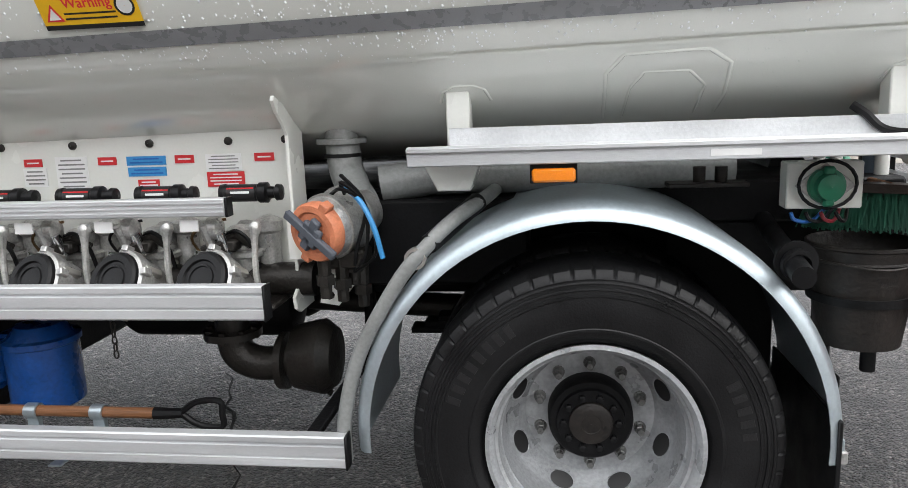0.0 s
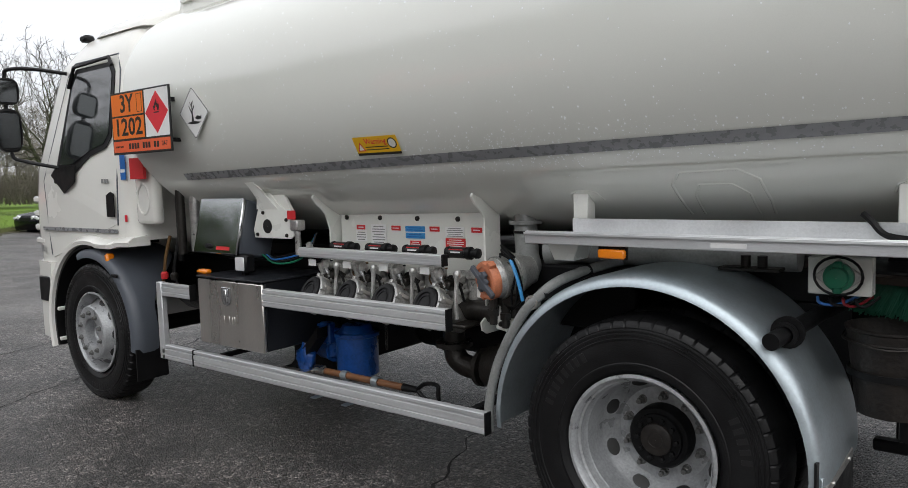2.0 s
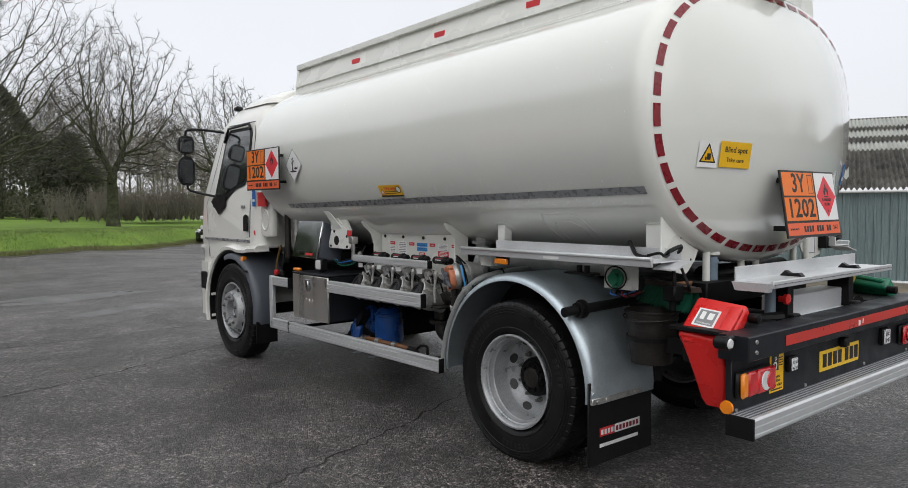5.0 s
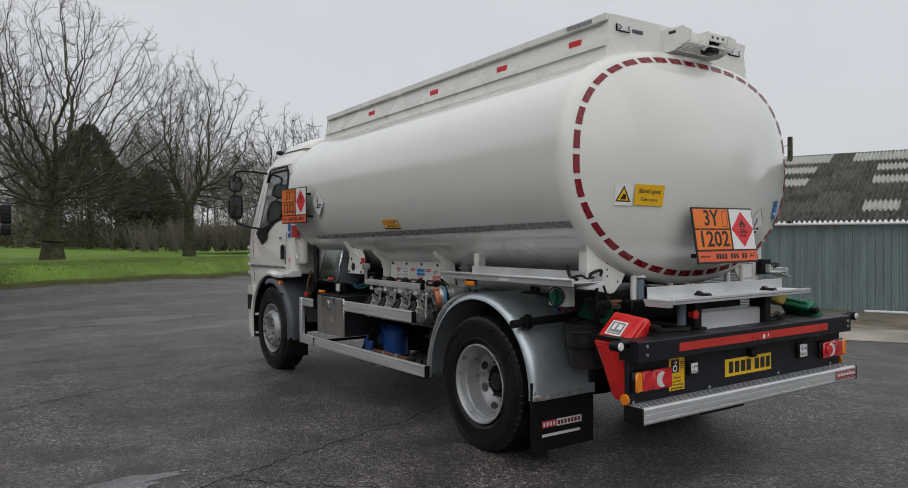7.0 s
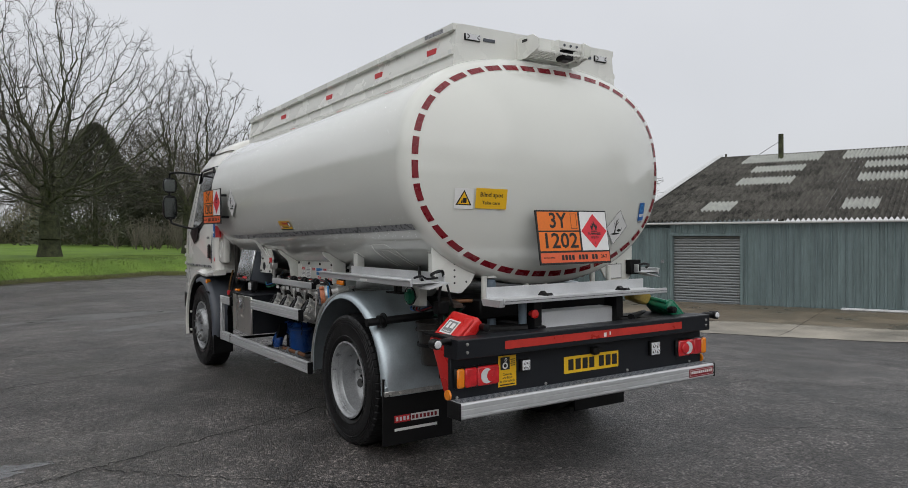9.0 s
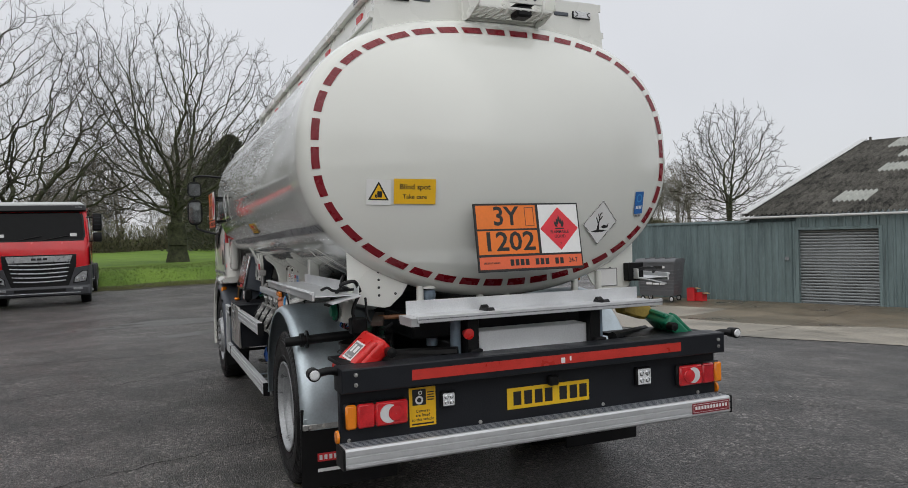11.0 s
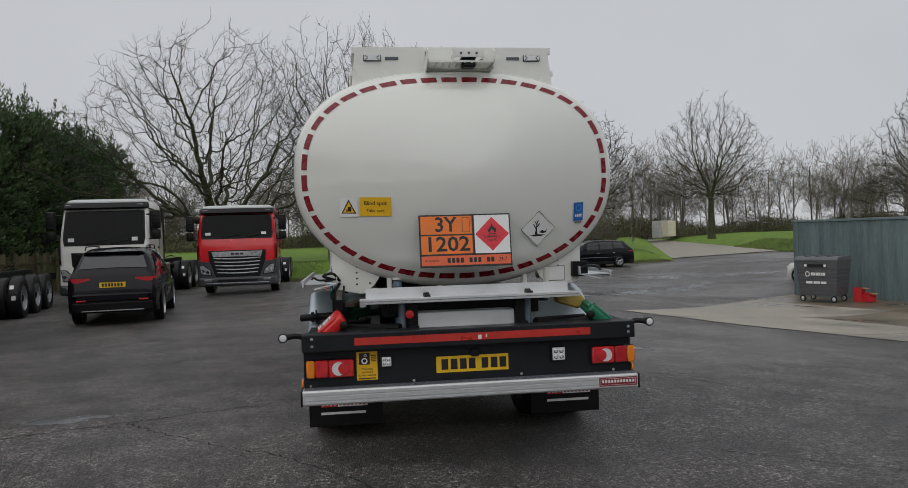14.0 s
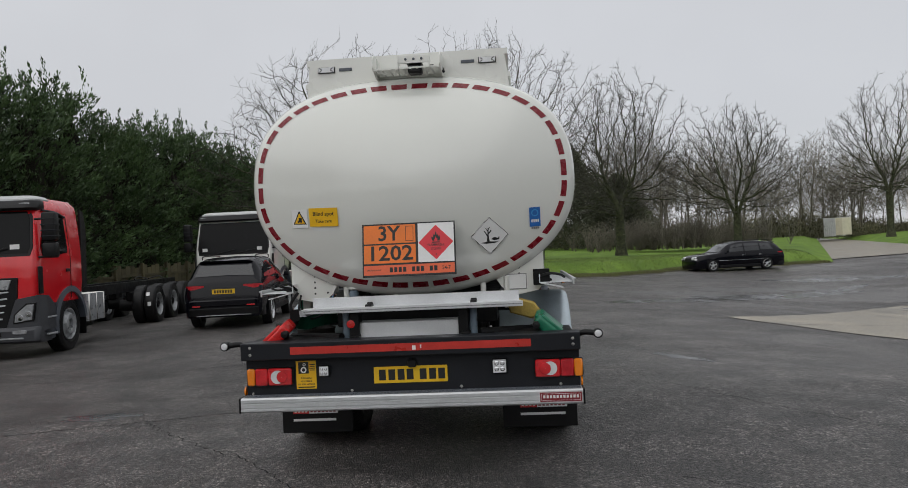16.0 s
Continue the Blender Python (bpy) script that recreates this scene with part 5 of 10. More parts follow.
box(lm, -2.90, -2.80, -1.19, -1.14, 1.012, 1.04, 0.01)
part("marker_lamp", lm, LAMPAMBER, truck, "amber marker lamp")
wl2 = bmesh.new()
box(wl2, -2.585, -2.475, -1.13, -1.06, 1.03, 1.135, 0.01)
work = part("work_lamp", wl2, PLASTIC, truck, "small square work lamp")
part("lens", B(-2.573, -2.487, -1.136, -1.129, 1.042, 1.123, 0.004), LAMPCLEAR, work)
part("foot", B(-2.545, -2.515, -1.11, -1.08, 1.010, 1.035), PLASTIC, work)

# meter box on its bracket
ibm = Matrix.Translation((-2.77, -1.06, 1.295)) @ Matrix.Rotation(radians(-13.5), 4, "X")
meter = part("meter_box", B(-0.215, 0.215, -0.02, 0.22, -0.165, 0.165, 0.012, ibm), GREYPLASTIC, truck, "grey meter housing with a polished steel cover")
part("cover", B(-0.222, 0.222, -0.045, -0.022, -0.172, 0.172, 0.006, ibm), CHROME, meter, "polished steel cover reflecting trees")
part("maker_mark", B(0.02, 0.15, -0.048, -0.046, -0.150, -0.128, 0, ibm), REDLABEL, meter)
lk = bmesh.new()
revolve(lk, [(0, 0.018), (-0.02, 0.016), (-0.022, 0.001)], "y", 10, (0, 0, 0))
part("lock", lk, PLASTIC, meter, m=ibm @ Matrix.Translation((-0.06, -0.046, -0.13)))
for k in range(4):
    hb = bmesh.new()
    tube(hb, curve_pts([(-2.55 + 0.02 * k, -0.95, 1.12), (-2.35, -1.0, 1.08 + 0.012 * k), (-2.15 + 0.02 * k, -0.98, 1.12 + 0.02 * k), (-2.08, -0.92, 1.26)], 6), 0.006, 6)
    part("cable", hb, (GREEN, PLASTIC, BLUELAB, PLASTIC)[k], meter)


def white_plate(pts, a, b, axis, label="", name="bracket_plate", mat=None):
    bm = bmesh.new()
    prism(bm, pts, a, b, axis, 0.002)
    return part(name, bm, mat or PLATEWHITE, truck, label, 25)


bp = white_plate([(-2.53, 1.23), (-2.20, 1.23), (-2.17, 1.25), (-2.17, 1.36), (-2.30, 1.43), (-2.40, 1.52), (-2.45, 1.585), (-2.50, 1.60), (-2.52, 1.585), (-2.47, 1.54), (-2.46, 1.47), (-2.54, 1.28)], -1.012, -1.0, "y", "white hanging bracket with a round hole")
arm_bm = bmesh.new()
ring_loft(arm_bm, [[(x0, y, z), (x1, y, z), (x1, y + 0.012, z), (x0, y + 0.012, z)] for x0, x1, y, z in ((-2.50, -2.30, -1.014, 1.40), (-2.47, -2.36, -1.03, 1.46), (-2.50, -2.41, -1.06, 1.53), (-2.54, -2.47, -1.095, 1.59), (-2.55, -2.50, -1.112, 1.615))])
part("bracket_arm", arm_bm, PLATEWHITE, bp, "", 30)
hl = bmesh.new()
revolve(hl, [(0, 0.042), (-0.001, 0.001)], "y", 24, (-2.405, -1.0135, 1.30))
part("hole", hl, INK, bp)
for x, z in ((-2.23, 1.34), (-2.23, 1.25), (-2.50, 1.25), (-2.44, 1.38)):
    bb = bmesh.new()
    revolve(bb, [(0, 0.012), (-0.008, 0.010), (-0.009, 0.001)], "y", 8, (x, -1.012, z))
    part("bolt", bb, DARKSTEEL, bp)
part("red_tag", B(-2.20, -2.13, -1.03, -1.026, 1.345, 1.395), REDLABEL, bp)
bx2 = bmesh.new()
tube(bx2, [(-2.15, -1.0, 1.14), (-2.15, -1.0, 1.34)], 0.018, 10)
tube(bx2, [(-2.09, -0.97, 1.20), (-2.02, -1.02, 1.14)], 0.02, 8)
box(bx2, -2.185, -2.115, -1.03, -0.97, 1.28, 1.34, 0.006)
part("valve_stem", bx2, CASTALU, truck)
gs = bmesh.new()
prism(gs, [(-2.5, 1.40), (-2.2, 1.32), (-2.2, 1.40), (-2.36, 1.62), (-2.46, 1.62)], -0.995, -0.98, "y")
part("tank_gusset", gs, PLATEWHITE, truck)

# control panel with cheeks
cp = bmesh.new()
box(cp, -2.0, -0.91, -0.80, -0.786, 0.90, 1.42)
ctrl = part("control_panel", cp, PLATEWHITE, truck, "white valve panel with red, blue and white notices", 20)
for x in (-2.02, -0.91):
    pts = [(-0.77, 0.90), (-0.87, 0.90), (-0.875, 1.28), (-0.90, 1.36), (-0.93, 1.395), (-0.975, 1.43), (-1.0, 1.465), (-0.99, 1.48), (-0.95, 1.465), (-0.90, 1.45), (-0.77, 1.42)]
    if x > -1:
        pts = [(-0.77, 0.80), (-0.90, 0.80), (-0.935, 0.82), (-0.945, 0.86), (-0.91, 0.88), (-0.90, 0.92), (-0.90, 1.28)] + pts[3:]
    white_plate(pts, x - 0.006, x + 0.006, "x", "", "panel_cheek")
for x in (-1.95, -1.687, -1.414, -1.142, -0.95):
    bb = bmesh.new()
    revolve(bb, [(0, 0.014), (-0.008, 0.013), (-0.012, 0.004), (-0.012, 0.001)], "y", 10, (x, -0.80, 1.345))
    part("screw", bb, DARKSTEEL, ctrl)


def notice(x, z, w, h, mat, bars, barmat, name="notice"):
    n = part(name, B(x - w / 2, x + w / 2, -0.8035, -0.801, z - h / 2, z + h / 2), mat, ctrl, "", 0)
    for k in range(bars):
        zz = z + h / 2 - (k + 0.8) * h / (bars + 0.6)
        ww = w * (0.84 if k % 3 else 0.66)
        hh2 = (0.16 if bars > 1 else 0.09) * h / bars
        part("print_bar", B(x - ww / 2, x + ww / 2, -0.8045, -0.8038, zz - hh2, zz + hh2), barmat, n, "", 0)


for x in (-1.839, -1.57, -1.298, -1.025):
    notice(x, 1.291, 0.066, 0.026, REDLABEL, 1, LABWHITE)
notice(-1.432, 1.289, 0.138, 0.030, SKYLAB, 2, BLUELAB)
notice(-1.432, 1.253, 0.135, 0.030, SKYLAB, 2, BLUELAB)
notice(-1.431, 1.213, 0.075, 0.027, REDLABEL, 2, LABWHITE)
notice(-1.161, 1.222, 0.128, 0.048, REDLABEL, 4, LABWHITE)
notice(-1.164, 1.277, 0.122, 0.055, LABWHITE, 5, GREYINK)
notice(-1.836, 1.242, 0.085, 0.062, LABWHITE, 4, GREYINK)
notice(-1.70, 1.246, 0.115, 0.125, LABWHITE, 8, GREYINK)

# four bottom-loading couplings
manifold = bmesh.new()
tube(manifold, [(-2.15, -0.86, 0.90), (-0.86, -0.86, 0.90)], 0.055, 14)
box(manifold, -2.15, -0.95, -1.02, -0.80, 0.835, 0.855, 0.006)
part("manifold", manifold, DARKSTEEL, truck, "oily dark manifold under the couplings")


def coupling(x):
    c = new("loading_coupling")
    c.parent = truck
    c.matrix_basis = Matrix.Translation((x, 0, 0)) @ Matrix.Translation((0, -1.005, 0.905)) @ Matrix.Rotation(radians(-14), 4, "Z") @ Matrix.Rotation(radians(-30), 4, "X")
    tagged(c, "cast coupling with a black dust cap")
    b = bmesh.new()
    revolve(b, [(0.16, 0.05), (0.10, 0.062), (0.04, 0.085), (0.0, 0.092), (-0.035, 0.092), (-0.04, 0.098), (-0.06, 0.098), (-0.065, 0.090), (-0.085, 0.086)], "y", 32)
    part("coupling_body", b, CASTALU, c, "", 40)
    for k in range(6):
        part("coupling_lug", B(-0.012, 0.012, -0.075, -0.01, 0.088, 0.106, 0.003), STEEL, c, m=Matrix.Rotation(2 * math.pi * k / 6, 4, "Y"))
    b = bmesh.new()
    revolve(b, [(-0.08, 0.088), (-0.105, 0.086), (-0.112, 0.078), (-0.112, 0.060), (-0.105, 0.056), (-0.104, 0.001)], "y", 32)
    revolve(b, [(-0.1045, 0.046), (-0.109, 0.044), (-0.109, 0.040), (-0.1045, 0.038)], "y", 28)
    part("dust_cap", b, PLASTIC, c)
    b = bmesh.new()                                         # clamp round the right of the cap
    ring_loft(b, [[(math.cos(a) * r, y, math.sin(a) * r) for r, y in ((0.090, -0.096), (0.100, -0.092), (0.103, -0.066), (0.092, -0.066))] for a in [radians(-50 + 150 * k / 12) for k in range(13)]])
    for a in (-45, 20, 88):
        box(b, 0.094, 0.114, -0.100, -0.066, -0.012, 0.012, 0.003, Matrix.Rotation(radians(-a), 4, "Y"))
    part("cap_clamp", b, CASTALU, c, "cast clamp ring", 35)
    b = bmesh.new()
    tube(b, [(-0.04, -0.06, 0.0), (-0.045, -0.10, 0.085), (-0.03, -0.02, 0.10)], 0.007, 6)
    part("cap_lever", b, CHROME, c)


for x in (-1.945, -1.665, -1.395, -1.115):
    coupling(x)
    v = bmesh.new()
    tube(v, [(x + 0.02, -0.86, 0.90), (x + 0.02, -0.86, 1.02)], 0.05, 14)
    tube(v, [(x + 0.02, -0.86, 1.0), (x + 0.02, -0.80, 1.06)], 0.045, 12)
    revolve(v, [(0, 0.03), (0.02, 0.045), (0.05, 0.045), (0.06, 0.03), (0.065, 0.001)], "z", 14, (x + 0.02, -0.88, 1.02))
    box(v, x - 0.05, x + 0.09, -0.93, -0.84, 0.98, 1.005, 0.006)
    tube(v, [(x - 0.035, -0.95, 1.0), (x - 0.055, -0.98, 1.10)], 0.016, 8)
    revolve(v, [(0, 0.02), (0.012, 0.036), (0.045, 0.036), (0.055, 0.02), (0.06, 0.001)], "x", 14, (x - 0.06, -0.95, 1.085))
    tube(v, [(x + 0.10, -0.84, 0.92), (x + 0.10, -0.84, 1.06)], 0.036, 12)
    revolve(v, [(0, 0.036), (0.01, 0.046), (0.04, 0.046), (0.055, 0.02), (0.06, 0.001)], "z", 12, (x + 0.10, -0.84, 1.05))
    part("valve_body", v, CASTALU, truck, "dirty cast valve body", 35)
    d = bmesh.new()
    tube(d, [(x - 0.09, -0.92, 1.01), (x + 0.03, -0.94, 1.06), (x + 0.06, -0.90, 1.02)], 0.014, 8)
    box(d, x - 0.03, x + 0.04, -0.97, -0.92, 1.01, 1.05, 0.008)
    tube(d, [(x + 0.0, -0.97, 0.98), (x - 0.015, -0.985, 1.04)], 0.02, 8)
    part("vent_fitting", d, DARKSTEEL, truck)
    h = bmesh.new()
    tube(h, curve_pts([(x + 0.135, -1.035, 0.885), (x + 0.125, -1.03, 0.96), (x + 0.125, -1.02, 1.06), (x + 0.13, -1.015, 1.115)], 5), [0.010] * 10 + [0.012, 0.014, 0.018, 0.020, 0.019, 0.012], 8)
    part("lever", h, CASTALU, truck, "worn silver lever")
    part("tag", B(x - 0.115, x - 0.055, -1.008, -1.004, 1.085, 1.12), LABWHITE, truck)
    sg = bmesh.new()
    revolve(sg, [(-0.075, 0.001), (-0.075, 0.028), (-0.06, 0.030), (-0.055, 0.026), (0.045, 0.026), (0.05, 0.032), (0.075, 0.032), (0.08, 0.02), (0.10, 0.018), (0.105, 0.026), (0.12, 0.024), (0.125, 0.001)], "x", 18, (x + 0.06, -0.91, 1.188))
    part("sight_glass", sg, PLASTIC, truck, "black sight glass cylinder")
    sgb = bmesh.new()
    revolve(sgb, [(-0.05, 0.0275), (0.04, 0.0275)], "x", 18, (x + 0.06, -0.91, 1.188))
    part("sight_glass_band", sgb, INK, truck)
    part("sight_glass_print", B(x + 0.025, x + 0.085, -0.9385, -0.936, 1.189, 1.196), LABWHITE, truck, "", 0)
    part("sight_glass_stripe", B(x + 0.012, x + 0.098, -0.934, -0.930, 1.203, 1.207), REDLABEL, truck, "", 0)
ib = part("interlock_bar", B(-2.11, -1.068, -1.035, -0.995, 1.133, 1.188, 0.004), ALU, truck, "flat aluminium interlock bar")
for z in (1.146, 1.160, 1.174):
    part("bar_rib", B(-2.108, -1.070, -1.0375, -1.034, z - 0.002, z + 0.002), ALU, ib)
part("bar_end", B(-1.068, -1.060, -1.037, -0.993, 1.131, 1.190, 0.002), PLASTIC, ib)
# small fittings between the valves and the panel
for k, x in enumerate((-1.945, -1.665, -1.395, -1.115)):
    ft2 = bmesh.new()
    tube(ft2, [(x + 0.005, -0.955, 1.005), (x - 0.005, -0.975, 1.075)], [0.017, 0.015], 12)
    revolve(ft2, [(0, 0.021), (0.012, 0.021), (0.013, 0.012)], "z", 6, (x + 0.005, -0.955, 1.012))
    part("chrome_stem", ft2, CHROME, truck)
    ft2 = bmesh.new()
    box(ft2, x - 0.085, x - 0.02, -0.935, -0.90, 1.035, 1.075, 0.008)
    tube(ft2, curve_pts([(x - 0.02, -0.92, 1.05), (x + 0.04, -0.95, 1.075), (x + 0.08, -0.94, 1.03), (x + 0.09, -0.92, 0.95)], 4), 0.007, 6)
    part("micro_switch", ft2, PLASTIC, truck)
    ft2 = bmesh.new()
    tube(ft2, curve_pts([(x - 0.10, -0.90, 0.98), (x - 0.12, -0.93, 1.05), (x - 0.06, -0.95, 1.10), (x + 0.0, -0.93, 1.11)], 4), 0.005, 5)
    part("air_hose", ft2, COPPERHOSE if k % 2 else PLASTIC, truck)

# delivery outlet with its orange cap
om = Matrix.Translation((-0.79, -1.055, 1.085)) @ Matrix.Rotation(radians(-24), 4, "Z") @ Matrix.Rotation(radians(8), 4, "X")
ob_ = bmesh.new()
revolve(ob_, [(0.02, 0.082), (0.05, 0.094), (0.15, 0.098), (0.19, 0.085), (0.22, 0.07), (0.24, 0.07), (0.24, 0.001)], "y", 32)
for r0, y0 in ((0.100, 0.055), (0.103, 0.135)):
    revolve(ob_, [(y0, r0 - 0.01), (y0, r0), (y0 + 0.014, r0), (y0 + 0.014, r0 - 0.01)], "y", 32)
outlet = part("delivery_outlet", ob_, CASTALU, truck, "silver delivery outlet", 35, om)
oc = bmesh.new()
revolve(oc, [(0.03, 0.088), (0.0, 0.090), (-0.01, 0.084), (-0.012, 0.066), (-0.006, 0.060), (-0.006, 0.001)], "y", 32)
for k in (0.6, 3.7):
    box(oc, -0.016, 0.016, -0.01, 0.025, 0.075, 0.105, 0.004, Matrix.Rotation(k, 4, "Y"))
part("outlet_cap", oc, COPPERCAP, outlet, "orange rubber cap")
ocx = bmesh.new()
m1 = Matrix.Rotation(radians(38), 4, "Y")
box(ocx, -0.10, 0.10, -0.032, -0.012, -0.014, 0.014, 0.004, m1)
box(ocx, -0.035, 0.035, -0.03, -0.01, -0.034, 0.034, 0.006, m1)
box(ocx, -0.016, 0.016, -0.03, -0.01, -0.055, 0.055, 0.005, m1)
part("cap_handle", ocx, GREYPLASTIC, outlet, "dark cross handle")
bs = bmesh.new()
tube(bs, curve_pts([(-0.70, -1.02, 1.21), (-0.645, -1.06, 1.17), (-0.61, -1.07, 1.10), (-0.59, -1.065, 1.01)], 5), 0.008, 6)
part("blue_strap", bs, SKYLAB, truck)
op = bmesh.new()
tube(op, curve_pts([(-0.72, -0.88, 1.10), (-0.72, -0.83, 1.13), (-0.745, -0.78, 1.19), (-0.775, -0.74, 1.25), (-0.79, -0.72, 1.40)], 6), [0.072] * 8 + [0.068, 0.064, 0.060] + [0.056] * 14, 20)
revolve(op, [(0, 0.05), (0, 0.082), (0.016, 0.082), (0.016, 0.05)], "z", 24, (-0.788, -0.722, 1.322))
part("outlet_pipe", op, PALEPIPE, truck, "grey outlet pipe with a flange", 40)
for z, x, y in ((1.285, -0.783, -0.732),):
    st4 = bmesh.new()
    revolve(st4, [(-0.006, 0.056), (-0.006, 0.062), (0.006, 0.062), (0.006, 0.056)], "z", 20, (x, y, z))
    part("pipe_clip", st4, PLASTIC, truck)
hp = bmesh.new()
tube(hp, [(-0.66, -0.74, 1.185), (-0.50, -0.71, 1.205), (0.45, -0.70, 1.215)], 0.062, 16)
for x in (-0.46, -0.14, 0.28):
    revolve(hp, [(-0.008, 0.058), (-0.008, 0.063), (0.008, 0.063), (0.008, 0.058)], "x", 18, (x, -0.70, 1.215))
part("hose_tube", hp, PALEPIPE, truck, "grey hose carrier tube", 40)
vf = bmesh.new()
for dx, zz in ((0, 0.0), (0.05, -0.03), (-0.04, 0.02), (0.03, 0.045)):
    tube(vf, [(-0.74 + dx, -0.98 + dx, 0.86 + zz), (-0.74 + dx, -0.98 + dx, 0.99 + zz)], [0.018, 0.022], 8)
    revolve(vf, [(0, 0.018), (0, 0.028), (0.03, 0.028), (0.03, 0.018)], "z", 6, (-0.74 + dx, -0.98 + dx, 0.90 + zz))
box(vf, -0.80, -0.66, -1.0, -0.9, 0.96, 1.02, 0.01)
part("air_valve", vf, DARKSTEEL, truck, "cluster of dark pneumatic valves")
cl = bmesh.new()
for k in range(3):
    tube(cl, curve_pts([(-0.75 + 0.04 * k, -1.0, 1.19), (-0.70, -1.06, 1.21 + 0.02 * k), (-0.64, -1.04, 1.16), (-0.62 - 0.03 * k, -1.02, 1.02), (-0.70, -0.98, 0.95)], 5), 0.006, 5)
part("air_line", cl, PLASTIC, truck)
white_plate([(-0.90, 0.99), (-0.80, 0.99), (-0.80, 1.12), (-0.82, 1.13), (-0.90, 1.13)], -0.985, -0.975, "y")
for dims in ((-0.88, -0.18, -0.80, -0.60, 0.86, 1.14), (-2.75, -2.15, -0.72, -0.46, 0.62, 1.10), (-2.15, -0.9, -0.76, -0.46, 0.86, 1.1)):
    part("dark_block", B(*dims, 0.01), BLACK, truck, "black housing between the chassis and the valves")

white_plate([(-0.83, 0.84), (-0.77, 0.83), (-0.69, 0.93), (-0.69, 1.04), (-0.79, 1.04)], -0.935, -0.925, "y")
cbolt = bmesh.new()
revolve(cbolt, [(0, 0.014), (-0.012, 0.012), (-0.013, 0.001)], "y", 8, (-0.795, -0.935, 0.865))
part("bolt", cbolt, DARKSTEEL, truck)
# black blocks added under and between the frame rails, standing in for shade
for dims in ((-3.05, -2.2, -0.44, 0.40, 0.40, 0.86), (-2.9, -1.7, 0.55, 1.0, 0.36, 0.95), (-2.62, -2.22, -0.70, -0.44, 0.34, 0.62)):
    part("dark_block", B(*dims, 0.02), BLACK, truck, "black block added for the shade under the chassis")

# blue filter, pump and dark elbow below
bf = bmesh.new()
revolve(bf, [(0.43, 0.001), (0.43, 0.10), (0.445, 0.122), (0.66, 0.122), (0.665, 0.132), (0.685, 0.132), (0.69, 0.11), (0.73, 0.08), (0.74, 0.001)], "z", 28, (-1.91, -0.80, 0))
part("filter_vessel", bf, BLUEPAINT, truck, "glossy blue filter vessel", 35)
pm = bmesh.new()
box(pm, -2.15, -2.06, -0.88, -0.82, 0.60, 0.73, 0.01)
box(pm, -2.06, -1.98, -0.85, -0.74, 0.62, 0.70, 0.01)
tube(pm, [(-2.10, -0.80, 0.52), (-2.10, -0.80, 0.64)], 0.05, 12)
tube(pm, [(-2.10, -0.80, 0.54), (-2.32, -0.72, 0.54)], 0.06, 14)
revolve(pm, [(0, 0.001), (0, 0.09), (0.03, 0.10), (0.10, 0.10), (0.12, 0.05), (0.12, 0.001)], "x", 20, (-2.32, -0.70, 0.56))
pump = part("pump", pm, BLUEPAINT, truck, "blue painted pump and pipework", 35)
for x, z in ((-2.14, 0.615), (-2.07, 0.615), (-2.14, 0.715), (-2.07, 0.715)):
    bb = bmesh.new()
    revolve(bb, [(0, 0.009), (-0.01, 0.009), (-0.01, 0.001)], "y", 6, (x, -0.88, z))
    part("bolt", bb, BLUEPAINT, pump)
el = bmesh.new()
tube(el, curve_pts([(-1.19, -0.80, 0.86), (-1.19, -0.80, 0.70), (-1.17, -0.80, 0.62), (-1.09, -0.79, 0.585), (-0.98, -0.77, 0.60)], 6), 0.058, 16)
for p, ax2 in (((-1.19, -0.80, 0.70), "z"), ((-1.02, -0.78, 0.592), "x")):
    revolve(el, [(-0.012, 0.05), (-0.012, 0.098), (0.012, 0.098), (0.012, 0.05)], ax2, 24, p)
revolve(el, [(0.0, 0.06), (0.0, 0.11), (0.10, 0.13), (0.14, 0.10), (0.15, 0.001)], "x", 20, (-0.98, -0.77, 0.605))
for k in range(8):
    a = 2 * math.pi * k / 8
    box(el, -1.20 + 0.08 * math.cos(a), -1.18 + 0.08 * math.cos(a), -0.81 + 0.08 * math.sin(a), -0.79 + 0.08 * math.sin(a), 0.68, 0.72)
tube(el, [(-0.90, -0.78, 0.55), (-0.90, -0.78, 0.49), (-0.86, -0.80, 0.485)], 0.012, 6)
part("suction_elbow", el, DARKSTEEL, truck, "oily flanged pipe elbow", 35)
chn = bmesh.new()
for k in range(6):
    tube(chn, [(-1.53 + 0.008 * math.cos(a) * (k % 2), -0.95 + 0.008 * math.cos(a) * ((k + 1) % 2), 0.79 - k * 0.024 + 0.014 * math.sin(a)) for a in [2 * math.pi * q / 10 for q in range(11)]], 0.003, 5, False)
part("chain", chn, DARKSTEEL, truck, "short hanging chain")
for x in (-2.9, -2.55):
    tk = bmesh.new()
    revolve(tk, [(-0.16, 0.001), (-0.16, 0.07), (-0.14, 0.1), (0.14, 0.1), (0.16, 0.07), (0.16, 0.001)], "x", 20, (x, -0.58, 0.60))
    part("air_tank", tk, BLACK, truck)
ang = bmesh.new()
prism(ang, [(-2.35, 0.42), (-2.27, 0.42), (-2.05, 0.66), (-2.05, 0.72)], -0.98, -0.90, "y")
part("stay_bracket", ang, BLACK, truck)

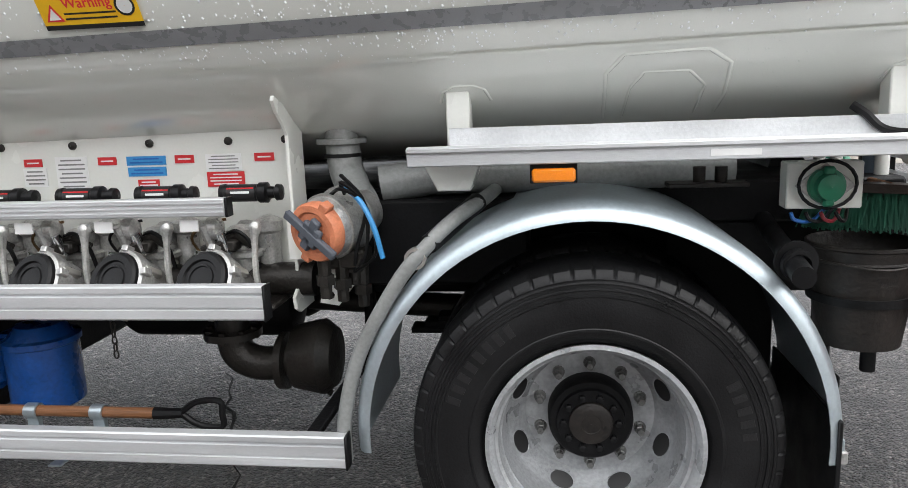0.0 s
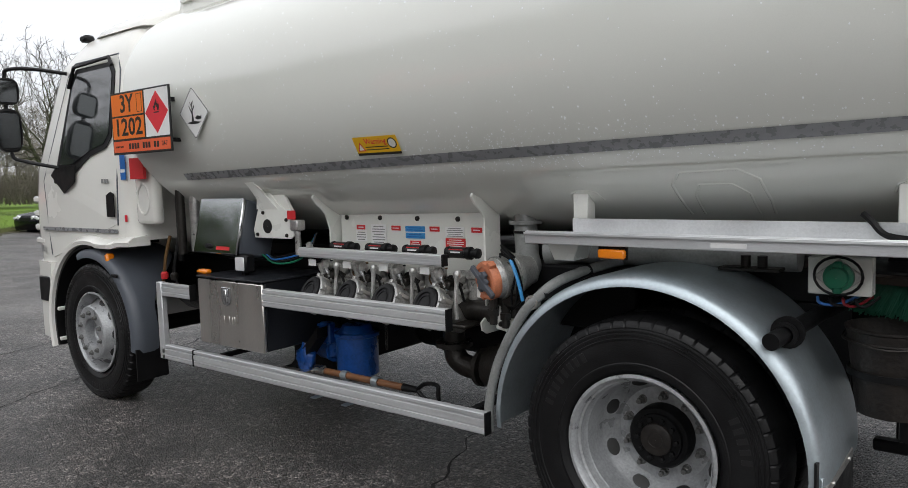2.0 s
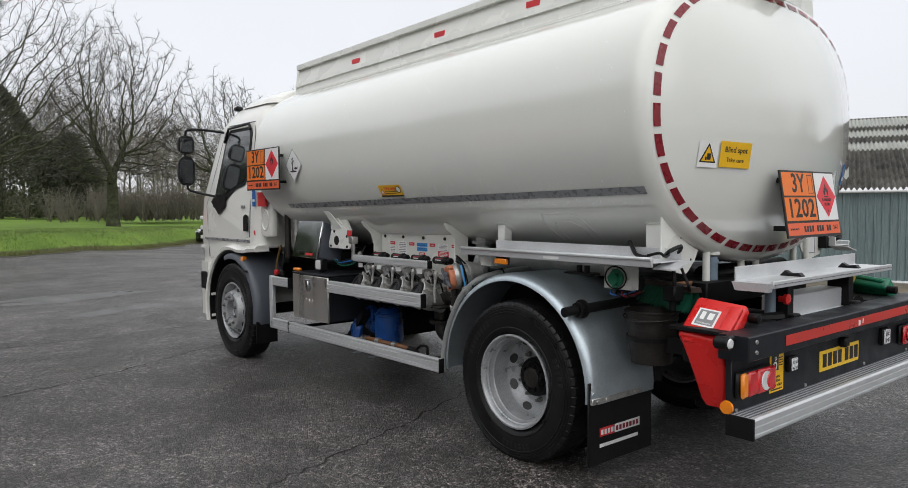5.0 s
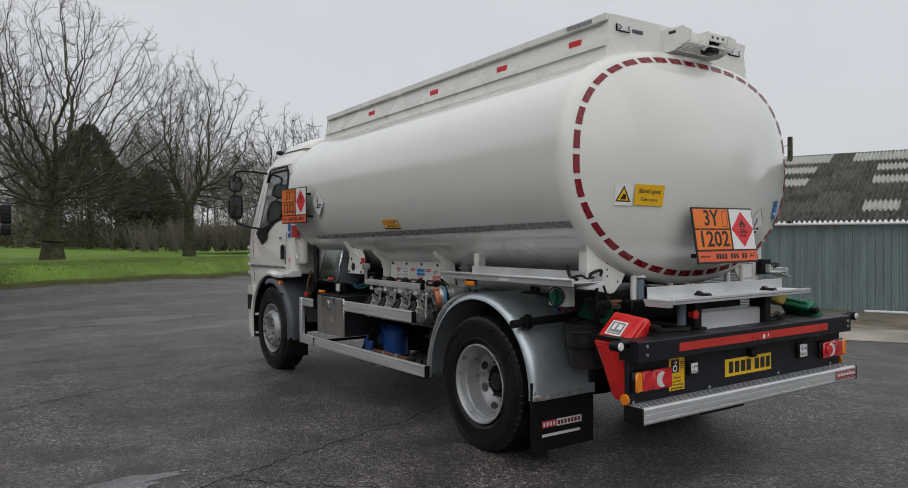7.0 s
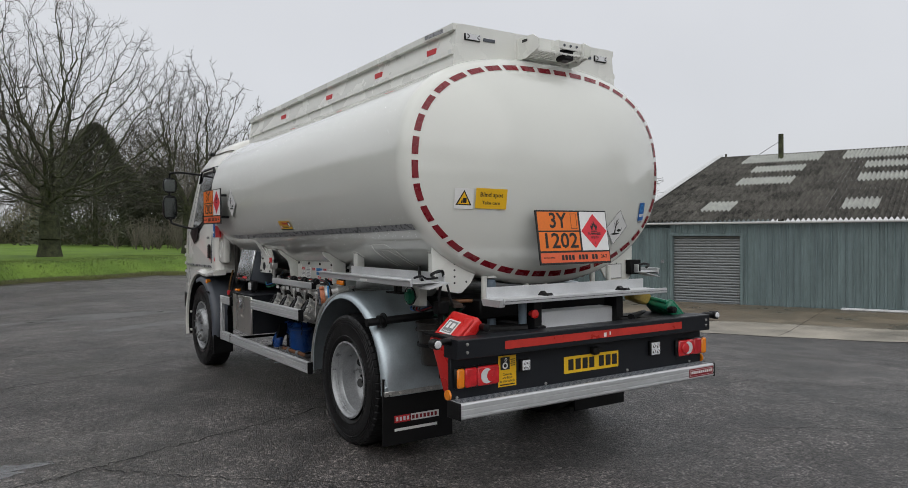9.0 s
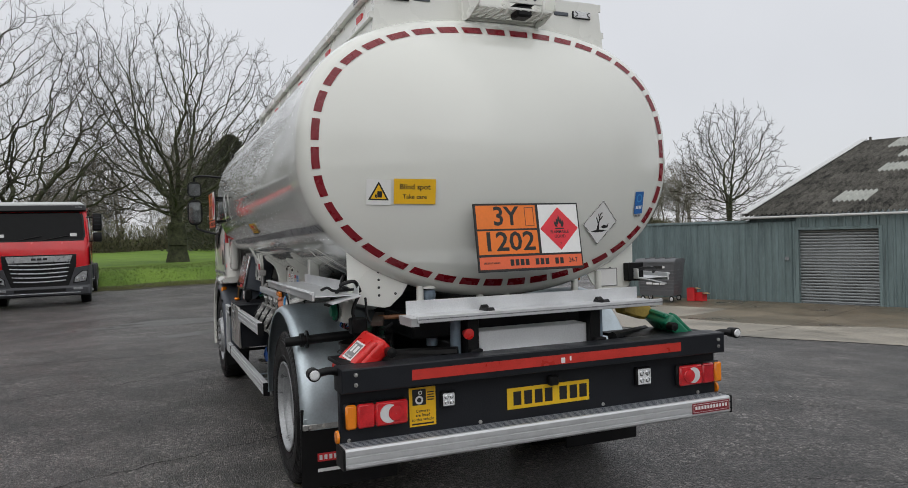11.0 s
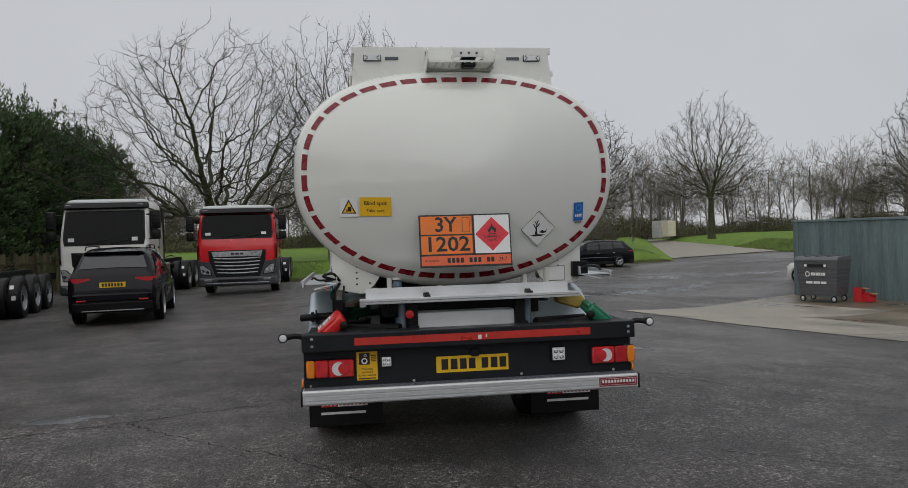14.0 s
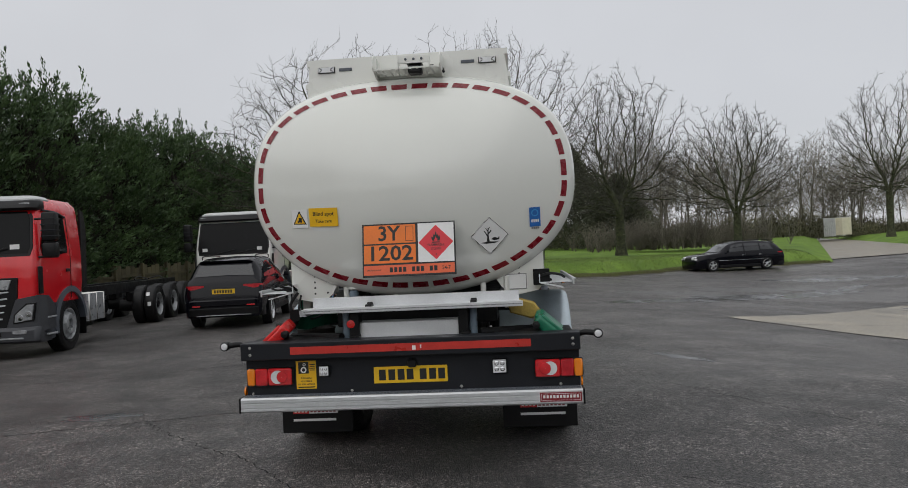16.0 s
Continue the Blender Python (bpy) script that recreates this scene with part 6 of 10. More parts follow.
# things stowed behind the lower rail
shovel = thing("shovel", "long wooden-handled shovel with a dark grip strapped behind the rail", "shovel", at=(0, 0, 0))
sb = bmesh.new()
tube(sb, [(-2.02, -0.95, 0.468), (-1.40, -0.95, 0.466)], 0.019, 10)
part("handle", sb, WOOD, shovel, "worn wooden handle")
sb = bmesh.new()
tube(sb, [(-1.42, -0.95, 0.466), (-1.32, -0.95, 0.468)], [0.022, 0.017], 8)
tube(sb, curve_pts([(-1.33, -0.95, 0.468), (-1.27, -0.95, 0.508), (-1.19, -0.95, 0.513), (-1.185, -0.95, 0.468), (-1.19, -0.95, 0.423), (-1.27, -0.95, 0.428), (-1.33, -0.95, 0.468)], 4), 0.011, 8)
part("grip", sb, PLASTIC, shovel, "dark plastic grip")
sb = bmesh.new()
tube(sb, [(-2.02, -0.95, 0.468), (-2.12, -0.95, 0.462)], [0.021, 0.017], 8)
prism(sb, [(-2.12, 0.452), (-2.36, 0.450), (-2.36, 0.458), (-2.12, 0.465)], -1.04, -0.86, "y")
part("blade", sb, STEEL, shovel)
for x in (-1.86, -1.62):
    kb = bmesh.new()
    revolve(kb, [(-0.022, 0.021), (-0.022, 0.027), (0.022, 0.027), (0.022, 0.021)], "x", 14, (x, -0.95, 0.467))
    box(kb, x - 0.02, x + 0.02, -0.96, -0.94, 0.40, 0.446)
    box(kb, x - 0.02, x + 0.02, -1.195, -0.94, 0.396, 0.402)
    part("clip", kb, GALV, guard)
ragm = bmesh.new()
bmesh.ops.create_icosphere(ragm, subdivisions=3, radius=1.0)
for v in ragm.verts:
    n3 = noise.noise(v.co * 2.3) * 0.35 + noise.noise(v.co * 5.0) * 0.14
    v.co = Vector((v.co.x * 0.062 * (1 + n3), v.co.y * 0.05 * (1 + n3), v.co.z * 0.085 * (1 + n3))) + Vector((-2.19, -0.95, 0.525))
part("blue_rag", ragm, BLUEPAINT, shovel, "crumpled blue plastic bag over the blade", 60)

# side trays on both sides
def side_tray(s):
    def Y(a, b):
        return (min(s * a, s * b), max(s * a, s * b))
    t = part("side_tray", B(-0.475, 1.04, *Y(1.195, 0.95), 1.300, 1.306, 0.001), ALUWHITE, truck, "aluminium hose tray with a tall back edge")
    part("tray_lip", B(-0.478, 1.035, *Y(1.212, 1.195), 1.280, 1.332, 0.003), ALU, t)
    part("tray_lip", B(-0.478, 1.035, *Y(1.222, 1.212), 1.316, 1.328, 0.002), ALU, t)
    part("tray_back", B(-0.400, 1.045, *Y(0.955, 0.947), 1.300, 1.367, 0.001), ALUWHITE, t)
    wing = bmesh.new()
    prism(wing, [(s * 1.12, 1.262), (s * 0.955, 1.30), (s * 0.955, 1.306), (s * 1.12, 1.270)], 0.98, 1.12, "x")
    part("tray_wing", wing, ALUWHITE, t)
    part("data_plate", B(0.28, 0.40, *Y(1.2135, 1.212), 1.290, 1.306), LABWHITE, t)
    stp = bmesh.new()
    tube(stp, curve_pts([(0.70, s * 0.943, 1.395), (0.73, s * 0.962, 1.37), (0.78, s * 0.985, 1.325), (0.90, s * 1.04, 1.315)], 5), 0.012, 6)
    part("strap", stp, PLASTIC, t)
    for x, w in ((-0.375, 0.035), (0.86, 0.06)):
        part("tank_post", B(x - w, x + w, *Y(0.93, 0.86), 1.30, 1.56, 0.004), PLATEWHITE, truck, "white post under the tank")
    ubk = bmesh.new()
    prism(ubk, [(-0.46, 1.28), (-0.30, 1.28), (-0.33, 1.20), (-0.42, 1.20)], *Y(1.08, 0.95), "y", 0.004)
    part("tray_bracket", ubk, PLATEWHITE, truck)
    part("side_marker", B(-0.157, -0.046, *Y(1.205, 1.18), 1.232, 1.268, 0.006), LAMPAMBER, truck, "amber side marker lamp")
    part("marker_back", B(-0.162, -0.041, *Y(1.185, 1.175), 1.228, 1.28, 0.002), PLASTIC, truck)
    sd = bmesh.new()
    prism(sd, [(s * 0.985, 1.30), (s * 0.985, 1.56), (s * 0.60, 1.50), (s * 0.585, 1.40), (s * 0.66, 1.28), (s * 0.735, 1.215), (s * 0.77, 1.21), (s * 0.945, 1.245)], 0.93, 0.942, "x", 0.002)
    pl = part("rear_saddle", sd, PLATEWHITE, truck, "white saddle plate with bolt holes", 20)
    for y, z in ((0.80, 1.42), (0.80, 1.375), (0.80, 1.33), (0.80, 1.285), (0.70, 1.29)):
        hb = bmesh.new()
        revolve(hb, [(0, 0.008), (0.002, 0.001)], "x", 12, (0.943, s * y, z))
        part("bolt_hole", hb, INK, pl)


side_tray(-1), side_tray(1)
# earthing socket box
eb = part("socket_box", B(0.535, 0.735, -0.965, -0.90, 1.115, 1.245, 0.004), PLATEWHITE, truck, "pale socket box with a green cap")
fl3 = bmesh.new()
prism(fl3, [(0.555, 1.18), (0.585, 1.155), (0.635, 1.118), (0.685, 1.155), (0.715, 1.18), (0.685, 1.205), (0.635, 1.242), (0.585, 1.205)], -0.972, -0.965, "y", 0.002)
part("flange", fl3, CASTALU, eb)
gcap = bmesh.new()
revolve(gcap, [(0, 0.05), (-0.018, 0.048), (-0.022, 0.036), (-0.045, 0.034), (-0.05, 0.001)], "y", 24, (0.635, -0.970, 1.18))
for k in range(2):
    box(gcap, 0.62, 0.65, -1.005, -0.975, 1.125 + k * 0.085, 1.15 + k * 0.085, 0.006)
part("green_cap", gcap, GREEN, eb)
gcap = bmesh.new()
tube(gcap, [(0.635 + 0.075 * math.cos(a), -0.985, 1.185 + 0.065 * math.sin(a)) for a in [2 * math.pi * k / 20 for k in range(21)]], 0.005, 5, False)
part("cap_cord", gcap, PLASTIC, eb)
for k, mt in enumerate((BLUELAB, PLASTIC, MAROON, PLASTIC)):
    hb = bmesh.new()
    tube(hb, curve_pts([(0.56 + k * 0.04, -0.93, 1.10), (0.57 + k * 0.04, -0.94, 1.08), (0.62 + k * 0.03, -0.92, 1.075), (0.68 + k * 0.02, -0.85, 1.10)], 4), 0.0055, 6)
    part("airline", hb, mt, eb)
bl = bmesh.new()
for x in (0.31, 0.37):
    tube(bl, [(x, -0.92, 1.19), (x, -0.92, 1.235)], 0.018, 10)
box(bl, 0.22, 0.44, -0.96, -0.88, 1.18, 1.192, 0.002)
part("valve_bank", bl, BRONZE, truck)
# mudguard stays
gp = bmesh.new()
tube(gp, curve_pts([(-0.705, -1.18, 0.44), (-0.70, -1.18, 0.57), (-0.645, -1.18, 0.76), (-0.53, -1.18, 0.96), (-0.455, -1.16, 1.05), (-0.38, -1.10, 1.12), (-0.30, -0.90, 1.16), (-0.28, -0.6, 1.16)], 6), 0.021, 12)
part("guard_stay", gp, PALEPIPE, truck, "bent grey tube beside the mudguard", 50)
gp = bmesh.new()
tube(gp, [(-0.44, -1.15, 1.065), (-0.32, -0.96, 1.155)], 0.028, 12)
part("mudguard_stay", gp, PLASTIC, truck, "black mudguard stay tube", 40)
gp = bmesh.new()
revolve(gp, [(-0.014, 0.021), (-0.014, 0.030), (0.014, 0.030), (0.014, 0.021)], "y", 16, (-0.475, -1.165, 1.03))
part("hose_clamp", gp, STEEL, truck)
gp = bmesh.new()
tube(gp, [(0.495, -1.27, 0.995), (0.56, -0.70, 1.025), (0.60, -0.45, 1.035)], 0.029, 14)
revolve(gp, [(-0.012, 0.03), (-0.012, 0.042), (0.012, 0.042), (0.012, 0.03)], "y", 18, (0.512, -1.17, 1.003))
revolve(gp, [(-0.006, 0.03), (-0.006, 0.055), (0.006, 0.055), (0.006, 0.03)], "y", 18, (0.515, -1.14, 1.006))
part("mudguard_stay", gp, PLASTIC, truck, "black mudguard stay tube", 40)

# ---- stowed bucket and broom, rear equipment ----
bucket = thing("bucket", "blackened steel bucket hanging in a ring bracket", "bucket", at=(0.79, -0.85, 0.70))
bk = bmesh.new()
revolve(bk, [(0.004, 0.001), (0.004, 0.112), (0.0, 0.115), (0.29, 0.150), (0.295, 0.156), (0.303, 0.156), (0.305, 0.150), (0.295, 0.146), (0.012, 0.108), (0.012, 0.001)], "z", 36)
for z, r in ((0.15, 0.135), (0.255, 0.147)):
    revolve(bk, [(z - 0.006, r - 0.003), (z, r + 0.004), (z + 0.006, r - 0.001)], "z", 36)
part("pail", bk, BRONZE, bucket, "", 40)
bk = bmesh.new()
tube(bk, curve_pts([(-0.155, 0, 0.275), (-0.14, -0.08, 0.26), (0.0, -0.165, 0.25), (0.14, -0.08, 0.26), (0.155, 0, 0.275)], 5), 0.004, 6)
part("bail", bk, DARKSTEEL, bucket)
rk = bmesh.new()
revolve(rk, [(-0.012, 0.140), (-0.012, 0.146), (0.012, 0.146), (0.012, 0.140)], "z", 36, (0.79, -0.85, 0.845))
box(rk, 0.92, 1.12, -0.90, -0.888, 0.78, 0.87, 0.003)
box(rk, 1.10, 1.40, -0.90, -0.86, 0.80, 0.85, 0.003)
part("bucket_bracket", rk, BLACK, truck)
ep = bmesh.new()
tube(ep, [(0.86, -0.36, 0.95), (0.86, -0.36, 0.40)], 0.035, 12)
box(ep, 0.80, 0.92, -0.42, -0.30, 0.36, 0.42, 0.012)
box(ep, 0.66, 0.86, -0.39, -0.33, 0.39, 0.44, 0.008)
part("exhaust_bracket", ep, BLACK, truck, "dark bracket tube below the bucket")
es = bmesh.new()
tube(es, [(0.83, -0.84, 0.71), (0.83, -0.84, 0.60)], 0.022, 12)
part("drain_stub", es, BLACK, truck)
broom = thing("broom", "wide stiff broom with green bristles stowed above the bucket", "broom")
b0, b1 = Vector((0.68, -0.72, 1.135)), Vector((1.08, -0.86, 1.125))
bdir = (b1 - b0).normalized()
bside = Vector((bdir.y, -bdir.x, 0))
bh = bmesh.new()
ring_loft(bh, [[p + bside * a2 + Vector((0, 0, c)) for a2, c in ((-0.035, 0.0), (0.035, 0.0), (0.03, 0.026), (-0.03, 0.026))] for p in (b0, b0.lerp(b1, 0.5) + Vector((0, 0, 0.004)), b1)])
part("stock", bh, material("dark_wet_wood", (0.03, 0.018, 0.012), 0.5, vary=0.4, bump=0.02), broom, "dark wet wooden stock")
rnd = random.Random(8)
bv, bfc = [], []
for k in range(1300):
    tuft = rnd.randrange(44)
    f = (tuft % 22 + 0.5 + rnd.gauss(0, 0.16)) / 22
    row = -0.018 + 0.036 * (tuft // 22)
    p = b0.lerp(b1, f) + bside * (row + rnd.gauss(0, 0.003))
    e = p + bside * (row * 0.9 + 0.03 + rnd.gauss(0, 0.012)) + bdir * rnd.gauss((f - 0.5) * 0.03, 0.01) - Vector((0, 0, rnd.uniform(0.085, 0.11)))
    i = len(bv)
    bv += [p - bdir * 0.0025, p + bdir * 0.0025, e + bdir * 0.002, e - bdir * 0.002]
    bfc.append((i, i + 1, i + 2, i + 3))
from_arrays("bristles", [tuple(v) for v in bv], bfc, GREENBRISTLE, broom)
bh = bmesh.new()
tube(bh, [(0.88, -0.79, 1.15), (0.98, 0.62, 1.12)], 0.013, 8)
part("handle", bh, WOOD, broom)
# drain pipes under the tank's rear
dp = bmesh.new()
tube(dp, [(0.95, -0.49, 1.44), (0.95, -0.49, 1.31)], 0.046, 14)
part("drain_collar", dp, PLATEWHITE, truck)
dp = bmesh.new()
tube(dp, [(0.95, -0.49, 1.30), (0.945, -0.48, 0.97)], 0.034, 14)
revolve(dp, [(-0.01, 0.034), (-0.01, 0.039), (0.01, 0.039), (0.01, 0.034)], "z", 16, (0.95, -0.49, 1.27))
part("drain_pipe", dp, PIPEGREY, truck, "blue-grey drain pipe")
for y in (-0.55, -0.16, 0.02, 0.52, 0.70):
    dp = bmesh.new()
    tube(dp, [(0.95, y, 1.36), (0.95, y, 1.12)], 0.022, 12)
    part("drain_stub", dp, PLATEWHITE, truck)
for y in (-0.477, 0.452):
    dp = bmesh.new()
    tube(dp, [(1.30, y, 1.195), (1.30, y, 0.95)], 0.030, 12)
    part("tray_support", dp, PIPEGREY, truck)
for k, pts2 in enumerate((((0.98, -0.93, 1.30), (1.02, -0.98, 1.20), (1.00, -0.92, 1.08), (0.96, -0.80, 1.02)), ((1.00, -0.90, 1.28), (1.06, -0.90, 1.16), (1.03, -0.82, 1.10), (0.98, -0.74, 1.12)),
                          ((0.96, -0.98, 1.33), (1.04, -1.05, 1.36), (1.06, -0.98, 1.38), (1.0, -0.93, 1.32)), ((0.97, -0.96, 1.33), (1.03, -1.08, 1.33), (1.02, -1.12, 1.35), (0.96, -1.14, 1.335)),
                          ((0.98, 0.93, 1.34), (1.03, 1.02, 1.37), (1.02, 1.10, 1.36), (0.96, 1.14, 1.335)))):
    cbm = bmesh.new()
    tube(cbm, curve_pts(pts2, 5), 0.008 if k % 2 else 0.011, 6)
    part("cable_loop", cbm, PLASTIC, truck)
gbx = bmesh.new()
box(gbx, 0.95, 1.03, -0.99, -0.90, 1.08, 1.17, 0.008)
tube(gbx, [(0.99, -0.95, 1.08), (0.99, -0.95, 1.03)], 0.02, 10)
part("junction_block", gbx, BLACK, truck)
part("side_bracket", B(0.945, 1.0, 0.905, 1.03, 1.285, 1.405, 0.004), BLACK, truck, "black bracket beside the far saddle")
lbl = part("saddle_plate", B(0.942, 0.945, 0.69, 0.855, 1.255, 1.375, 0.001), LABWHITE, truck, "pale framed data plate")
for a in ((0.69, 0.855, 1.369, 1.375), (0.69, 0.855, 1.255, 1.261), (0.69, 0.696, 1.255, 1.375), (0.849, 0.855, 1.255, 1.375)):
    part("plate_edge", B(0.945, 0.9465, *a), GREYINK, lbl)
# hanging black tank of the exhaust and rear frame
rf = bmesh.new()
box(rf, 1.15, 1.42, -1.1, 1.1, 0.80, 0.87, 0.006)
tube(rf, [(0.75, -0.25, 1.15), (0.75, 0.75, 1.15)], 0.07, 14)
tube(rf, [(1.1, -0.95, 0.97), (1.38, -0.5, 0.99)], 0.03, 8)
tube(rf, [(1.1, 0.95, 0.97), (1.38, 0.5, 0.99)], 0.03, 8)
box(rf, 1.25, 1.38, 0.35, 0.42, 0.95, 1.16, 0.004)
box(rf, 1.25, 1.38, -0.44, -0.37, 0.95, 1.16, 0.004)
box(rf, 1.10, 1.40, -1.15, -0.60, 0.965, 0.985, 0.003)
box(rf, 1.10, 1.40, 0.60, 1.15, 0.965, 0.985, 0.003)
part("rear_frame", rf, BLACK, truck, "black steel frame behind the rear beam")
rt = part("rear_tray", B(1.24, 1.44, -0.74, 0.80, 1.190, 1.197, 0.001), ALUWHITE, truck, "aluminium rear tray")
part("tray_back", B(1.232, 1.24, -0.74, 0.79, 1.160, 1.268, 0.001), ALUWHITE, rt)
part("tray_lip", B(1.44, 1.458, -0.755, 0.815, 1.168, 1.206, 0.003), ALU, rt)
# grey strip laid on the lip as its painted shadow line
part("painted_edge_shadow", B(1.4585, 1.4605, -0.75, 0.81, 1.184, 1.190), GREYTAPE, rt)
wg = bmesh.new()
prism(wg, [(1.24, 1.195), (1.45, 1.195), (1.44, 1.150), (1.26, 1.150)], -0.785, -0.74, "y")
part("tray_end", wg, ALUWHITE, rt)
for y in (-0.30, 0.46):
    kb = bmesh.new()
    prism(kb, [(1.27, 1.197), (1.30, 1.228), (1.33, 1.212), (1.38, 1.218), (1.40, 1.197)], y - 0.02, y + 0.025, "y", 0.004)
    part("rubber_clip", kb, PLASTIC, rt)
wb = bmesh.new()
box(wb, 1.20, 1.34, -0.385, 0.35, 0.955, 1.085, 0.006)
prism(wb, [(1.34, 0.958), (1.46, 0.958), (1.46, 0.964), (1.34, 0.97)], -0.40, 0.41, "y")
part("rear_locker", wb, ALUWHITE, truck, "pale grey rear locker")
kn = bmesh.new()
revolve(kn, [(0, 0.02), (0.03, 0.02), (0.03, 0.03), (0.05, 0.03), (0.055, 0.001)], "x", 14, (1.33, -0.43, 1.08))
part("stop_button", kn, RED, truck, "red stop button")
for s in (-1, 1):
    am = bmesh.new()
    tube(am, curve_pts([(1.47, s * 1.17, 0.955), (1.485, s * 1.23, 0.975), (1.50, s * 1.30, 0.968)], 4), [0.02] * 8 + [0.022], 10)
    revolve(am, [(-0.035, 0.018), (-0.03, 0.03), (0.03, 0.033), (0.035, 0.028)], "x", 16, (1.50, s * 1.315, 0.968), cap=True)
    ml = part("outline_lamp", am, PLASTIC, truck, "black rubber outline marker lamp", 40)
    for d, mt in ((0.036, LAMPCLEAR), (-0.036, LAMPRED)):
        lb = bmesh.new()
        revolve(lb, [(0, 0.025), (0.006 if d > 0 else -0.006, 0.02), (0.008 if d > 0 else -0.008, 0.001)], "x", 14, (1.50 + d, s * 1.315, 0.968))
        part("lens", lb, mt, ml)
    rd = bmesh.new()
    revolve(rd, [(0, 0.034), (-0.012, 0.032), (-0.014, 0.001)], "y", 20, (1.455, s * 1.19, 0.635))
    part("side_reflector", rd, LAMPAMBER, truck, m=None if s < 0 else Matrix.Translation((0, 0.012, 0)))
    # tail lamp cluster, amber outermost
    yc = -1.003 if s < 0 else 1.04
    tl = part("tail_lamp", B(1.472, 1.500, yc - 0.168, yc + 0.168, 0.672, 0.805, 0.012), PLASTIC, truck, "red and amber tail lamp cluster")
    segs = ((0.105, 0.162, LAMPAMBER), (0.012, 0.103, DARKLAMP if s > 0 else LAMPRED), (-0.162, 0.010, LAMPRED))
    for a, b, mt in segs:
        y0, y1 = sorted((yc + s * a, yc + s * b))
        part("lens", B(1.500, 1.522, y0, y1, 0.678, 0.80, 0.010), mt, tl)
    lb = bmesh.new()
    revolve(lb, [(0, 0.048), (0.004, 0.046), (0.005, 0.001)], "x", 24, (1.522, yc - s * 0.06, 0.738))
    part("reversing_lens", lb, LAMPCLEAR, tl)
    lb = bmesh.new()
    revolve(lb, [(0, 0.040), (0.006, 0.036), (0.008, 0.001)], "x", 24, (1.526, yc - s * 0.095, 0.738))
    part("round_lens", lb, LAMPRED, tl)
for y, z, w in ((-0.611, 0.768, 0.066), (0.632, 0.762, 0.092)):
    lp = part("reversing_lamp", B(1.472, 1.50, y - w / 2 - 0.008, y + w / 2 + 0.008, z - w / 2 - 0.008, z + w / 2 + 0.008, 0.006), PLASTIC, truck, "square clear reversing lamp")
    part("lens", B(1.50, 1.508, y - w / 2, y + w / 2, z - w / 2, z + w / 2, 0.004), LAMPCLEAR, lp)
    for a in (-1, 1):
        for b in (-1, 1):
            lb = bmesh.new()
            revolve(lb, [(0, w * 0.18), (0.003, w * 0.1)], "x", 12, (1.508, y + a * w * 0.22, z + b * w * 0.22))
            part("led", lb, CHROME, lp)
plate = part("number_plate", B(1.473, 1.478, -0.258, 0.265, 0.664, 0.780, 0.001), PLATEYEL, truck, "yellow rear number plate with black bars")
for k, y in enumerate((-0.185, -0.118, -0.052, 0.012, 0.105, 0.172, 0.236 - 0.0)):
    part("plate_mark", B(1.478, 1.4795, y - 0.024 - 0.012, y + 0.024 - 0.012, 0.685, 0.760), INK, plate)
lb = part("plate_lamp", B(1.472, 1.515, -0.01, 0.05, 0.775, 0.83, 0.008), PLASTIC, truck)
cs = quad_sign("camera_sign", YELLOW, truck, Matrix.Translation((1.473, -0.747, 0.741)) @ REAR, 0.146, 0.20, 0.002, "yellow camera warning sign")
quad_sign("pictogram", INK, cs, Matrix.Translation((-0.018, 0.05, 0.002)), 0.075, 0.082, 0.0006)
for k in range(4):
    quad_sign("pictogram", INK, cs, Matrix.Translation((0.045, 0.072 - k * 0.013, 0.002)), 0.04 - 0.005 * (k % 2), 0.006, 0.0006)
for px, py, r in ((-0.018, 0.035, 0.022), (-0.012, 0.072, 0.011)):
    rb = bmesh.new()
    revolve(rb, [(0, r), (0.0006, r), (0.0006, r * 0.55), (0, r * 0.55)], "z", 20, (px, py, 0.0026))
    part("lens_ring", rb, LABWHITE, cs)
for k, tx in enumerate(("Cameras", "are fitted", "to this vehicle")):
    lettering("sign_text", tx, 0.0215, INK, cs, Matrix.Translation((0, -0.022 - k * 0.022, 0.0022)))
quad_sign("print_bar", INK, cs, Matrix.Translation((0, -0.088, 0.002)), 0.12, 0.008, 0.0006)
mp = quad_sign("maker_panel", MAROON, bumper, Matrix.Translation((1.5955, 1.04, 0.556)) @ REAR, 0.28, 0.062, 0.002)
quad_sign("logo_mark", LABWHITE, mp, Matrix.Translation((0, 0.0, 0.002)), 0.262, 0.046, 0.0004)
quad_sign("logo_mark", MAROON, mp, Matrix.Translation((0, 0.0, 0.0024)), 0.258, 0.042, 0.0004)
for k in range(11):
    quad_sign("logo_mark", LABWHITE, mp, Matrix.Translation((-0.112 + k * 0.0225, 0.003, 0.003)), 0.015, 0.02, 0.0004)

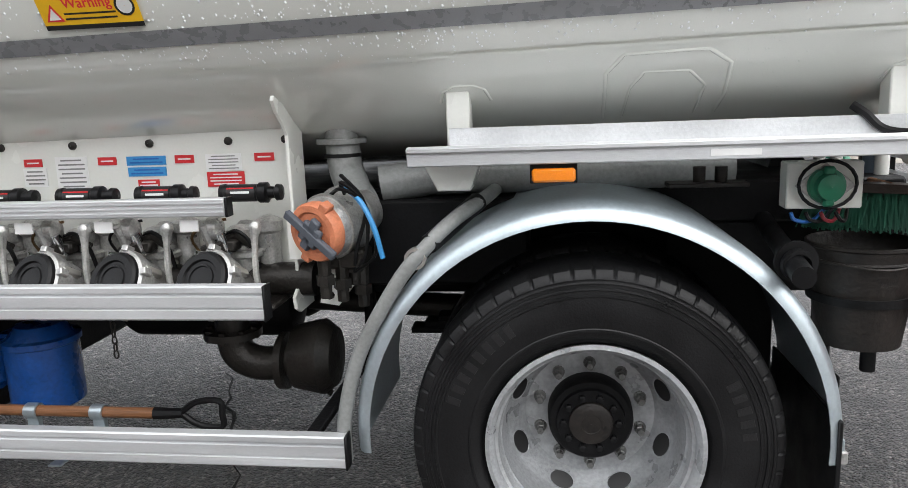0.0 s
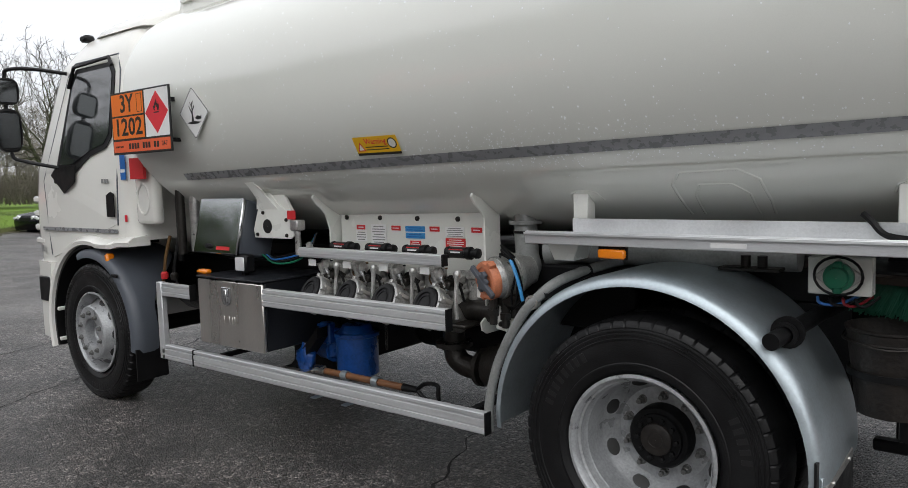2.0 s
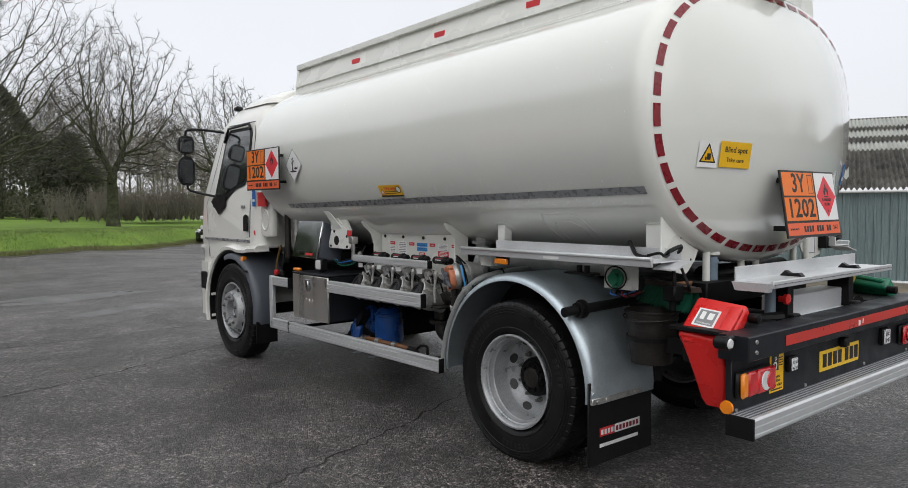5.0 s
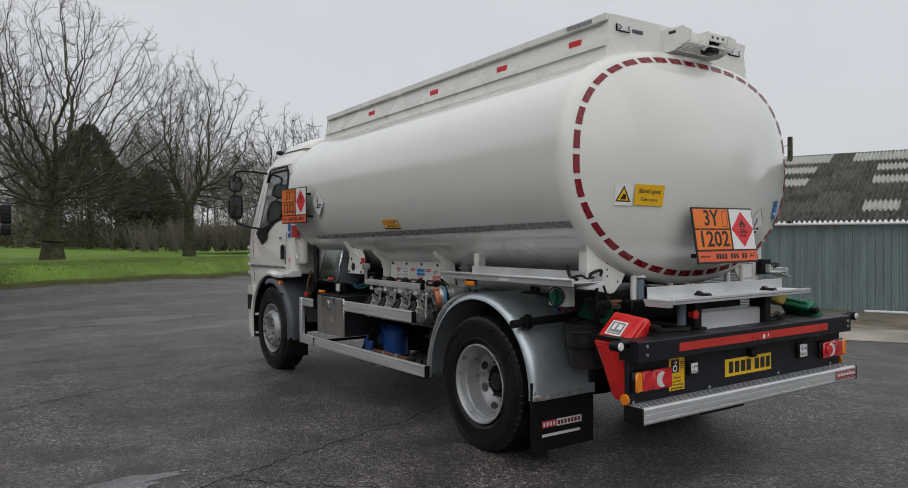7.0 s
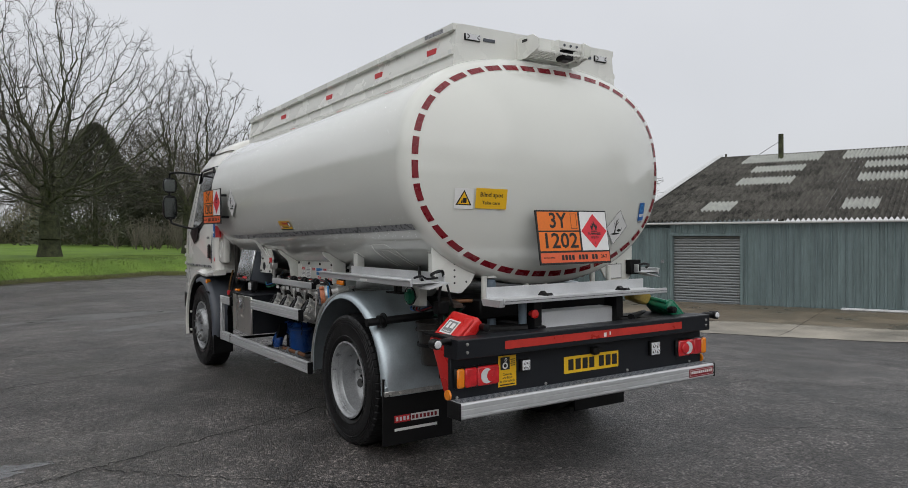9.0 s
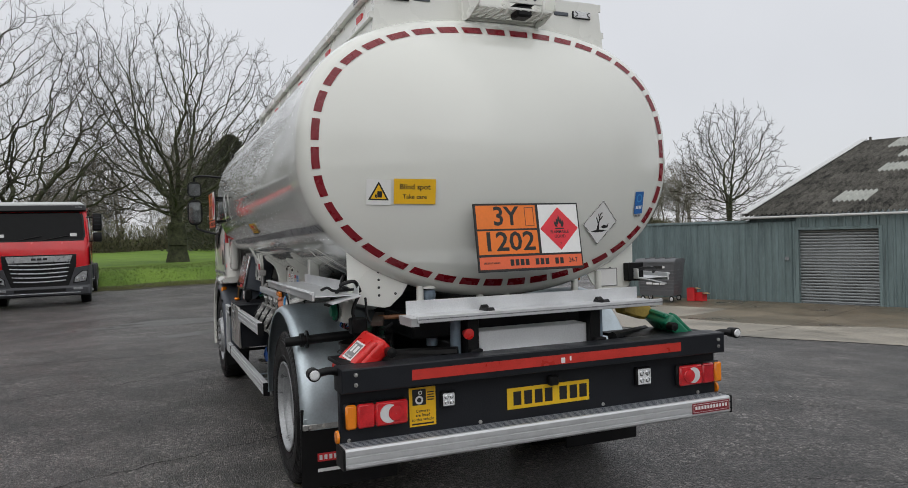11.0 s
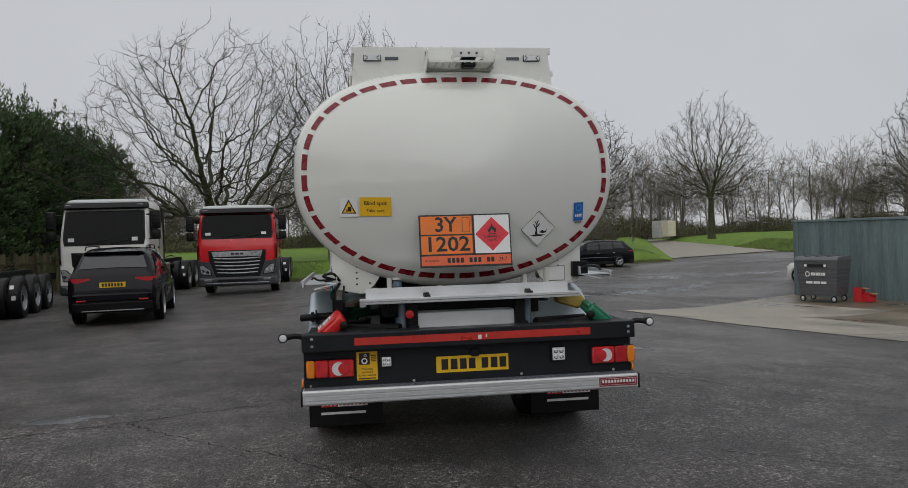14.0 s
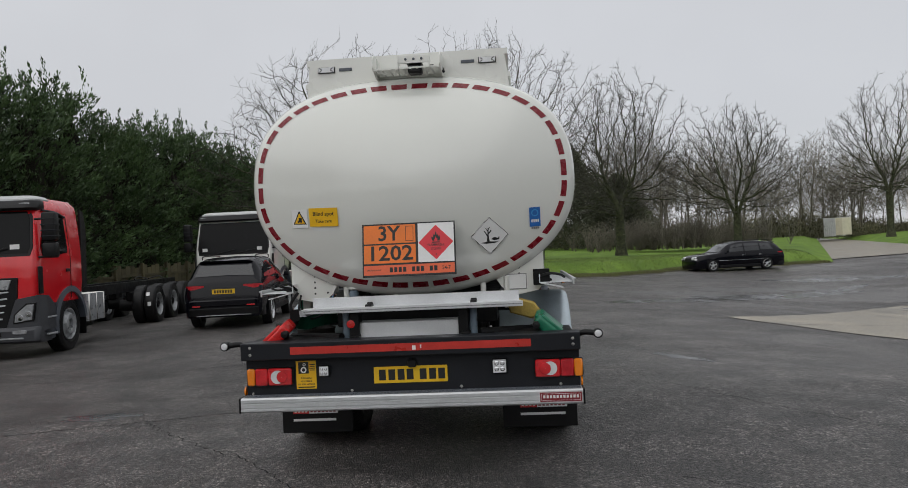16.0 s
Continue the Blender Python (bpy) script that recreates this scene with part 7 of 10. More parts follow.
# red cabinet leaning in the near corner, green one in the far corner
def leaning_box(s, mat, label, mark):
    t = new("fire_cabinet" if s < 0 else "spill_kit_box")
    t.parent = truck
    tagged(t, label)
    lidm = Matrix.Translation((1.275, s * 1.01, 0.99)) @ Matrix.Rotation(radians(s * -42 if s > 0 else 42), 4, "X") @ Matrix.Rotation(radians(8), 4, "Y")
    l = bmesh.new()
    box(l, -0.135, 0.135, -0.135, 0.135, -0.04, 0.045, 0.022, lidm, 3)
    box(l, -0.10, 0.10, -0.15, -0.12, 0.0, 0.03, 0.008, lidm)
    box(l, 0.06, 0.125, -0.12, 0.10, 0.03, 0.062, 0.012, lidm, 2)
    ld2 = part("lid", l, mat, t, "", 40)
    b = bmesh.new()
    y0, y1 = sorted((s * 1.13, s * 0.90))
    rings4 = []
    for z, xa, xb, grow in ((0.60, 1.285, 1.40, -0.02), (0.63, 1.265, 1.405, -0.01), (0.80, 1.205, 1.405, 0.0), (0.93, 1.15, 1.405, 0.01)):
        rings4.append(rounded_ring(xa, xb, 0.115 + grow, z, 0.025))
    rings4 = [[(x, y + s * 1.015, z) for x, y, z in r] for r in rings4]
    ring_loft(b, rings4)
    part("casing", b, mat, t, "", 40)
    kn2 = bmesh.new()
    revolve(kn2, [(-0.03, 0.02), (-0.02, 0.026), (0.03, 0.026), (0.035, 0.001)], "x", 12, (1.43, s * 0.90, 1.03))
    part("catch", kn2, PLASTIC, t)
    if mark:
        quad_sign("label_plate", LABWHITE, t, lidm @ Matrix.Translation((-0.03, 0.0, 0.045)), 0.115, 0.115, 0.002)
        quad_sign("label_field", GREYINK, t, lidm @ Matrix.Translation((-0.03, 0.0, 0.0475)), 0.095, 0.095, 0.0006)
        quad_sign("pictogram", LABWHITE, t, lidm @ Matrix.Translation((-0.052, 0.012, 0.0482)), 0.022, 0.05, 0.0005)
        quad_sign("pictogram", LABWHITE, t, lidm @ Matrix.Translation((-0.01, 0.012, 0.0482)), 0.03, 0.042, 0.0005)
        lettering("label_text", "Fire Extinguisher", 0.013, LABWHITE, t, lidm @ Matrix.Translation((-0.03, -0.036, 0.0485)), deep=0.0002, squeeze=0.85)


leaning_box(-1, RED, "bright red fire extinguisher cabinet", True)
leaning_box(1, GREEN, "dark green spill kit box", False)
yb = bmesh.new()
prism(yb, [(0.72, 1.10), (0.88, 1.05), (0.95, 1.10), (0.90, 1.17), (0.80, 1.20), (0.70, 1.18)], 1.1, 1.2, "x", 0.012)
part("yellow_tag_bag", yb, DULLYELLOW, truck, "dull yellow folded cloth bag")


# ---- signs on the tank ----
def dish_frame(y, z, lift=0.004):
    """A pose on the rear dish, its z axis outwards."""
    e = 0.02
    nx = Vector((1, -(dish_x(y + e, z) - dish_x(y - e, z)) / (2 * e), -(dish_x(y, z + e) - dish_x(y, z - e)) / (2 * e))).normalized()
    right = Vector((0, 1, 0))
    up = nx.cross(right).normalized()
    right = up.cross(nx).normalized()
    m = Matrix((right, up, nx)).transposed().to_4x4()
    m.translation = Vector((dish_x(y, z), y, z)) + nx * lift
    return m


def shape(name, pts, mat, parent, m, deep=0.0012):
    bm = bmesh.new()
    prism(bm, pts, 0, deep, "z")
    return part(name, bm, mat, parent, "", 0, m)


def lift_by(d):
    return Matrix.Translation((0, 0, d))


def flame(parent, m, k, mat, hollow):
    quad_sign("flame_pictogram", mat, parent, m @ Matrix.Translation((0, -0.50 * k, 0)), 0.9 * k, 0.11 * k, 0.0006)
    shape("flame_pictogram", [(x * k, y * k) for x, y in ((-0.36, -0.34), (-0.50, -0.05), (-0.46, 0.20), (-0.38, 0.05), (-0.30, 0.10), (-0.24, 0.42), (-0.12, 0.28), (-0.02, 0.72), (0.10, 0.46),
                                                          (0.14, 0.22), (0.24, 0.44), (0.32, 0.12), (0.42, 0.26), (0.50, -0.02), (0.40, -0.34))], mat, parent, m, 0.0006)
    shape("flame_core", [(x * k, y * k) for x, y in ((-0.16, -0.34), (-0.24, -0.12), (-0.12, -0.16), (-0.02, 0.16), (0.08, -0.10), (0.18, -0.06), (0.16, -0.34))], hollow, parent, m @ Matrix.Translation((0, 0, 0.0007)), 0.0005)


def env_diamond(parent, m, h):
    d = shape("environment_sign", [(0, h), (h, 0), (0, -h), (-h, 0)], LABWHITE, parent, m, 0.0016)
    n = 17
    for q in range(4):
        a, b = [(0, 1), (1, 0), (0, -1), (-1, 0)][q], [(1, 0), (0, -1), (-1, 0), (0, 1)][q]
        for k in range(n):
            f = (k + 0.5) / n
            c = ((a[0] + (b[0] - a[0]) * f) * h * 0.965, (a[1] + (b[1] - a[1]) * f) * h * 0.965)
            quad_sign("border_tick", INK, d, lift_by(0.0018) @ Matrix.Translation((*c, 0)) @ Matrix.Rotation(radians(45 + 90 * (q + 1)), 4, "Z"), h * 0.045, h * 0.045, 0.0004)
    k = h
    for pts in (((-0.18, -0.30), (-0.02, -0.30), (-0.06, 0.0), (-0.05, 0.42), (-0.09, 0.42), (-0.12, 0.05)), ((-0.12, 0.05), (-0.26, 0.28), (-0.30, 0.26), (-0.14, -0.04)),
                ((-0.05, 0.08), (0.10, 0.26), (0.06, 0.30), (-0.07, 0.14)), ((-0.10, 0.28), (-0.20, 0.44), (-0.22, 0.42), (-0.11, 0.22)), ((-0.06, 0.30), (0.04, 0.46), (0.01, 0.47), (-0.08, 0.34)),
                ((-0.50, -0.36), (-0.1, -0.30), (0.45, -0.36), (0.2, -0.42), (-0.2, -0.42)), ((0.05, -0.20), (0.22, -0.10), (0.42, -0.16), (0.50, -0.04), (0.48, -0.24), (0.25, -0.27))):
        shape("environment_pictogram", [(x * k, y * k) for x, y in pts], INK, d, lift_by(0.0018), 0.0005)
    return d


def hazard_placard(parent, m, w, h, caption):
    """Black-framed hazard board: number fields, flammable diamond and a foot bar."""
    p = part("hazard_placard", B(-w / 2, w / 2, -h / 2, h / 2, 0, 0.012, 0.002), INK, parent, "orange and red hazard placard in a black frame", 0, m)
    wl = w * 0.575
    x0 = -w / 2 + 0.012
    hb = h * 0.20
    hh = (h - hb - 0.043) / 2
    for k, tx in ((0, "3Y"), (1, "1202")):
        yc = h / 2 - 0.012 - hh / 2 - k * (hh + 0.011)
        quad_sign("number_field", ORANGE, p, Matrix.Translation((x0 + wl / 2 - 0.006, yc, 0.012)), wl - 0.012, hh, 0.0012)
        lettering("hazard_number", tx, hh * 1.13, INK, p, Matrix.Translation((x0 + wl / 2 - (0.004 if k else 0.012), yc, 0.0136)), squeeze=1.12 if k else 0.98, bold=0.018)
        if not k:
            fr = bmesh.new()
            for a in ((0, 0.058, 0, 0.003), (0, 0.058, 0.107, 0.110), (0, 0.003, 0, 0.11), (0.055, 0.058, 0, 0.11)):
                box(fr, *a, 0, 0.0008)
            part("empty_slot_frame", fr, INK, p, "", 0, Matrix.Translation((x0 + wl - 0.085, yc - 0.055, 0.0136)))
    wr = w - wl - 0.028
    hr = h - hb - 0.028
    cx, cy = w / 2 - 0.010 - wr / 2, h / 2 - 0.010 - hr / 2
    quad_sign("white_field", LABWHITE, p, Matrix.Translation((cx, cy, 0.012)), wr, hr, 0.0012)
    d = min(wr, hr) / 2 * 0.97
    shape("flammable_diamond", [(0, d), (d, 0), (0, -d), (-d, 0)], PLACRED, p, Matrix.Translation((cx, cy, 0.0134)), 0.0006)
    flame(p, Matrix.Translation((cx, cy + d * 0.25, 0.0142)), d * 0.52, INK, PLACRED)
    if caption:
        lettering("diamond_text", "FLAMMABLE", d * 0.20, INK, p, Matrix.Translation((cx, cy - d * 0.16, 0.0144)), squeeze=0.9)
        lettering("diamond_text", "LIQUID", d * 0.20, INK, p, Matrix.Translation((cx, cy - d * 0.37, 0.0144)), squeeze=0.9)
        lettering("diamond_text", "3", d * 0.17, INK, p, Matrix.Translation((cx, cy - d * 0.70, 0.0144)))
    yb2 = -h / 2 + 0.010 + hb / 2
    quad_sign("contact_bar", CORAL, p, Matrix.Translation((0.0, yb2, 0.012)), w - 0.02, hb - 0.008, 0.0012)
    lettering("contact_text", "SPECIALIST ADVICE", hb * 0.19, INK, p, Matrix.Translation((-w / 2 + 0.085, yb2, 0.0136)), squeeze=0.8)
    for k in range(11):
        if k in (4, 8):
            continue
        quad_sign("contact_mark", INK, p, Matrix.Translation((-w * 0.19 + k * w * 0.0475, yb2, 0.0136)), w * 0.034, hb * 0.46, 0.0004)
    lettering("contact_text", "24-7", hb * 0.5, INK, p, Matrix.Translation((w / 2 - 0.07, yb2, 0.0136)), squeeze=0.85)
    return p


pm2 = Matrix.Translation((1.288, 0.006, 1.60)) @ Matrix.Rotation(radians(-9), 4, "Y") @ REAR
hazard_placard(truck, pm2, 0.685, 0.392, True)
for y in (-0.22, 0.22):
    for z in (1.46, 1.74):
        part("placard_bracket", B(1.19, 1.268 - (z - 1.6) * 0.16, y - 0.015, y + 0.015, z - 0.015, z + 0.015), PLASTIC, truck)
bs2 = dish_frame(-0.646, 1.872)
sg1 = quad_sign("blind_spot_sign", YELLOW, tank, bs2, 0.235, 0.14, 0.0015)
lettering("sign_text", "Blind spot", 0.043, INK, sg1, Matrix.Translation((0, 0.025, 0.0018)))
lettering("sign_text", "Take care", 0.034, INK, sg1, Matrix.Translation((0, -0.03, 0.0018)))
bs3 = dish_frame(-0.842, 1.872)
sg2 = quad_sign("warning_triangle_sign", LABWHITE, tank, bs3, 0.135, 0.14, 0.0012)
shape("warning_triangle", [(-0.058, -0.045), (0.058, -0.045), (0.0, 0.060)], INK, sg2, lift_by(0.0014), 0.0006)
shape("warning_triangle", [(-0.043, -0.037), (0.043, -0.037), (0.0, 0.043)], YELLOW, sg2, lift_by(0.0022), 0.0006)
quad_sign("vehicle_pictogram", INK, sg2, Matrix.Translation((0.006, -0.012, 0.003)), 0.026, 0.034, 0.0005)
quad_sign("vehicle_pictogram", INK, sg2, Matrix.Translation((-0.014, -0.022, 0.003)), 0.01, 0.018, 0.0005)
env_diamond(tank, dish_frame(0.594, 1.676, 0.006), 0.145)
fs = quad_sign("blue_sticker", BLUELAB, tank, dish_frame(0.935, 1.80), 0.085, 0.145, 0.0015)
rb = bmesh.new()
revolve(rb, [(0, 0.028), (0.0008, 0.028), (0.0008, 0.019), (0, 0.019)], "z", 20, (0, 0.03, 0.0016))
part("sticker_mark", rb, SKYLAB, fs)
for k in range(4):
    quad_sign("sticker_mark", LABWHITE, fs, Matrix.Translation((-0.024 + k * 0.016, -0.03, 0.0016)), 0.011, 0.022, 0.0005)
for k in range(4):
    quad_sign("sticker_mark", GREYINK, tank, dish_frame(0.935, 1.80) @ Matrix.Translation((-0.024 + k * 0.016, -0.085, 0)), 0.012, 0.014, 0.0005)


def side_frame(x, z, lift=0.004):
    e = 0.02
    zt = z - tilt(x)
    slope = (tank_side_y(zt + e) - tank_side_y(zt - e)) / (2 * e)
    out = Vector((0, -1.0, slope)).normalized()
    right = Vector((1, 0, 0))
    up = out.cross(right).normalized()
    m = Matrix((right, up, out)).transposed().to_4x4()
    m.translation = Vector((x, tank_side_y(z - tilt(x)), z)) + out * lift
    return m


ws2 = quad_sign("warning_sign", YELLOW, tank, side_frame(-1.325, 1.726), 0.285, 0.085, 0.0012)
quad_sign("sign_foot", INK, ws2, Matrix.Translation((0, -0.049, 0)), 0.285, 0.013, 0.0012)
lettering("sign_text", "Warning", 0.040, PLACRED, ws2, Matrix.Translation((0, 0.016, 0.0015)))
for k in range(2):
    quad_sign("print_bar", INK, ws2, Matrix.Translation((0.0, -0.012 - k * 0.014, 0.0013)), 0.15, 0.005, 0.0004)
shape("warning_triangle", [(-0.026, -0.022), (0.026, -0.022), (0, 0.026)], PLACRED, ws2, Matrix.Translation((-0.105, -0.01, 0.0013)), 0.0005)
shape("warning_triangle", [(-0.017, -0.017), (0.017, -0.017), (0, 0.015)], LABWHITE, ws2, Matrix.Translation((-0.105, -0.01, 0.0019)), 0.0005)
rb = bmesh.new()
revolve(rb, [(0, 0.028), (0.0006, 0.028), (0.0006, 0.022), (0, 0.022)], "z", 20, (0.105, 0.003, 0.0014))
part("prohibition_ring", rb, INK, ws2)
rb = bmesh.new()
revolve(rb, [(0, 0.022), (0.0004, 0.001)], "z", 20, (0.105, 0.003, 0.0014))
part("prohibition_field", rb, LABWHITE, ws2)
env_diamond(tank, side_frame(-2.695, 1.972, 0.012), 0.150)
hazard_placard(truck, Matrix.Translation((-3.14, -1.345, 1.95)) @ SIDE, 0.675, 0.385, False)
for x in (-3.36, -2.92):
    for z in (1.83, 2.07):
        part("placard_bracket", B(x - 0.015, x + 0.015, -1.345, -1.20, z - 0.012, z + 0.012), PLASTIC, truck)

# ---- on the top box ----
for s in (-1, 1):
    for x, z in ((-2.42, 2.905), (-1.22, 2.93), (-0.22, 2.955), (0.62, 2.972)):
        part("red_notice", B(x - 0.06, x + 0.06, s * 0.768 - 0.012, s * 0.768 + 0.012, z - 0.02, z + 0.02), REDLABEL, top_box)
    part("reflective_strip", B(0.55, 0.80, s * 0.790 - 0.002, s * 0.790 + 0.002, 3.075, 3.103), GREYTAPE, top_box)
    lb = part("rear_lamp", B(0.93, 0.945, s * 0.63 - 0.068, s * 0.63 + 0.068, 3.008, 3.056, 0.003), PLASTIC, top_box, "white strobe lamp bar")
    part("lens", B(0.945, 0.954, s * 0.63 - 0.062, s * 0.63 + 0.062, 3.012, 3.052, 0.002), LAMPCLEAR, lb)
    for e in (-1, 1):
        for q in (-1, 1):
            part("lens_bar", B(-0.0125, 0.0125, -0.003, 0.003, 0, 0.0015), INK, lb, "", 0, Matrix.Translation((0.9545, s * 0.63 + e * 0.044, 3.032 + q * 0.009)) @ REAR @ Matrix.Rotation(radians(e * q * 35), 4, "Z"))
    part("small_lamp", B(0.93, 0.942, s * 0.48 - 0.052, s * 0.48 + 0.052, 3.018, 3.042, 0.003), GREYPLASTIC, top_box)
gy = bmesh.new()
for y in (-0.22, 0.285):
    prism(gy, [(0.93, 2.915), (0.93, 3.075), (1.12, 3.075), (1.19, 3.03), (1.19, 2.965), (1.04, 2.915)], y - 0.004, y + 0.004, "y")
box(gy, 1.165, 1.177, -0.03, 0.21, 2.985, 3.045, 0.003)
for y in (-0.03, 0.205):
    prism(gy, [(1.10, 2.985), (1.10, 3.045), (1.19, 3.045), (1.19, 2.945), (1.15, 2.915), (1.13, 2.93), (1.15, 2.96), (1.15, 2.985)], y - 0.004, y + 0.004, "y")
box(gy, 0.93, 0.945, -0.22, 0.285, 2.93, 2.96, 0.002)
step = part("top_step", gy, PLATEWHITE, top_box, "white perforated step and camera bracket", 20)
for k in range(9):
    part("step_slat", B(0.945 + k * 0.026, 0.957 + k * 0.026, -0.215, 0.28, 2.950, 2.962), PLATEWHITE, step)
for k in range(10):
    part("step_bar", B(0.94, 1.165, -0.21 + k * 0.053, -0.198 + k * 0.053, 2.946, 2.951), PLATEWHITE, step)
part("slot", B(1.0, 1.06, -0.2265, -0.2245, 3.035, 3.055), INK, step)
for y in (0.03, 0.09, 0.15):
    rb = bmesh.new()
    revolve(rb, [(0, 0.010), (0.006, 0.009), (0.007, 0.001)], "x", 10, (1.177, y, 3.015))
    part("bolt", rb, GREYPLASTIC, step)
cb = bmesh.new()
box(cb, 1.06, 1.16, 0.04, 0.145, 2.915, 2.985, 0.012)
box(cb, 1.04, 1.17, 0.035, 0.15, 2.983, 2.993, 0.003)
tube(cb, curve_pts([(1.08, 0.15, 2.96), (1.05, 0.22, 2.99), (1.02, 0.30, 2.94), (0.95, 0.28, 3.0)], 4), 0.008, 6)
part("reversing_camera", cb, PLASTIC, top_box, "black reversing camera")


# ---- the shed ----
SHED_Z0, EAVE, EAVE_L = -0.80, 1.92, 1.80
shed = thing("shed", "blue-green ribbed metal shed with a lichened corrugated roof", "building")
M_WALL = Matrix.Translation(WALL_AT) @ Matrix.Rotation(WALL_TURN, 4, "Z")


def wall_panels(u0, u1, z0, z1, pitch=0.205):
    u = u0
    while u < u1 - 0.02:
        w = min(pitch, u1 - u)
        bm = bmesh.new()
        prism(bm, [(u, 0.0), (u, 0.10), (u + w, 0.10), (u + w, 0.0), (u + w - 0.03, 0.0), (u + w - 0.05, -0.042), (u + w - 0.09, -0.042), (u + w - 0.11, 0.0)], z0, z1, "z")
        part("cladding_sheet", bm, CLAD, shed, "", 20, M_WALL)
        u += pitch


wall_panels(-5.85, -0.02, SHED_Z0, 1.74)
wall_panels(2.30, 22.0, SHED_Z0, EAVE - 0.02)
wall_panels(-0.02, 2.30, 1.50, EAVE - 0.02)
core = bmesh.new()
box(core, -5.83, -1.5, 0.10, 12.0, SHED_Z0, 1.72)
box(core, -1.5, 22.0, 0.12, 12.0, SHED_Z0 + 2.3, EAVE - 0.03)
box(core, -1.5, -0.02, 0.12, 12.0, SHED_Z0, EAVE - 0.03)
box(core, 2.3, 22.0, 0.12, 12.0, SHED_Z0, EAVE - 0.03)
box(core, -0.02, 2.3, 0.5, 12.0, SHED_Z0, SHED_Z0 + 2.3)
part("inner_wall", core, CLAD, shed, "", 20, M_WALL)
part("parapet_cap", B(-5.9, -1.5, -0.06, 9.0, 1.74, 1.82, 0.01), CLAD, shed, "", 20, M_WALL)
part("side_cladding", B(-5.88, -5.85, -0.02, 12.0, SHED_Z0, 1.74, 0.004), CLAD, shed, "", 20, M_WALL)
# shutter door
for k in range(25):
    z = SHED_Z0 + 0.05 + k * 0.089
    bm = bmesh.new()
    prism(bm, [(0.16, z), (0.125, z + 0.012), (0.115, z + 0.045), (0.125, z + 0.078), (0.16, z + 0.087)], 0.04, 2.24, "x")
    part("shutter_slat", bm, SHUTTER, shed, "", 30, M_WALL)
for a, b in ((-0.06, 0.04), (2.24, 2.34)):
    part("door_jamb", B(a, b, -0.035, 0.2, SHED_Z0, 1.50, 0.006), CLAD, shed, "", 20, M_WALL)
part("door_lintel", B(-0.06, 2.34, -0.04, 0.2, 1.47, 1.56, 0.006), CLAD, shed, "", 20, M_WALL)
part("shutter_foot", B(0.04, 2.24, 0.10, 0.15, SHED_Z0, SHED_Z0 + 0.06, 0.004), SHUTTER, shed, "", 20, M_WALL)
part("switch_box", B(-0.34, -0.24, -0.09, -0.028, 0.55, 0.66, 0.008), GREYTAPE, shed, "", 20, M_WALL)
gut = bmesh.new()
tube(gut, [(-1.62, -0.27, EAVE - 0.03), (22.0, -0.27, EAVE - 0.03)], 0.036, 10)
part("gutter", gut, TRIMWHITE, shed, "white gutter", 40, M_WALL)
# corrugated roof in sheets
RISE, RUN = 3.15, 12.5
RP = 0.146


def roof_sheet(u0, waves, v0, v1, mat, lift=0.0):
    bm = bmesh.new()
    n = waves * 6
    top, bot = [], []
    for i in range(n + 1):
        u = u0 + RP * i / 6
        h = 0.046 * math.cos(2 * math.pi * i / 6) + lift
        for v, row in ((v0, top), (v1, bot)):
            row.append(bm.verts.new((u, -0.20 + RUN * v, EAVE + 0.05 + RISE * v + h)))
    for i in range(n):
        bm.faces.new((top[i], top[i + 1], bot[i + 1], bot[i]))
    part("roof_sheet", bm, mat, shed, "", 60, M_WALL)


rows_v = [0.0, 0.110, 0.220, 0.335, 0.450, 0.560, 0.650, 0.755, 0.825, 0.985]
# pale sheets: row, first wave and number of waves
pale = ((1, 15, 7), (4, 16, 14), (6, 16, 14), (8, 10, 22), (1, 45, 7), (4, 45, 22), (6, 45, 22), (8, 38, 30))
for r in range(9):
    c = 0
    while c < 160:
        hit = [w for q, a, w in pale if q == r and a == c]
        step_w = hit[0] if hit else min([7 - c % 7] + [a - c for q, a, w in pale if q == r and a > c])
        left = step_w
        while left > 0:
            w = min(7, left)
            roof_sheet(-1.55 + c * RP, w, rows_v[r], rows_v[r + 1] + 0.010, ROOFCLEAR if hit else ROOFGREY, 0.012 * r + (0.003 if (c // 7) % 2 else 0.0))
            c += w
            left -= w
vb = bmesh.new()
prism(vb, [(-0.24, EAVE + 0.0), (-0.24, EAVE + 0.12), (RUN - 0.2, EAVE + RISE + 0.24), (RUN - 0.2, EAVE + RISE + 0.04)], -1.66, -1.60, "x")
prism(vb, [(-0.24, EAVE + 0.10), (-0.24, EAVE + 0.13), (RUN - 0.2, EAVE + RISE + 0.25), (RUN - 0.2, EAVE + RISE + 0.22)], -1.66, -1.44, "x")
part("barge_board", vb, TRIMWHITE, shed, "white barge board", 20, M_WALL)
gb = bmesh.new()
prism(gb, [(0.12, EAVE - 0.1), (RUN - 0.2, EAVE + RISE), (2 * RUN, EAVE - 0.1)], -1.54, -1.48, "x")
prism(gb, [(0.12, EAVE - 0.1), (RUN - 0.2, EAVE + RISE), (2 * RUN, EAVE - 0.1)], 21.8, 21.86, "x")
part("gable", gb, CLAD, shed, "", 20, M_WALL)
rg = bmesh.new()
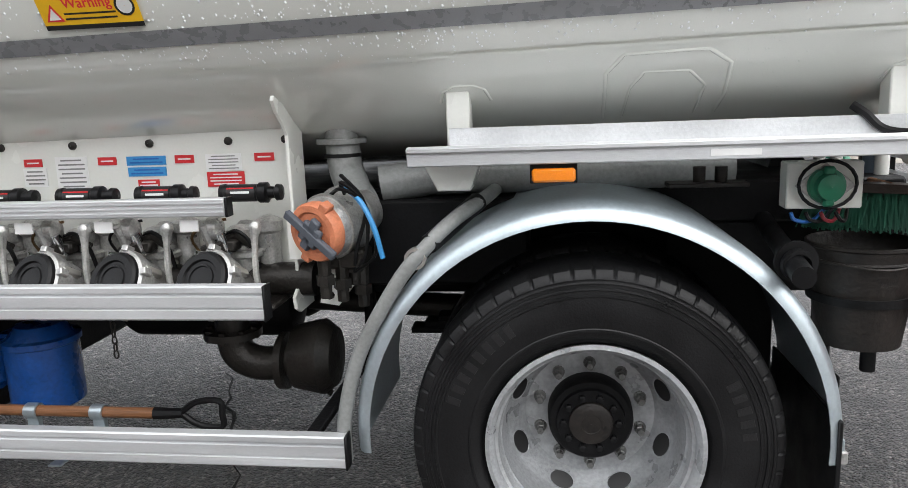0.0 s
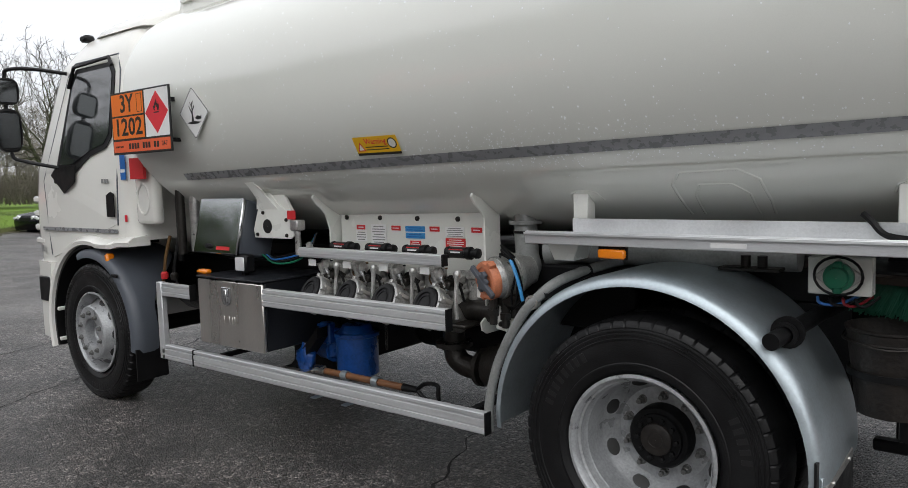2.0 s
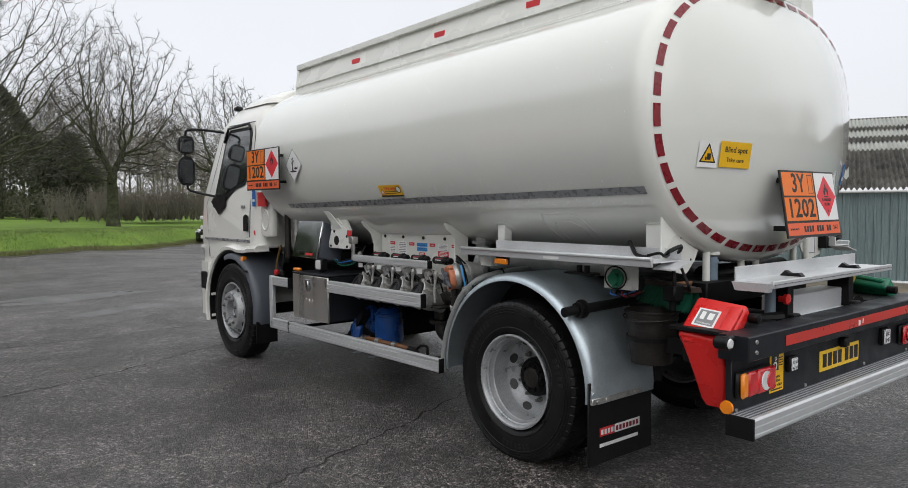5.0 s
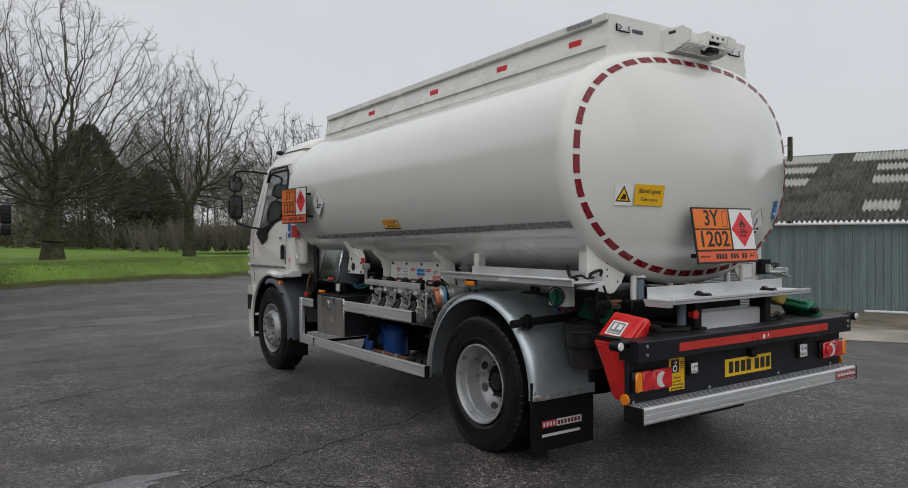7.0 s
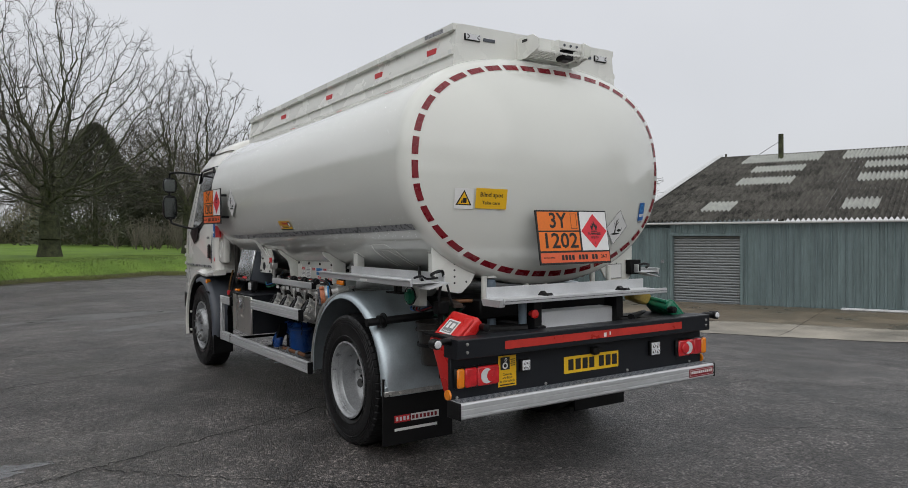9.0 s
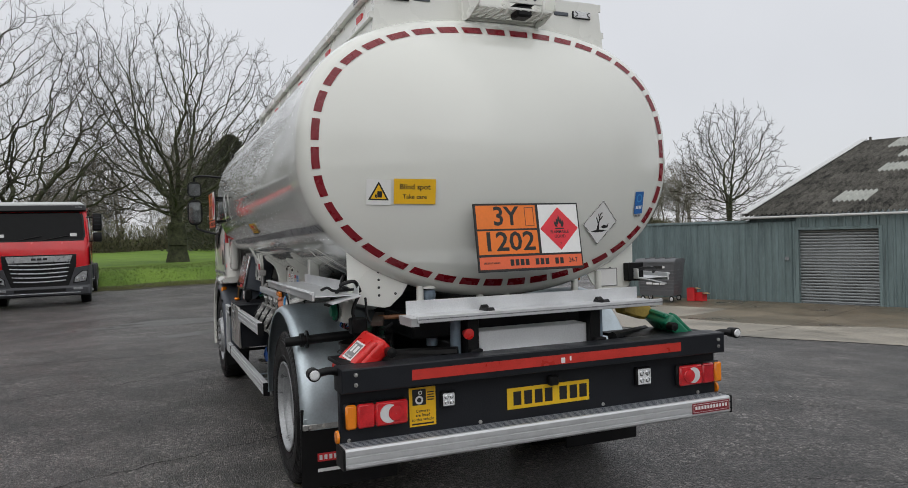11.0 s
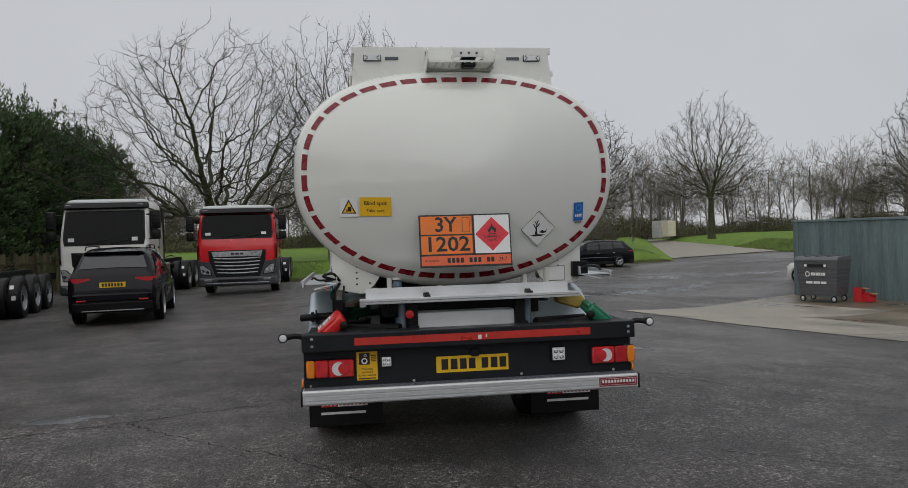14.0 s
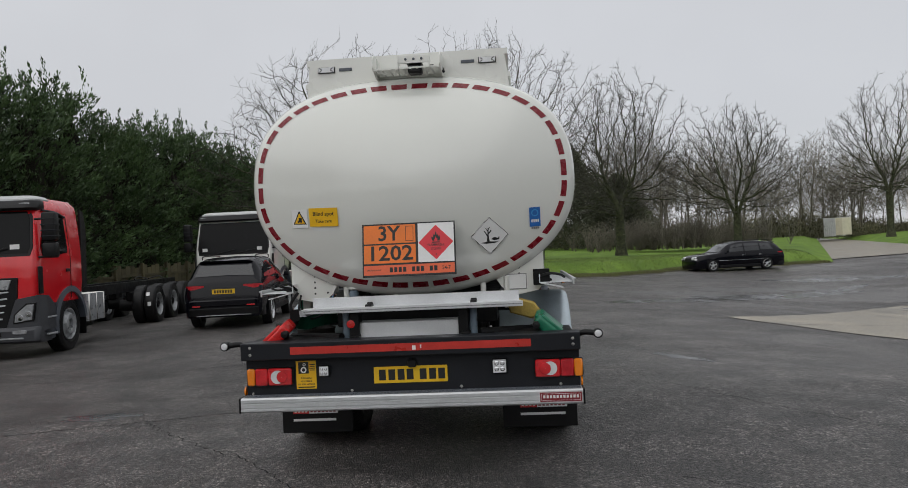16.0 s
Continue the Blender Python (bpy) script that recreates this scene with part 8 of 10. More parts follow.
tube(rg, [(-1.6, RUN - 0.2, EAVE + RISE + 0.07), (21.9, RUN - 0.2, EAVE + RISE + 0.07)], 0.10, 8)
tube(rg, [(-1.3, RUN - 0.25, EAVE + RISE + 0.1), (-1.3, RUN - 0.25, EAVE + RISE + 0.30)], 0.05, 8)
part("ridge_cap", rg, ROOFGREY, shed, "", 40, M_WALL)
pole = thing("telegraph_pole", "dark wooden telegraph pole behind the shed roof", "pole", at=(-14.45, 27.2, -0.9))
pb = bmesh.new()
tube(pb, [(0, 0, 0), (0, 0, 6.9)], [0.14, 0.11], 10)
part("mast", pb, BARK, pole)
pw = bmesh.new()
tube(pw, curve_pts([(0, 0, 6.6), (-6, 4, 5.6), (-14, 9, 5.2), (-40, 26, 6.5)], 6), 0.012, 4)
part("wire", pw, PLASTIC, pole)
ladder = thing("ladder", "aluminium ladder lying at the foot of the shed wall", "ladder")
for o in (-0.12, -0.42):
    a, b = at_wall(5.2, -o, SHED_Z0 + 0.03), at_wall(9.4, -o, SHED_Z0 + 0.03)
    lb = bmesh.new()
    tube(lb, [a + Vector((0, 0, 0.05)), b + Vector((0, 0, 0.05))], 0.03, 6)
    part("stile", lb, ALU, ladder)
for k in range(15):
    lb = bmesh.new()
    tube(lb, [at_wall(5.35 + k * 0.28, 0.12, SHED_Z0 + 0.08), at_wall(5.35 + k * 0.28, 0.42, SHED_Z0 + 0.08)], 0.014, 6)
    part("rung", lb, ALU, ladder)


# ---- bin and boxes by the shed ----
def at_shed_ground(u, out):
    p = at_wall(u, out, 0)
    p.z = ground_z(p.x, p.y) + 0.028
    return p


binp = at_shed_ground(-3.80, 1.50)
wheelie = thing("waste_container", "grey four-wheeled waste container with a closed lid", "bin", at=binp, turn=math.degrees(WALL_TURN) + 9)
wheelie.scale = (0.95, 0.95, 1.14)
bb = bmesh.new()
ring_loft(bb, [rounded_ring(-hw, hw, hd, z, 0.05) for z, hw, hd in ((0.18, 0.58, 0.40), (0.24, 0.60, 0.42), (0.95, 0.66, 0.50), (1.05, 0.68, 0.53), (1.10, 0.68, 0.53))])
body_bin = part("body", bb, BINGREY, wheelie)
for k in range(7):
    zc = 0.33 + k * 0.095
    hw, hd = 0.60 + 0.06 * (zc - 0.24) / 0.71, 0.42 + 0.08 * (zc - 0.24) / 0.71
    rib = bmesh.new()
    ring_loft(rib, [rounded_ring(-hw - g2, hw + g2, hd + g2, zc + dz, 0.05) for dz, g2 in ((-0.012, 0.0), (-0.006, 0.012), (0.006, 0.012), (0.012, 0.0))])
    part("rib", rib, BINGREY, body_bin)
ld = bmesh.new()
ring_loft(ld, [rounded_ring(-0.70, 0.70, d, z, 0.06) for z, d in ((1.10, 0.56), (1.15, 0.56), (1.20, 0.50), (1.225, 0.40))])
for dx in (-0.35, 0.0, 0.35):
    box(ld, dx - 0.03, dx + 0.03, -0.45, 0.45, 1.20, 1.25, 0.01)
part("lid", ld, BINGREY, wheelie, "dark ribbed lid")
for x in (-0.5, 0.5):
    for y in (-0.36, 0.36):
        wb = bmesh.new()
        revolve(wb, [(-0.025, 0.02), (-0.025, 0.085), (0.025, 0.085), (0.025, 0.02)], "y", 16, (x, y, 0.085))
        box(wb, x - 0.03, x + 0.03, y - 0.04, y + 0.04, 0.15, 0.19)
        castor = part("castor", wb, RUBBER, wheelie)
        fk = bmesh.new()
        revolve(fk, [(-0.03, 0.001), (-0.03, 0.05), (-0.027, 0.055), (0.027, 0.055), (0.03, 0.05), (0.03, 0.001)], "y", 14, (x, y, 0.085))
        part("hub", fk, CARRIM, castor)
part("label_plate", B(-0.36, 0.36, -0.545, -0.520, 0.955, 1.03), INK, wheelie)
for a in (-0.35, 0.27):
    part("label_mark", B(a, a + 0.08, -0.549, -0.546, 0.962, 1.022), LABWHITE, wheelie)
lg = bmesh.new()
revolve(lg, [(-0.525, 0.05), (-0.53, 0.05), (-0.53, 0.075), (-0.525, 0.075)], "y", 20, (-0.26, 0, 0.76))
part("logo_ring", lg, LABWHITE, wheelie)
for k in range(6):
    part("logo_mark", B(-0.15 + k * 0.078, -0.092 + k * 0.078, -0.525, -0.500, 0.72, 0.80), LABWHITE, wheelie)
for a, b in ((-0.32, -0.12), (-0.08, 0.12), (0.16, 0.32)):
    part("print_bar", B(a, b, -0.500, -0.465, 0.50, 0.56), LABWHITE, wheelie)
for u, o, h, w, tilt in ((-2.98, 0.98, 0.42, 0.25, 6), (-2.72, 0.90, 0.27, 0.30, -14)):
    p = at_shed_ground(u, o)
    cb = thing("cardboard_box", "open red printed cardboard box on the apron", "box", "cardboard boxes", p, 22 + tilt)
    bx = bmesh.new()
    for a in ((-w / 2, -w / 2 + 0.006, -0.12, 0.12), (w / 2 - 0.006, w / 2, -0.12, 0.12), (-w / 2, w / 2, -0.12, -0.114), (-w / 2, w / 2, 0.114, 0.12)):
        box(bx, *a, 0.0, h)
    box(bx, -w / 2, w / 2, -0.12, 0.12, 0, 0.006)
    part("carton", bx, REDLABEL, cb)
    fb = bmesh.new()
    prism(fb, [(w / 2, h), (w / 2 + 0.13, h - 0.03), (w / 2 + 0.13, h - 0.024), (w / 2, h + 0.006)], -0.12, 0.12, "y")
    part("flap", fb, CARD, cb)


# ---- parked cars ----
def car(name, label, at, turn, L, W, H, paint, estate=True, suv=False, group=""):
    """A car with its nose to -x of its own axes."""
    t = thing(name, label, "car", group, at, turn)
    g = 0.29 if suv else 0.17
    belt = H * (0.645 if suv else 0.62)
    hood = H * (0.58 if suv else 0.56)
    # one lofted shell: (along, roof line, half width) from the nose to the tail
    fs = [0.0, 0.012, 0.05, 0.14, 0.26, 0.31, 0.36, 0.42, 0.50, 0.62, 0.78, 0.87, 0.905, 0.915, 0.94, 0.962, 0.975, 0.985, 0.995, 1.0]
    tops = [0.40, 0.48, 0.55, 0.59, 0.625, 0.735, 0.87, 0.955, 0.99, 1.0, 0.985, 0.96, 0.94, 0.905, 0.80, 0.70, 0.665, 0.62, 0.53, 0.40]
    wide = [0.74, 0.84, 0.92, 0.97, 0.99, 1.0, 1.0, 1.0, 1.0, 1.0, 1.0, 0.985, 0.975, 0.972, 0.962, 0.955, 0.95, 0.945, 0.93, 0.88]
    roof = [0.60, 0.68, 0.74, 0.78, 0.80, 0.79, 0.745, 0.72, 0.735, 0.74, 0.735, 0.72, 0.71, 0.715, 0.75, 0.79, 0.81, 0.81, 0.79, 0.74]
    if not suv:
        tops = [t0 - (0.02 if 0.3 < f0 < 0.5 else 0.0) - (0.03 if 0.80 < f0 < 0.93 else 0.0) for f0, t0 in zip(fs, tops)]

    def shell(f):
        w = W / 2 * float(np.interp(f, fs, wide))
        zr = H * float(np.interp(f, fs, tops))
        zb = min(belt + 0.03 * (f - 0.5), zr - 0.03)
        return w, zr, zb, min(W / 2 * float(np.interp(f, fs, roof)), w * 0.9)

    def flank(f, h):
        """The body's half width and height above the belt."""
        w, zr, zb, wr_ = shell(f)
        return float(np.interp(h, [0, 0.5, 0.88], [0.935 * w, 0.5 * 0.935 * w + 0.5 * wr_ + 0.028, wr_])), zb + (zr - zb) * h

    st = []
    for f in fs:
        x = -L / 2 + f * L
        w, zr, zb, wr_ = shell(f)
        low = g + (0.06 if f in (0.0, 1.0) else 0.0)
        m_, zm = flank(f, 0.5)
        half = [(0.90 * w, low), (0.98 * w, low + 0.10), (w, zb * 0.72), (0.985 * w, zb * 0.90), (0.935 * w, zb), (m_, zm), (wr_, zb + (zr - zb) * 0.88), (wr_ * 0.86, zb + (zr - zb) * 0.985), (0.0, zr + 0.012)]
        st.append([(x, -y, z) for y, z in half] + [(x, y, z) for y, z in half[-2::-1]])
    body = bmesh.new()
    ring_loft(body, st)
    part("body", body, paint, t, "", 38)
    tail = 0.945

    def side(nm, f0, f1, rake0, rake1, h0=0.10, h1=0.80):
        for s in (-1, 1):
            bm = bmesh.new()
            rows = []
            for j in range(5):
                h = h0 + (h1 - h0) * j / 4
                row = []
                for i in range(5):
                    f = f0 + rake0 * j / 4 + (f1 + rake1 * j / 4 - f0 - rake0 * j / 4) * i / 4
                    y, z = flank(f, h)
                    row.append(bm.verts.new((-L / 2 + f * L, s * (y + 0.005), z)))
                rows.append(row)
            for ra, rb in zip(rows, rows[1:]):
                for i in range(4):
                    bm.faces.new((ra[i], ra[i + 1], rb[i + 1], rb[i]))
            part(nm, bm, CARGLASS, t, "", 40)
    side("front_side_window", 0.355, 0.535, 0.055, 0.0)
    side("rear_side_window", 0.55, 0.715, 0.0, 0.0)
    if estate:
        side("quarter_window", 0.728, 0.875, 0.0, -0.035, 0.16, 0.78)

    def glazing(nm, f0, f1, k0, k1):
        bm = bmesh.new()
        rows = []
        for j in range(5):
            f = f0 + (f1 - f0) * j / 4
            w, zr, zb, wr_ = shell(f)
            kk = (k0 + (k1 - k0) * j / 4) * wr_
            rows.append([bm.verts.new((-L / 2 + f * L + (0.006 if f > 0.5 else -0.006), kk * u, zr + 0.020 - 0.018 * u * u)) for u in (-1, -0.6, 0, 0.6, 1)])
        for ra, rb in zip(rows, rows[1:]):
            for i in range(4):
                bm.faces.new((ra[i], ra[i + 1], rb[i + 1], rb[i]))
        part(nm, bm, CARGLASS, t, "", 40)
    glazing("windscreen", 0.275, 0.40, 0.88, 0.90)
    glazing("rear_window", 0.918, 0.955, 0.88, 0.94)
    sp = bmesh.new()
    ring_loft(sp, [rounded_ring(-L / 2 + 0.86 * L, -L / 2 + (0.925 + 0.004 * k) * L, W * (0.335 - 0.012 * k), H * (0.925 + 0.012 * k), 0.10) for k in range(3)])
    part("roof_spoiler", sp, paint, t, "", 40)
    lc = bmesh.new()
    ring_loft(lc, [rounded_ring(L / 2 - 0.55, L / 2 + o, W * 0.478, z, 0.20) for z, o in ((g + 0.0, -0.05), (g + 0.05, 0.015), (g + 0.20, 0.03), (g + 0.23, 0.0))])
    part("lower_cladding", lc, PLASTIC, t, "black plastic bumper cladding", 40)
    uc = bmesh.new()
    ring_loft(uc, [rounded_ring(L / 2 - 0.55, L / 2 + o, W * 0.475, z, 0.20) for z, o in ((g + 0.24, -0.01), (g + 0.27, 0.025), (g + 0.38, 0.025), (g + 0.42, -0.02))])
    part("rear_bumper", uc, paint, t, "", 40)
    part("exhaust_trim", B(L / 2 - 0.1, L / 2 + 0.036, -W * 0.33, W * 0.33, g + 0.035, g + 0.055, 0.004), RIM, t)
    for s in (-1, 1):
        part("sill_cladding", B(-L * 0.24, L * 0.22, s * W * 0.495 - 0.02, s * W * 0.495 + 0.02, g + 0.02, g + 0.16, 0.015), PLASTIC, t)
        part("bumper_reflector", B(L / 2 - 0.06, L / 2 + 0.030, s * W * 0.33 - 0.09, s * W * 0.33 + 0.09, g + 0.255, g + 0.285), LAMPRED, t)
    wr = 0.36 if suv else 0.325
    for f in (0.185, 0.79):
        for s in (-1, 1):
            w = new("wheel")
            w.parent = t
            w.matrix_basis = pose(-L / 2 + f * L, s * (W / 2 - 0.10), wr, 0, 0, 0 if s < 0 else 180)
            tb = bmesh.new()
            revolve(tb, [(-0.10, wr * 0.66), (-0.115, wr * 0.80), (-0.105, wr * 0.96), (-0.06, wr), (0.1, wr), (0.1, wr * 0.6)], "y", 32)
            part("tyre", tb, RUBBER, w)
            rb = bmesh.new()
            revolve(rb, [(-0.10, wr * 0.67), (-0.112, wr * 0.64), (-0.06, wr * 0.60)], "y", 32)
            revolve(rb, [(-0.05, wr * 0.16), (-0.09, wr * 0.14), (-0.095, 0.001)], "y", 16)
            for k in range(5):
                a = 2 * math.pi * k / 5
                box(rb, -wr * 0.09, wr * 0.09, -0.085, -0.05, wr * 0.1, wr * 0.63, 0.0, Matrix.Rotation(a, 4, "Y"))
            part("rim", rb, CARRIM, w)
            db = bmesh.new()
            revolve(db, [(-0.02, wr * 0.64), (-0.019, 0.001)], "y", 24)
            part("brake_disc", db, DARKSTEEL, w)
            ab = bmesh.new()
            tube(ab, [(-L / 2 + f * L + wr * 1.14 * math.cos(a), s * (W / 2 - 0.005), wr + wr * 1.14 * math.sin(a)) for a in [radians(-15 + 210 * k / 16) for k in range(17)]], 0.022, 6)
            part("arch_trim", ab, PLASTIC if suv else paint, t)
    for s in (-1, 1):
        tl = bmesh.new()
        x1, hw, rr = L / 2 - 0.035, W * 0.472, 0.15
        way3 = [(x1 - 0.02, W * 0.24)] + [(x1 - rr + rr * math.cos(a), hw - rr + rr * math.sin(a)) for a in [radians(15 * k) for k in range(7)]] + [(x1 - 0.36, hw + 0.012)]
        ring_loft(tl, [[(x, s * y, belt - 0.145 + 0.04 * (k / 8)), (x, s * y, belt - 0.05), (x - 0.08, s * (y - 0.05), belt - 0.05), (x - 0.08, s * (y - 0.05), belt - 0.145 + 0.04 * (k / 8))] for k, (x, y) in enumerate(way3)])
        part("tail_lamp", tl, DARKLAMP, t, "", 40)
        hl = bmesh.new()
        box(hl, -L / 2 + 0.03, -L / 2 + 0.25, s * W * 0.36 - 0.12, s * W * 0.36 + 0.13, 0.40 * H, 0.47 * H, 0.02)
        part("headlamp", hl, LAMPCLEAR, t)
        mb = bmesh.new()
        box(mb, -L / 2 + 0.335 * L, -L / 2 + 0.36 * L, s * W * 0.47 - 0.02 + s * 0.07, s * W * 0.47 + 0.02 + s * 0.14, belt + 0.02, belt + 0.14, 0.02)
        part("door_mirror", mb, paint, t)
        rr2 = bmesh.new()
        tube(rr2, curve_pts([(-L / 2 + 0.47 * L, s * W * 0.335, H - 0.05), (-L / 2 + 0.5 * L, s * W * 0.335, H + 0.03), (-L / 2 + (tail - 0.14) * L, s * W * 0.335, H + 0.03), (-L / 2 + (tail - 0.10) * L, s * W * 0.335, H - 0.05)], 4), 0.014, 6)
        part("roof_rail", rr2, PLASTIC, t)
        for f in (0.55, 0.745):
            db = bmesh.new()
            tube(db, [(-L / 2 + f * L, s * (W / 2 + 0.0005), 0.30), (-L / 2 + f * L, s * (W / 2 * 0.99), belt - 0.03)], 0.005, 4)
            part("door_gap", db, INK, t)
            db = bmesh.new()
            box(db, -L / 2 + f * L - 0.22, -L / 2 + f * L - 0.06, s * W / 2 - 0.012, s * W / 2 + 0.012, belt - 0.16, belt - 0.13, 0.006)
            part("door_handle", db, CHROME if not suv else paint, t)
    part("number_plate", B(L / 2 - 0.12, L / 2 - 0.012, -0.26, 0.26, belt - 0.255, belt - 0.145), PLATEYEL, t, "yellow number plate with dark bars")
    for k in range(7):
        part("plate_mark", B(L / 2 - 0.012, L / 2 - 0.009, -0.21 + k * 0.062, -0.17 + k * 0.062, belt - 0.235, belt - 0.165), INK, t)
    bdg = bmesh.new()
    revolve(bdg, [(0.0, 0.045), (0.012, 0.040), (0.013, 0.001)], "x", 14, (L / 2 - 0.095, 0.0, belt - 0.06))
    part("tailgate_badge", bdg, CHROME, t)
    if not suv:
        for s in (-1, 1):
            part("side_strip", B(-L * 0.27, L * 0.30, s * W / 2 - 0.008, s * W / 2 + 0.010, H * 0.36, H * 0.36 + 0.022, 0.004), CHROME, t, "bright trim strip")
            for dy, rr3 in ((0.0, 0.085), (0.17, 0.10)):
                hb = bmesh.new()
                revolve(hb, [(0.10, rr3), (0.0, rr3), (-0.03, rr3 * 0.8), (-0.04, 0.001)], "x", 18, (-L / 2 + 0.045 + dy * 0.35, s * (W * 0.235 + dy), 0.46 * H))
                part("round_headlamp", hb, LAMPCLEAR, t)
    part("front_grille", B(-L / 2 - 0.005, -L / 2 + 0.08, -0.35, 0.35, 0.36 * H, 0.46 * H, 0.01), PLASTIC, t)
    return t


car("suv_car", "black estate sport-utility car parked on the asphalt", (-12.3, -6.38, ground_z(-12.3, -6.38)), 9, 4.70, 1.88, 1.68, CARBLACK, True, True)
car("estate_car", "black estate car parked along the lawn edge", (-34.0, 12.3, ground_z(-34.0, 12.3)), 104, 5.05, 1.88, 1.53, CARBLACK, True, False)
car("white_car", "white small car standing behind the shed corner", (-20.3, 18.15, ground_z(-20.3, 18.15)), 15, 3.9, 1.72, 1.48, CABWHITE, False, False)


# ---- parked chassis trucks (noses to +x of their own axes) ----
def chassis_truck(label, at, turn, paint, length, rear_axles, roofbar=False, group="parked chassis trucks"):
    t = thing("chassis_truck", label, "truck", group, at, turn)
    W2 = 1.24
    # cab shell from the bumper line up
    rings5 = []
    for z, xf, hw in ((0.95, 0.0, 1.20), (1.3, 0.03, 1.235), (1.75, 0.0, 1.235), (2.05, -0.06, 1.22), (2.60, -0.20, 1.17), (2.75, -0.30, 1.14), (2.86, -0.50, 1.05)):
        rings5.append(rounded_ring(-1.95 if z < 2.8 else -1.9, xf - 0.02, hw, z, 0.14))
    shell = part("cab_shell", ring_loft(bmesh.new(), rings5), paint, t, "", 40)
    # windscreen with its dark surround
    zl, zh = (1.68, 2.66) if roofbar else (1.86, 2.60)

    def xs(z):
        return float(np.interp(z, [1.3, 1.75, 2.05, 2.60, 2.75], [0.03, 0.0, -0.06, -0.20, -0.30])) - 0.02
    for nm, mat, grow, lift in (("screen_surround", PLASTIC, 0.05, 0.006), ("windscreen", TRUCKGLASS, 0.0, 0.012)):
        ws = bmesh.new()
        rows = []
        for k in range(7):
            z = zl - grow + (zh - zl + 2 * grow) * k / 6
            wv = 1.145 - 0.065 * k / 6 + grow * 0.8 - (0.05 if k in (0, 6) else 0.0)
            rows.append([ws.verts.new((xs(z) + lift - (0.10 if abs(f) > 0.97 else 0.0), wv * f, z)) for f in (-1, -0.96, -0.5, 0, 0.5, 0.96, 1)])
        for r0, r1 in zip(rows, rows[1:]):
            for i in range(6):
                ws.faces.new((r0[i], r0[i + 1], r1[i + 1], r1[i]))
        part(nm, ws, mat, t, "dark windscreen" if nm == "windscreen" else "", 40)
    vz = bmesh.new()
    ring_loft(vz, [rounded_ring(-0.60, o, hw, z, 0.16) for z, o, hw in ((2.62, -0.12, 1.15), (2.66, -0.08, 1.17), (2.78, -0.17, 1.165), (2.80, -0.20, 1.15))])
    part("sun_visor", vz, PLASTIC, t, "", 40)
    rb3 = bmesh.new()
    ring_loft(rb3, [rounded_ring(-0.95, o, hw, z, 0.16) for z, o, hw in ((2.79, -0.22, 1.09), (2.83, -0.23, 1.10), (2.885, -0.34, 1.04), (2.905, -0.46, 0.96))])
    part("roof_front", rb3, TRIMWHITE, t, "pale roof front panel", 40)
    for s in (-1, 1):
        part("roof_lamp", B(-0.22, -0.135, s * 0.98 - 0.09, s * 0.98 + 0.09, 2.69, 2.75, 0.012), LAMPDULL, t)
    # dark panel with the badge bar and curved bars
    gp = bmesh.new()
    prism(gp, [(-0.66, 0.52), (0.66, 0.52), (0.88, 1.10), (0.90, 1.44), (-0.90, 1.44), (-0.88, 1.10)], -0.03, 0.026, "x", 0.004)
    part("grille_back", gp, PLASTIC, t)
    bb = bmesh.new()
    prism(bb, [(-0.74, 1.235), (0.74, 1.235), (0.80, 1.405), (-0.80, 1.405)], 0.0, 0.055, "x", 0.008)
    part("badge_bar", bb, RIM if not roofbar else PLASTIC, t, "bright grille bar with a maker's badge" if not roofbar else "")
    for y in (-0.14, 0.0, 0.14):
        part("badge_mark", B(0.055, 0.059, y - 0.055, y + 0.055, 1.295, 1.355), INK, t)
    for k in range(5):
        br = bmesh.new()
        zz, w = 1.165 - k * 0.115, 0.74 - 0.028 * k
        tube(br, [(0.045 - 0.035 * (u / 4) ** 2, w * u / 4, zz + 0.03 * (u / 4) ** 2) for u in range(-4, 5)], 0.021, 6)
        part("grille_bar", br, RIM if not roofbar else PLASTIC, t)
    for s in (-1, 1):
        pn = bmesh.new()
        ring_loft(pn, [[(x, s * y, z0_), (x, s * y, z1_), (x - 0.06, s * (y - 0.05), z1_), (x - 0.06, s * (y - 0.05), z0_)] for x, y, z0_, z1_ in
                       ((0.036, 0.69, 0.50, 0.56), (0.036, 0.86, 0.50, 1.06), (0.030, 1.08, 0.50, 1.10), (-0.02, 1.21, 0.50, 1.12), (-0.11, 1.262, 0.50, 1.12), (-0.30, 1.266, 0.50, 1.10), (-0.56, 1.262, 0.50, 0.92))])
        part("front_panel", pn, TRUCKGREY if not roofbar else paint, t, "", 30)
        bz = bmesh.new()
        prism(bz, [(s * 0.80, 0.635), (s * 1.14, 0.68), (s * 1.19, 0.99), (s * 1.03, 0.99), (s * 0.82, 0.80)], 0.0, 0.044, "x", 0.004)
        part("lamp_bezel", bz, PLASTIC, t)
        hl = bmesh.new()
        prism(hl, [(s * 0.83, 0.66), (s * 1.12, 0.70), (s * 1.165, 0.965), (s * 1.05, 0.965), (s * 0.85, 0.80)], 0.0, 0.062, "x", 0.008)
        hl = part("headlamp", hl, LAMPDULL, t, "clear headlamp")
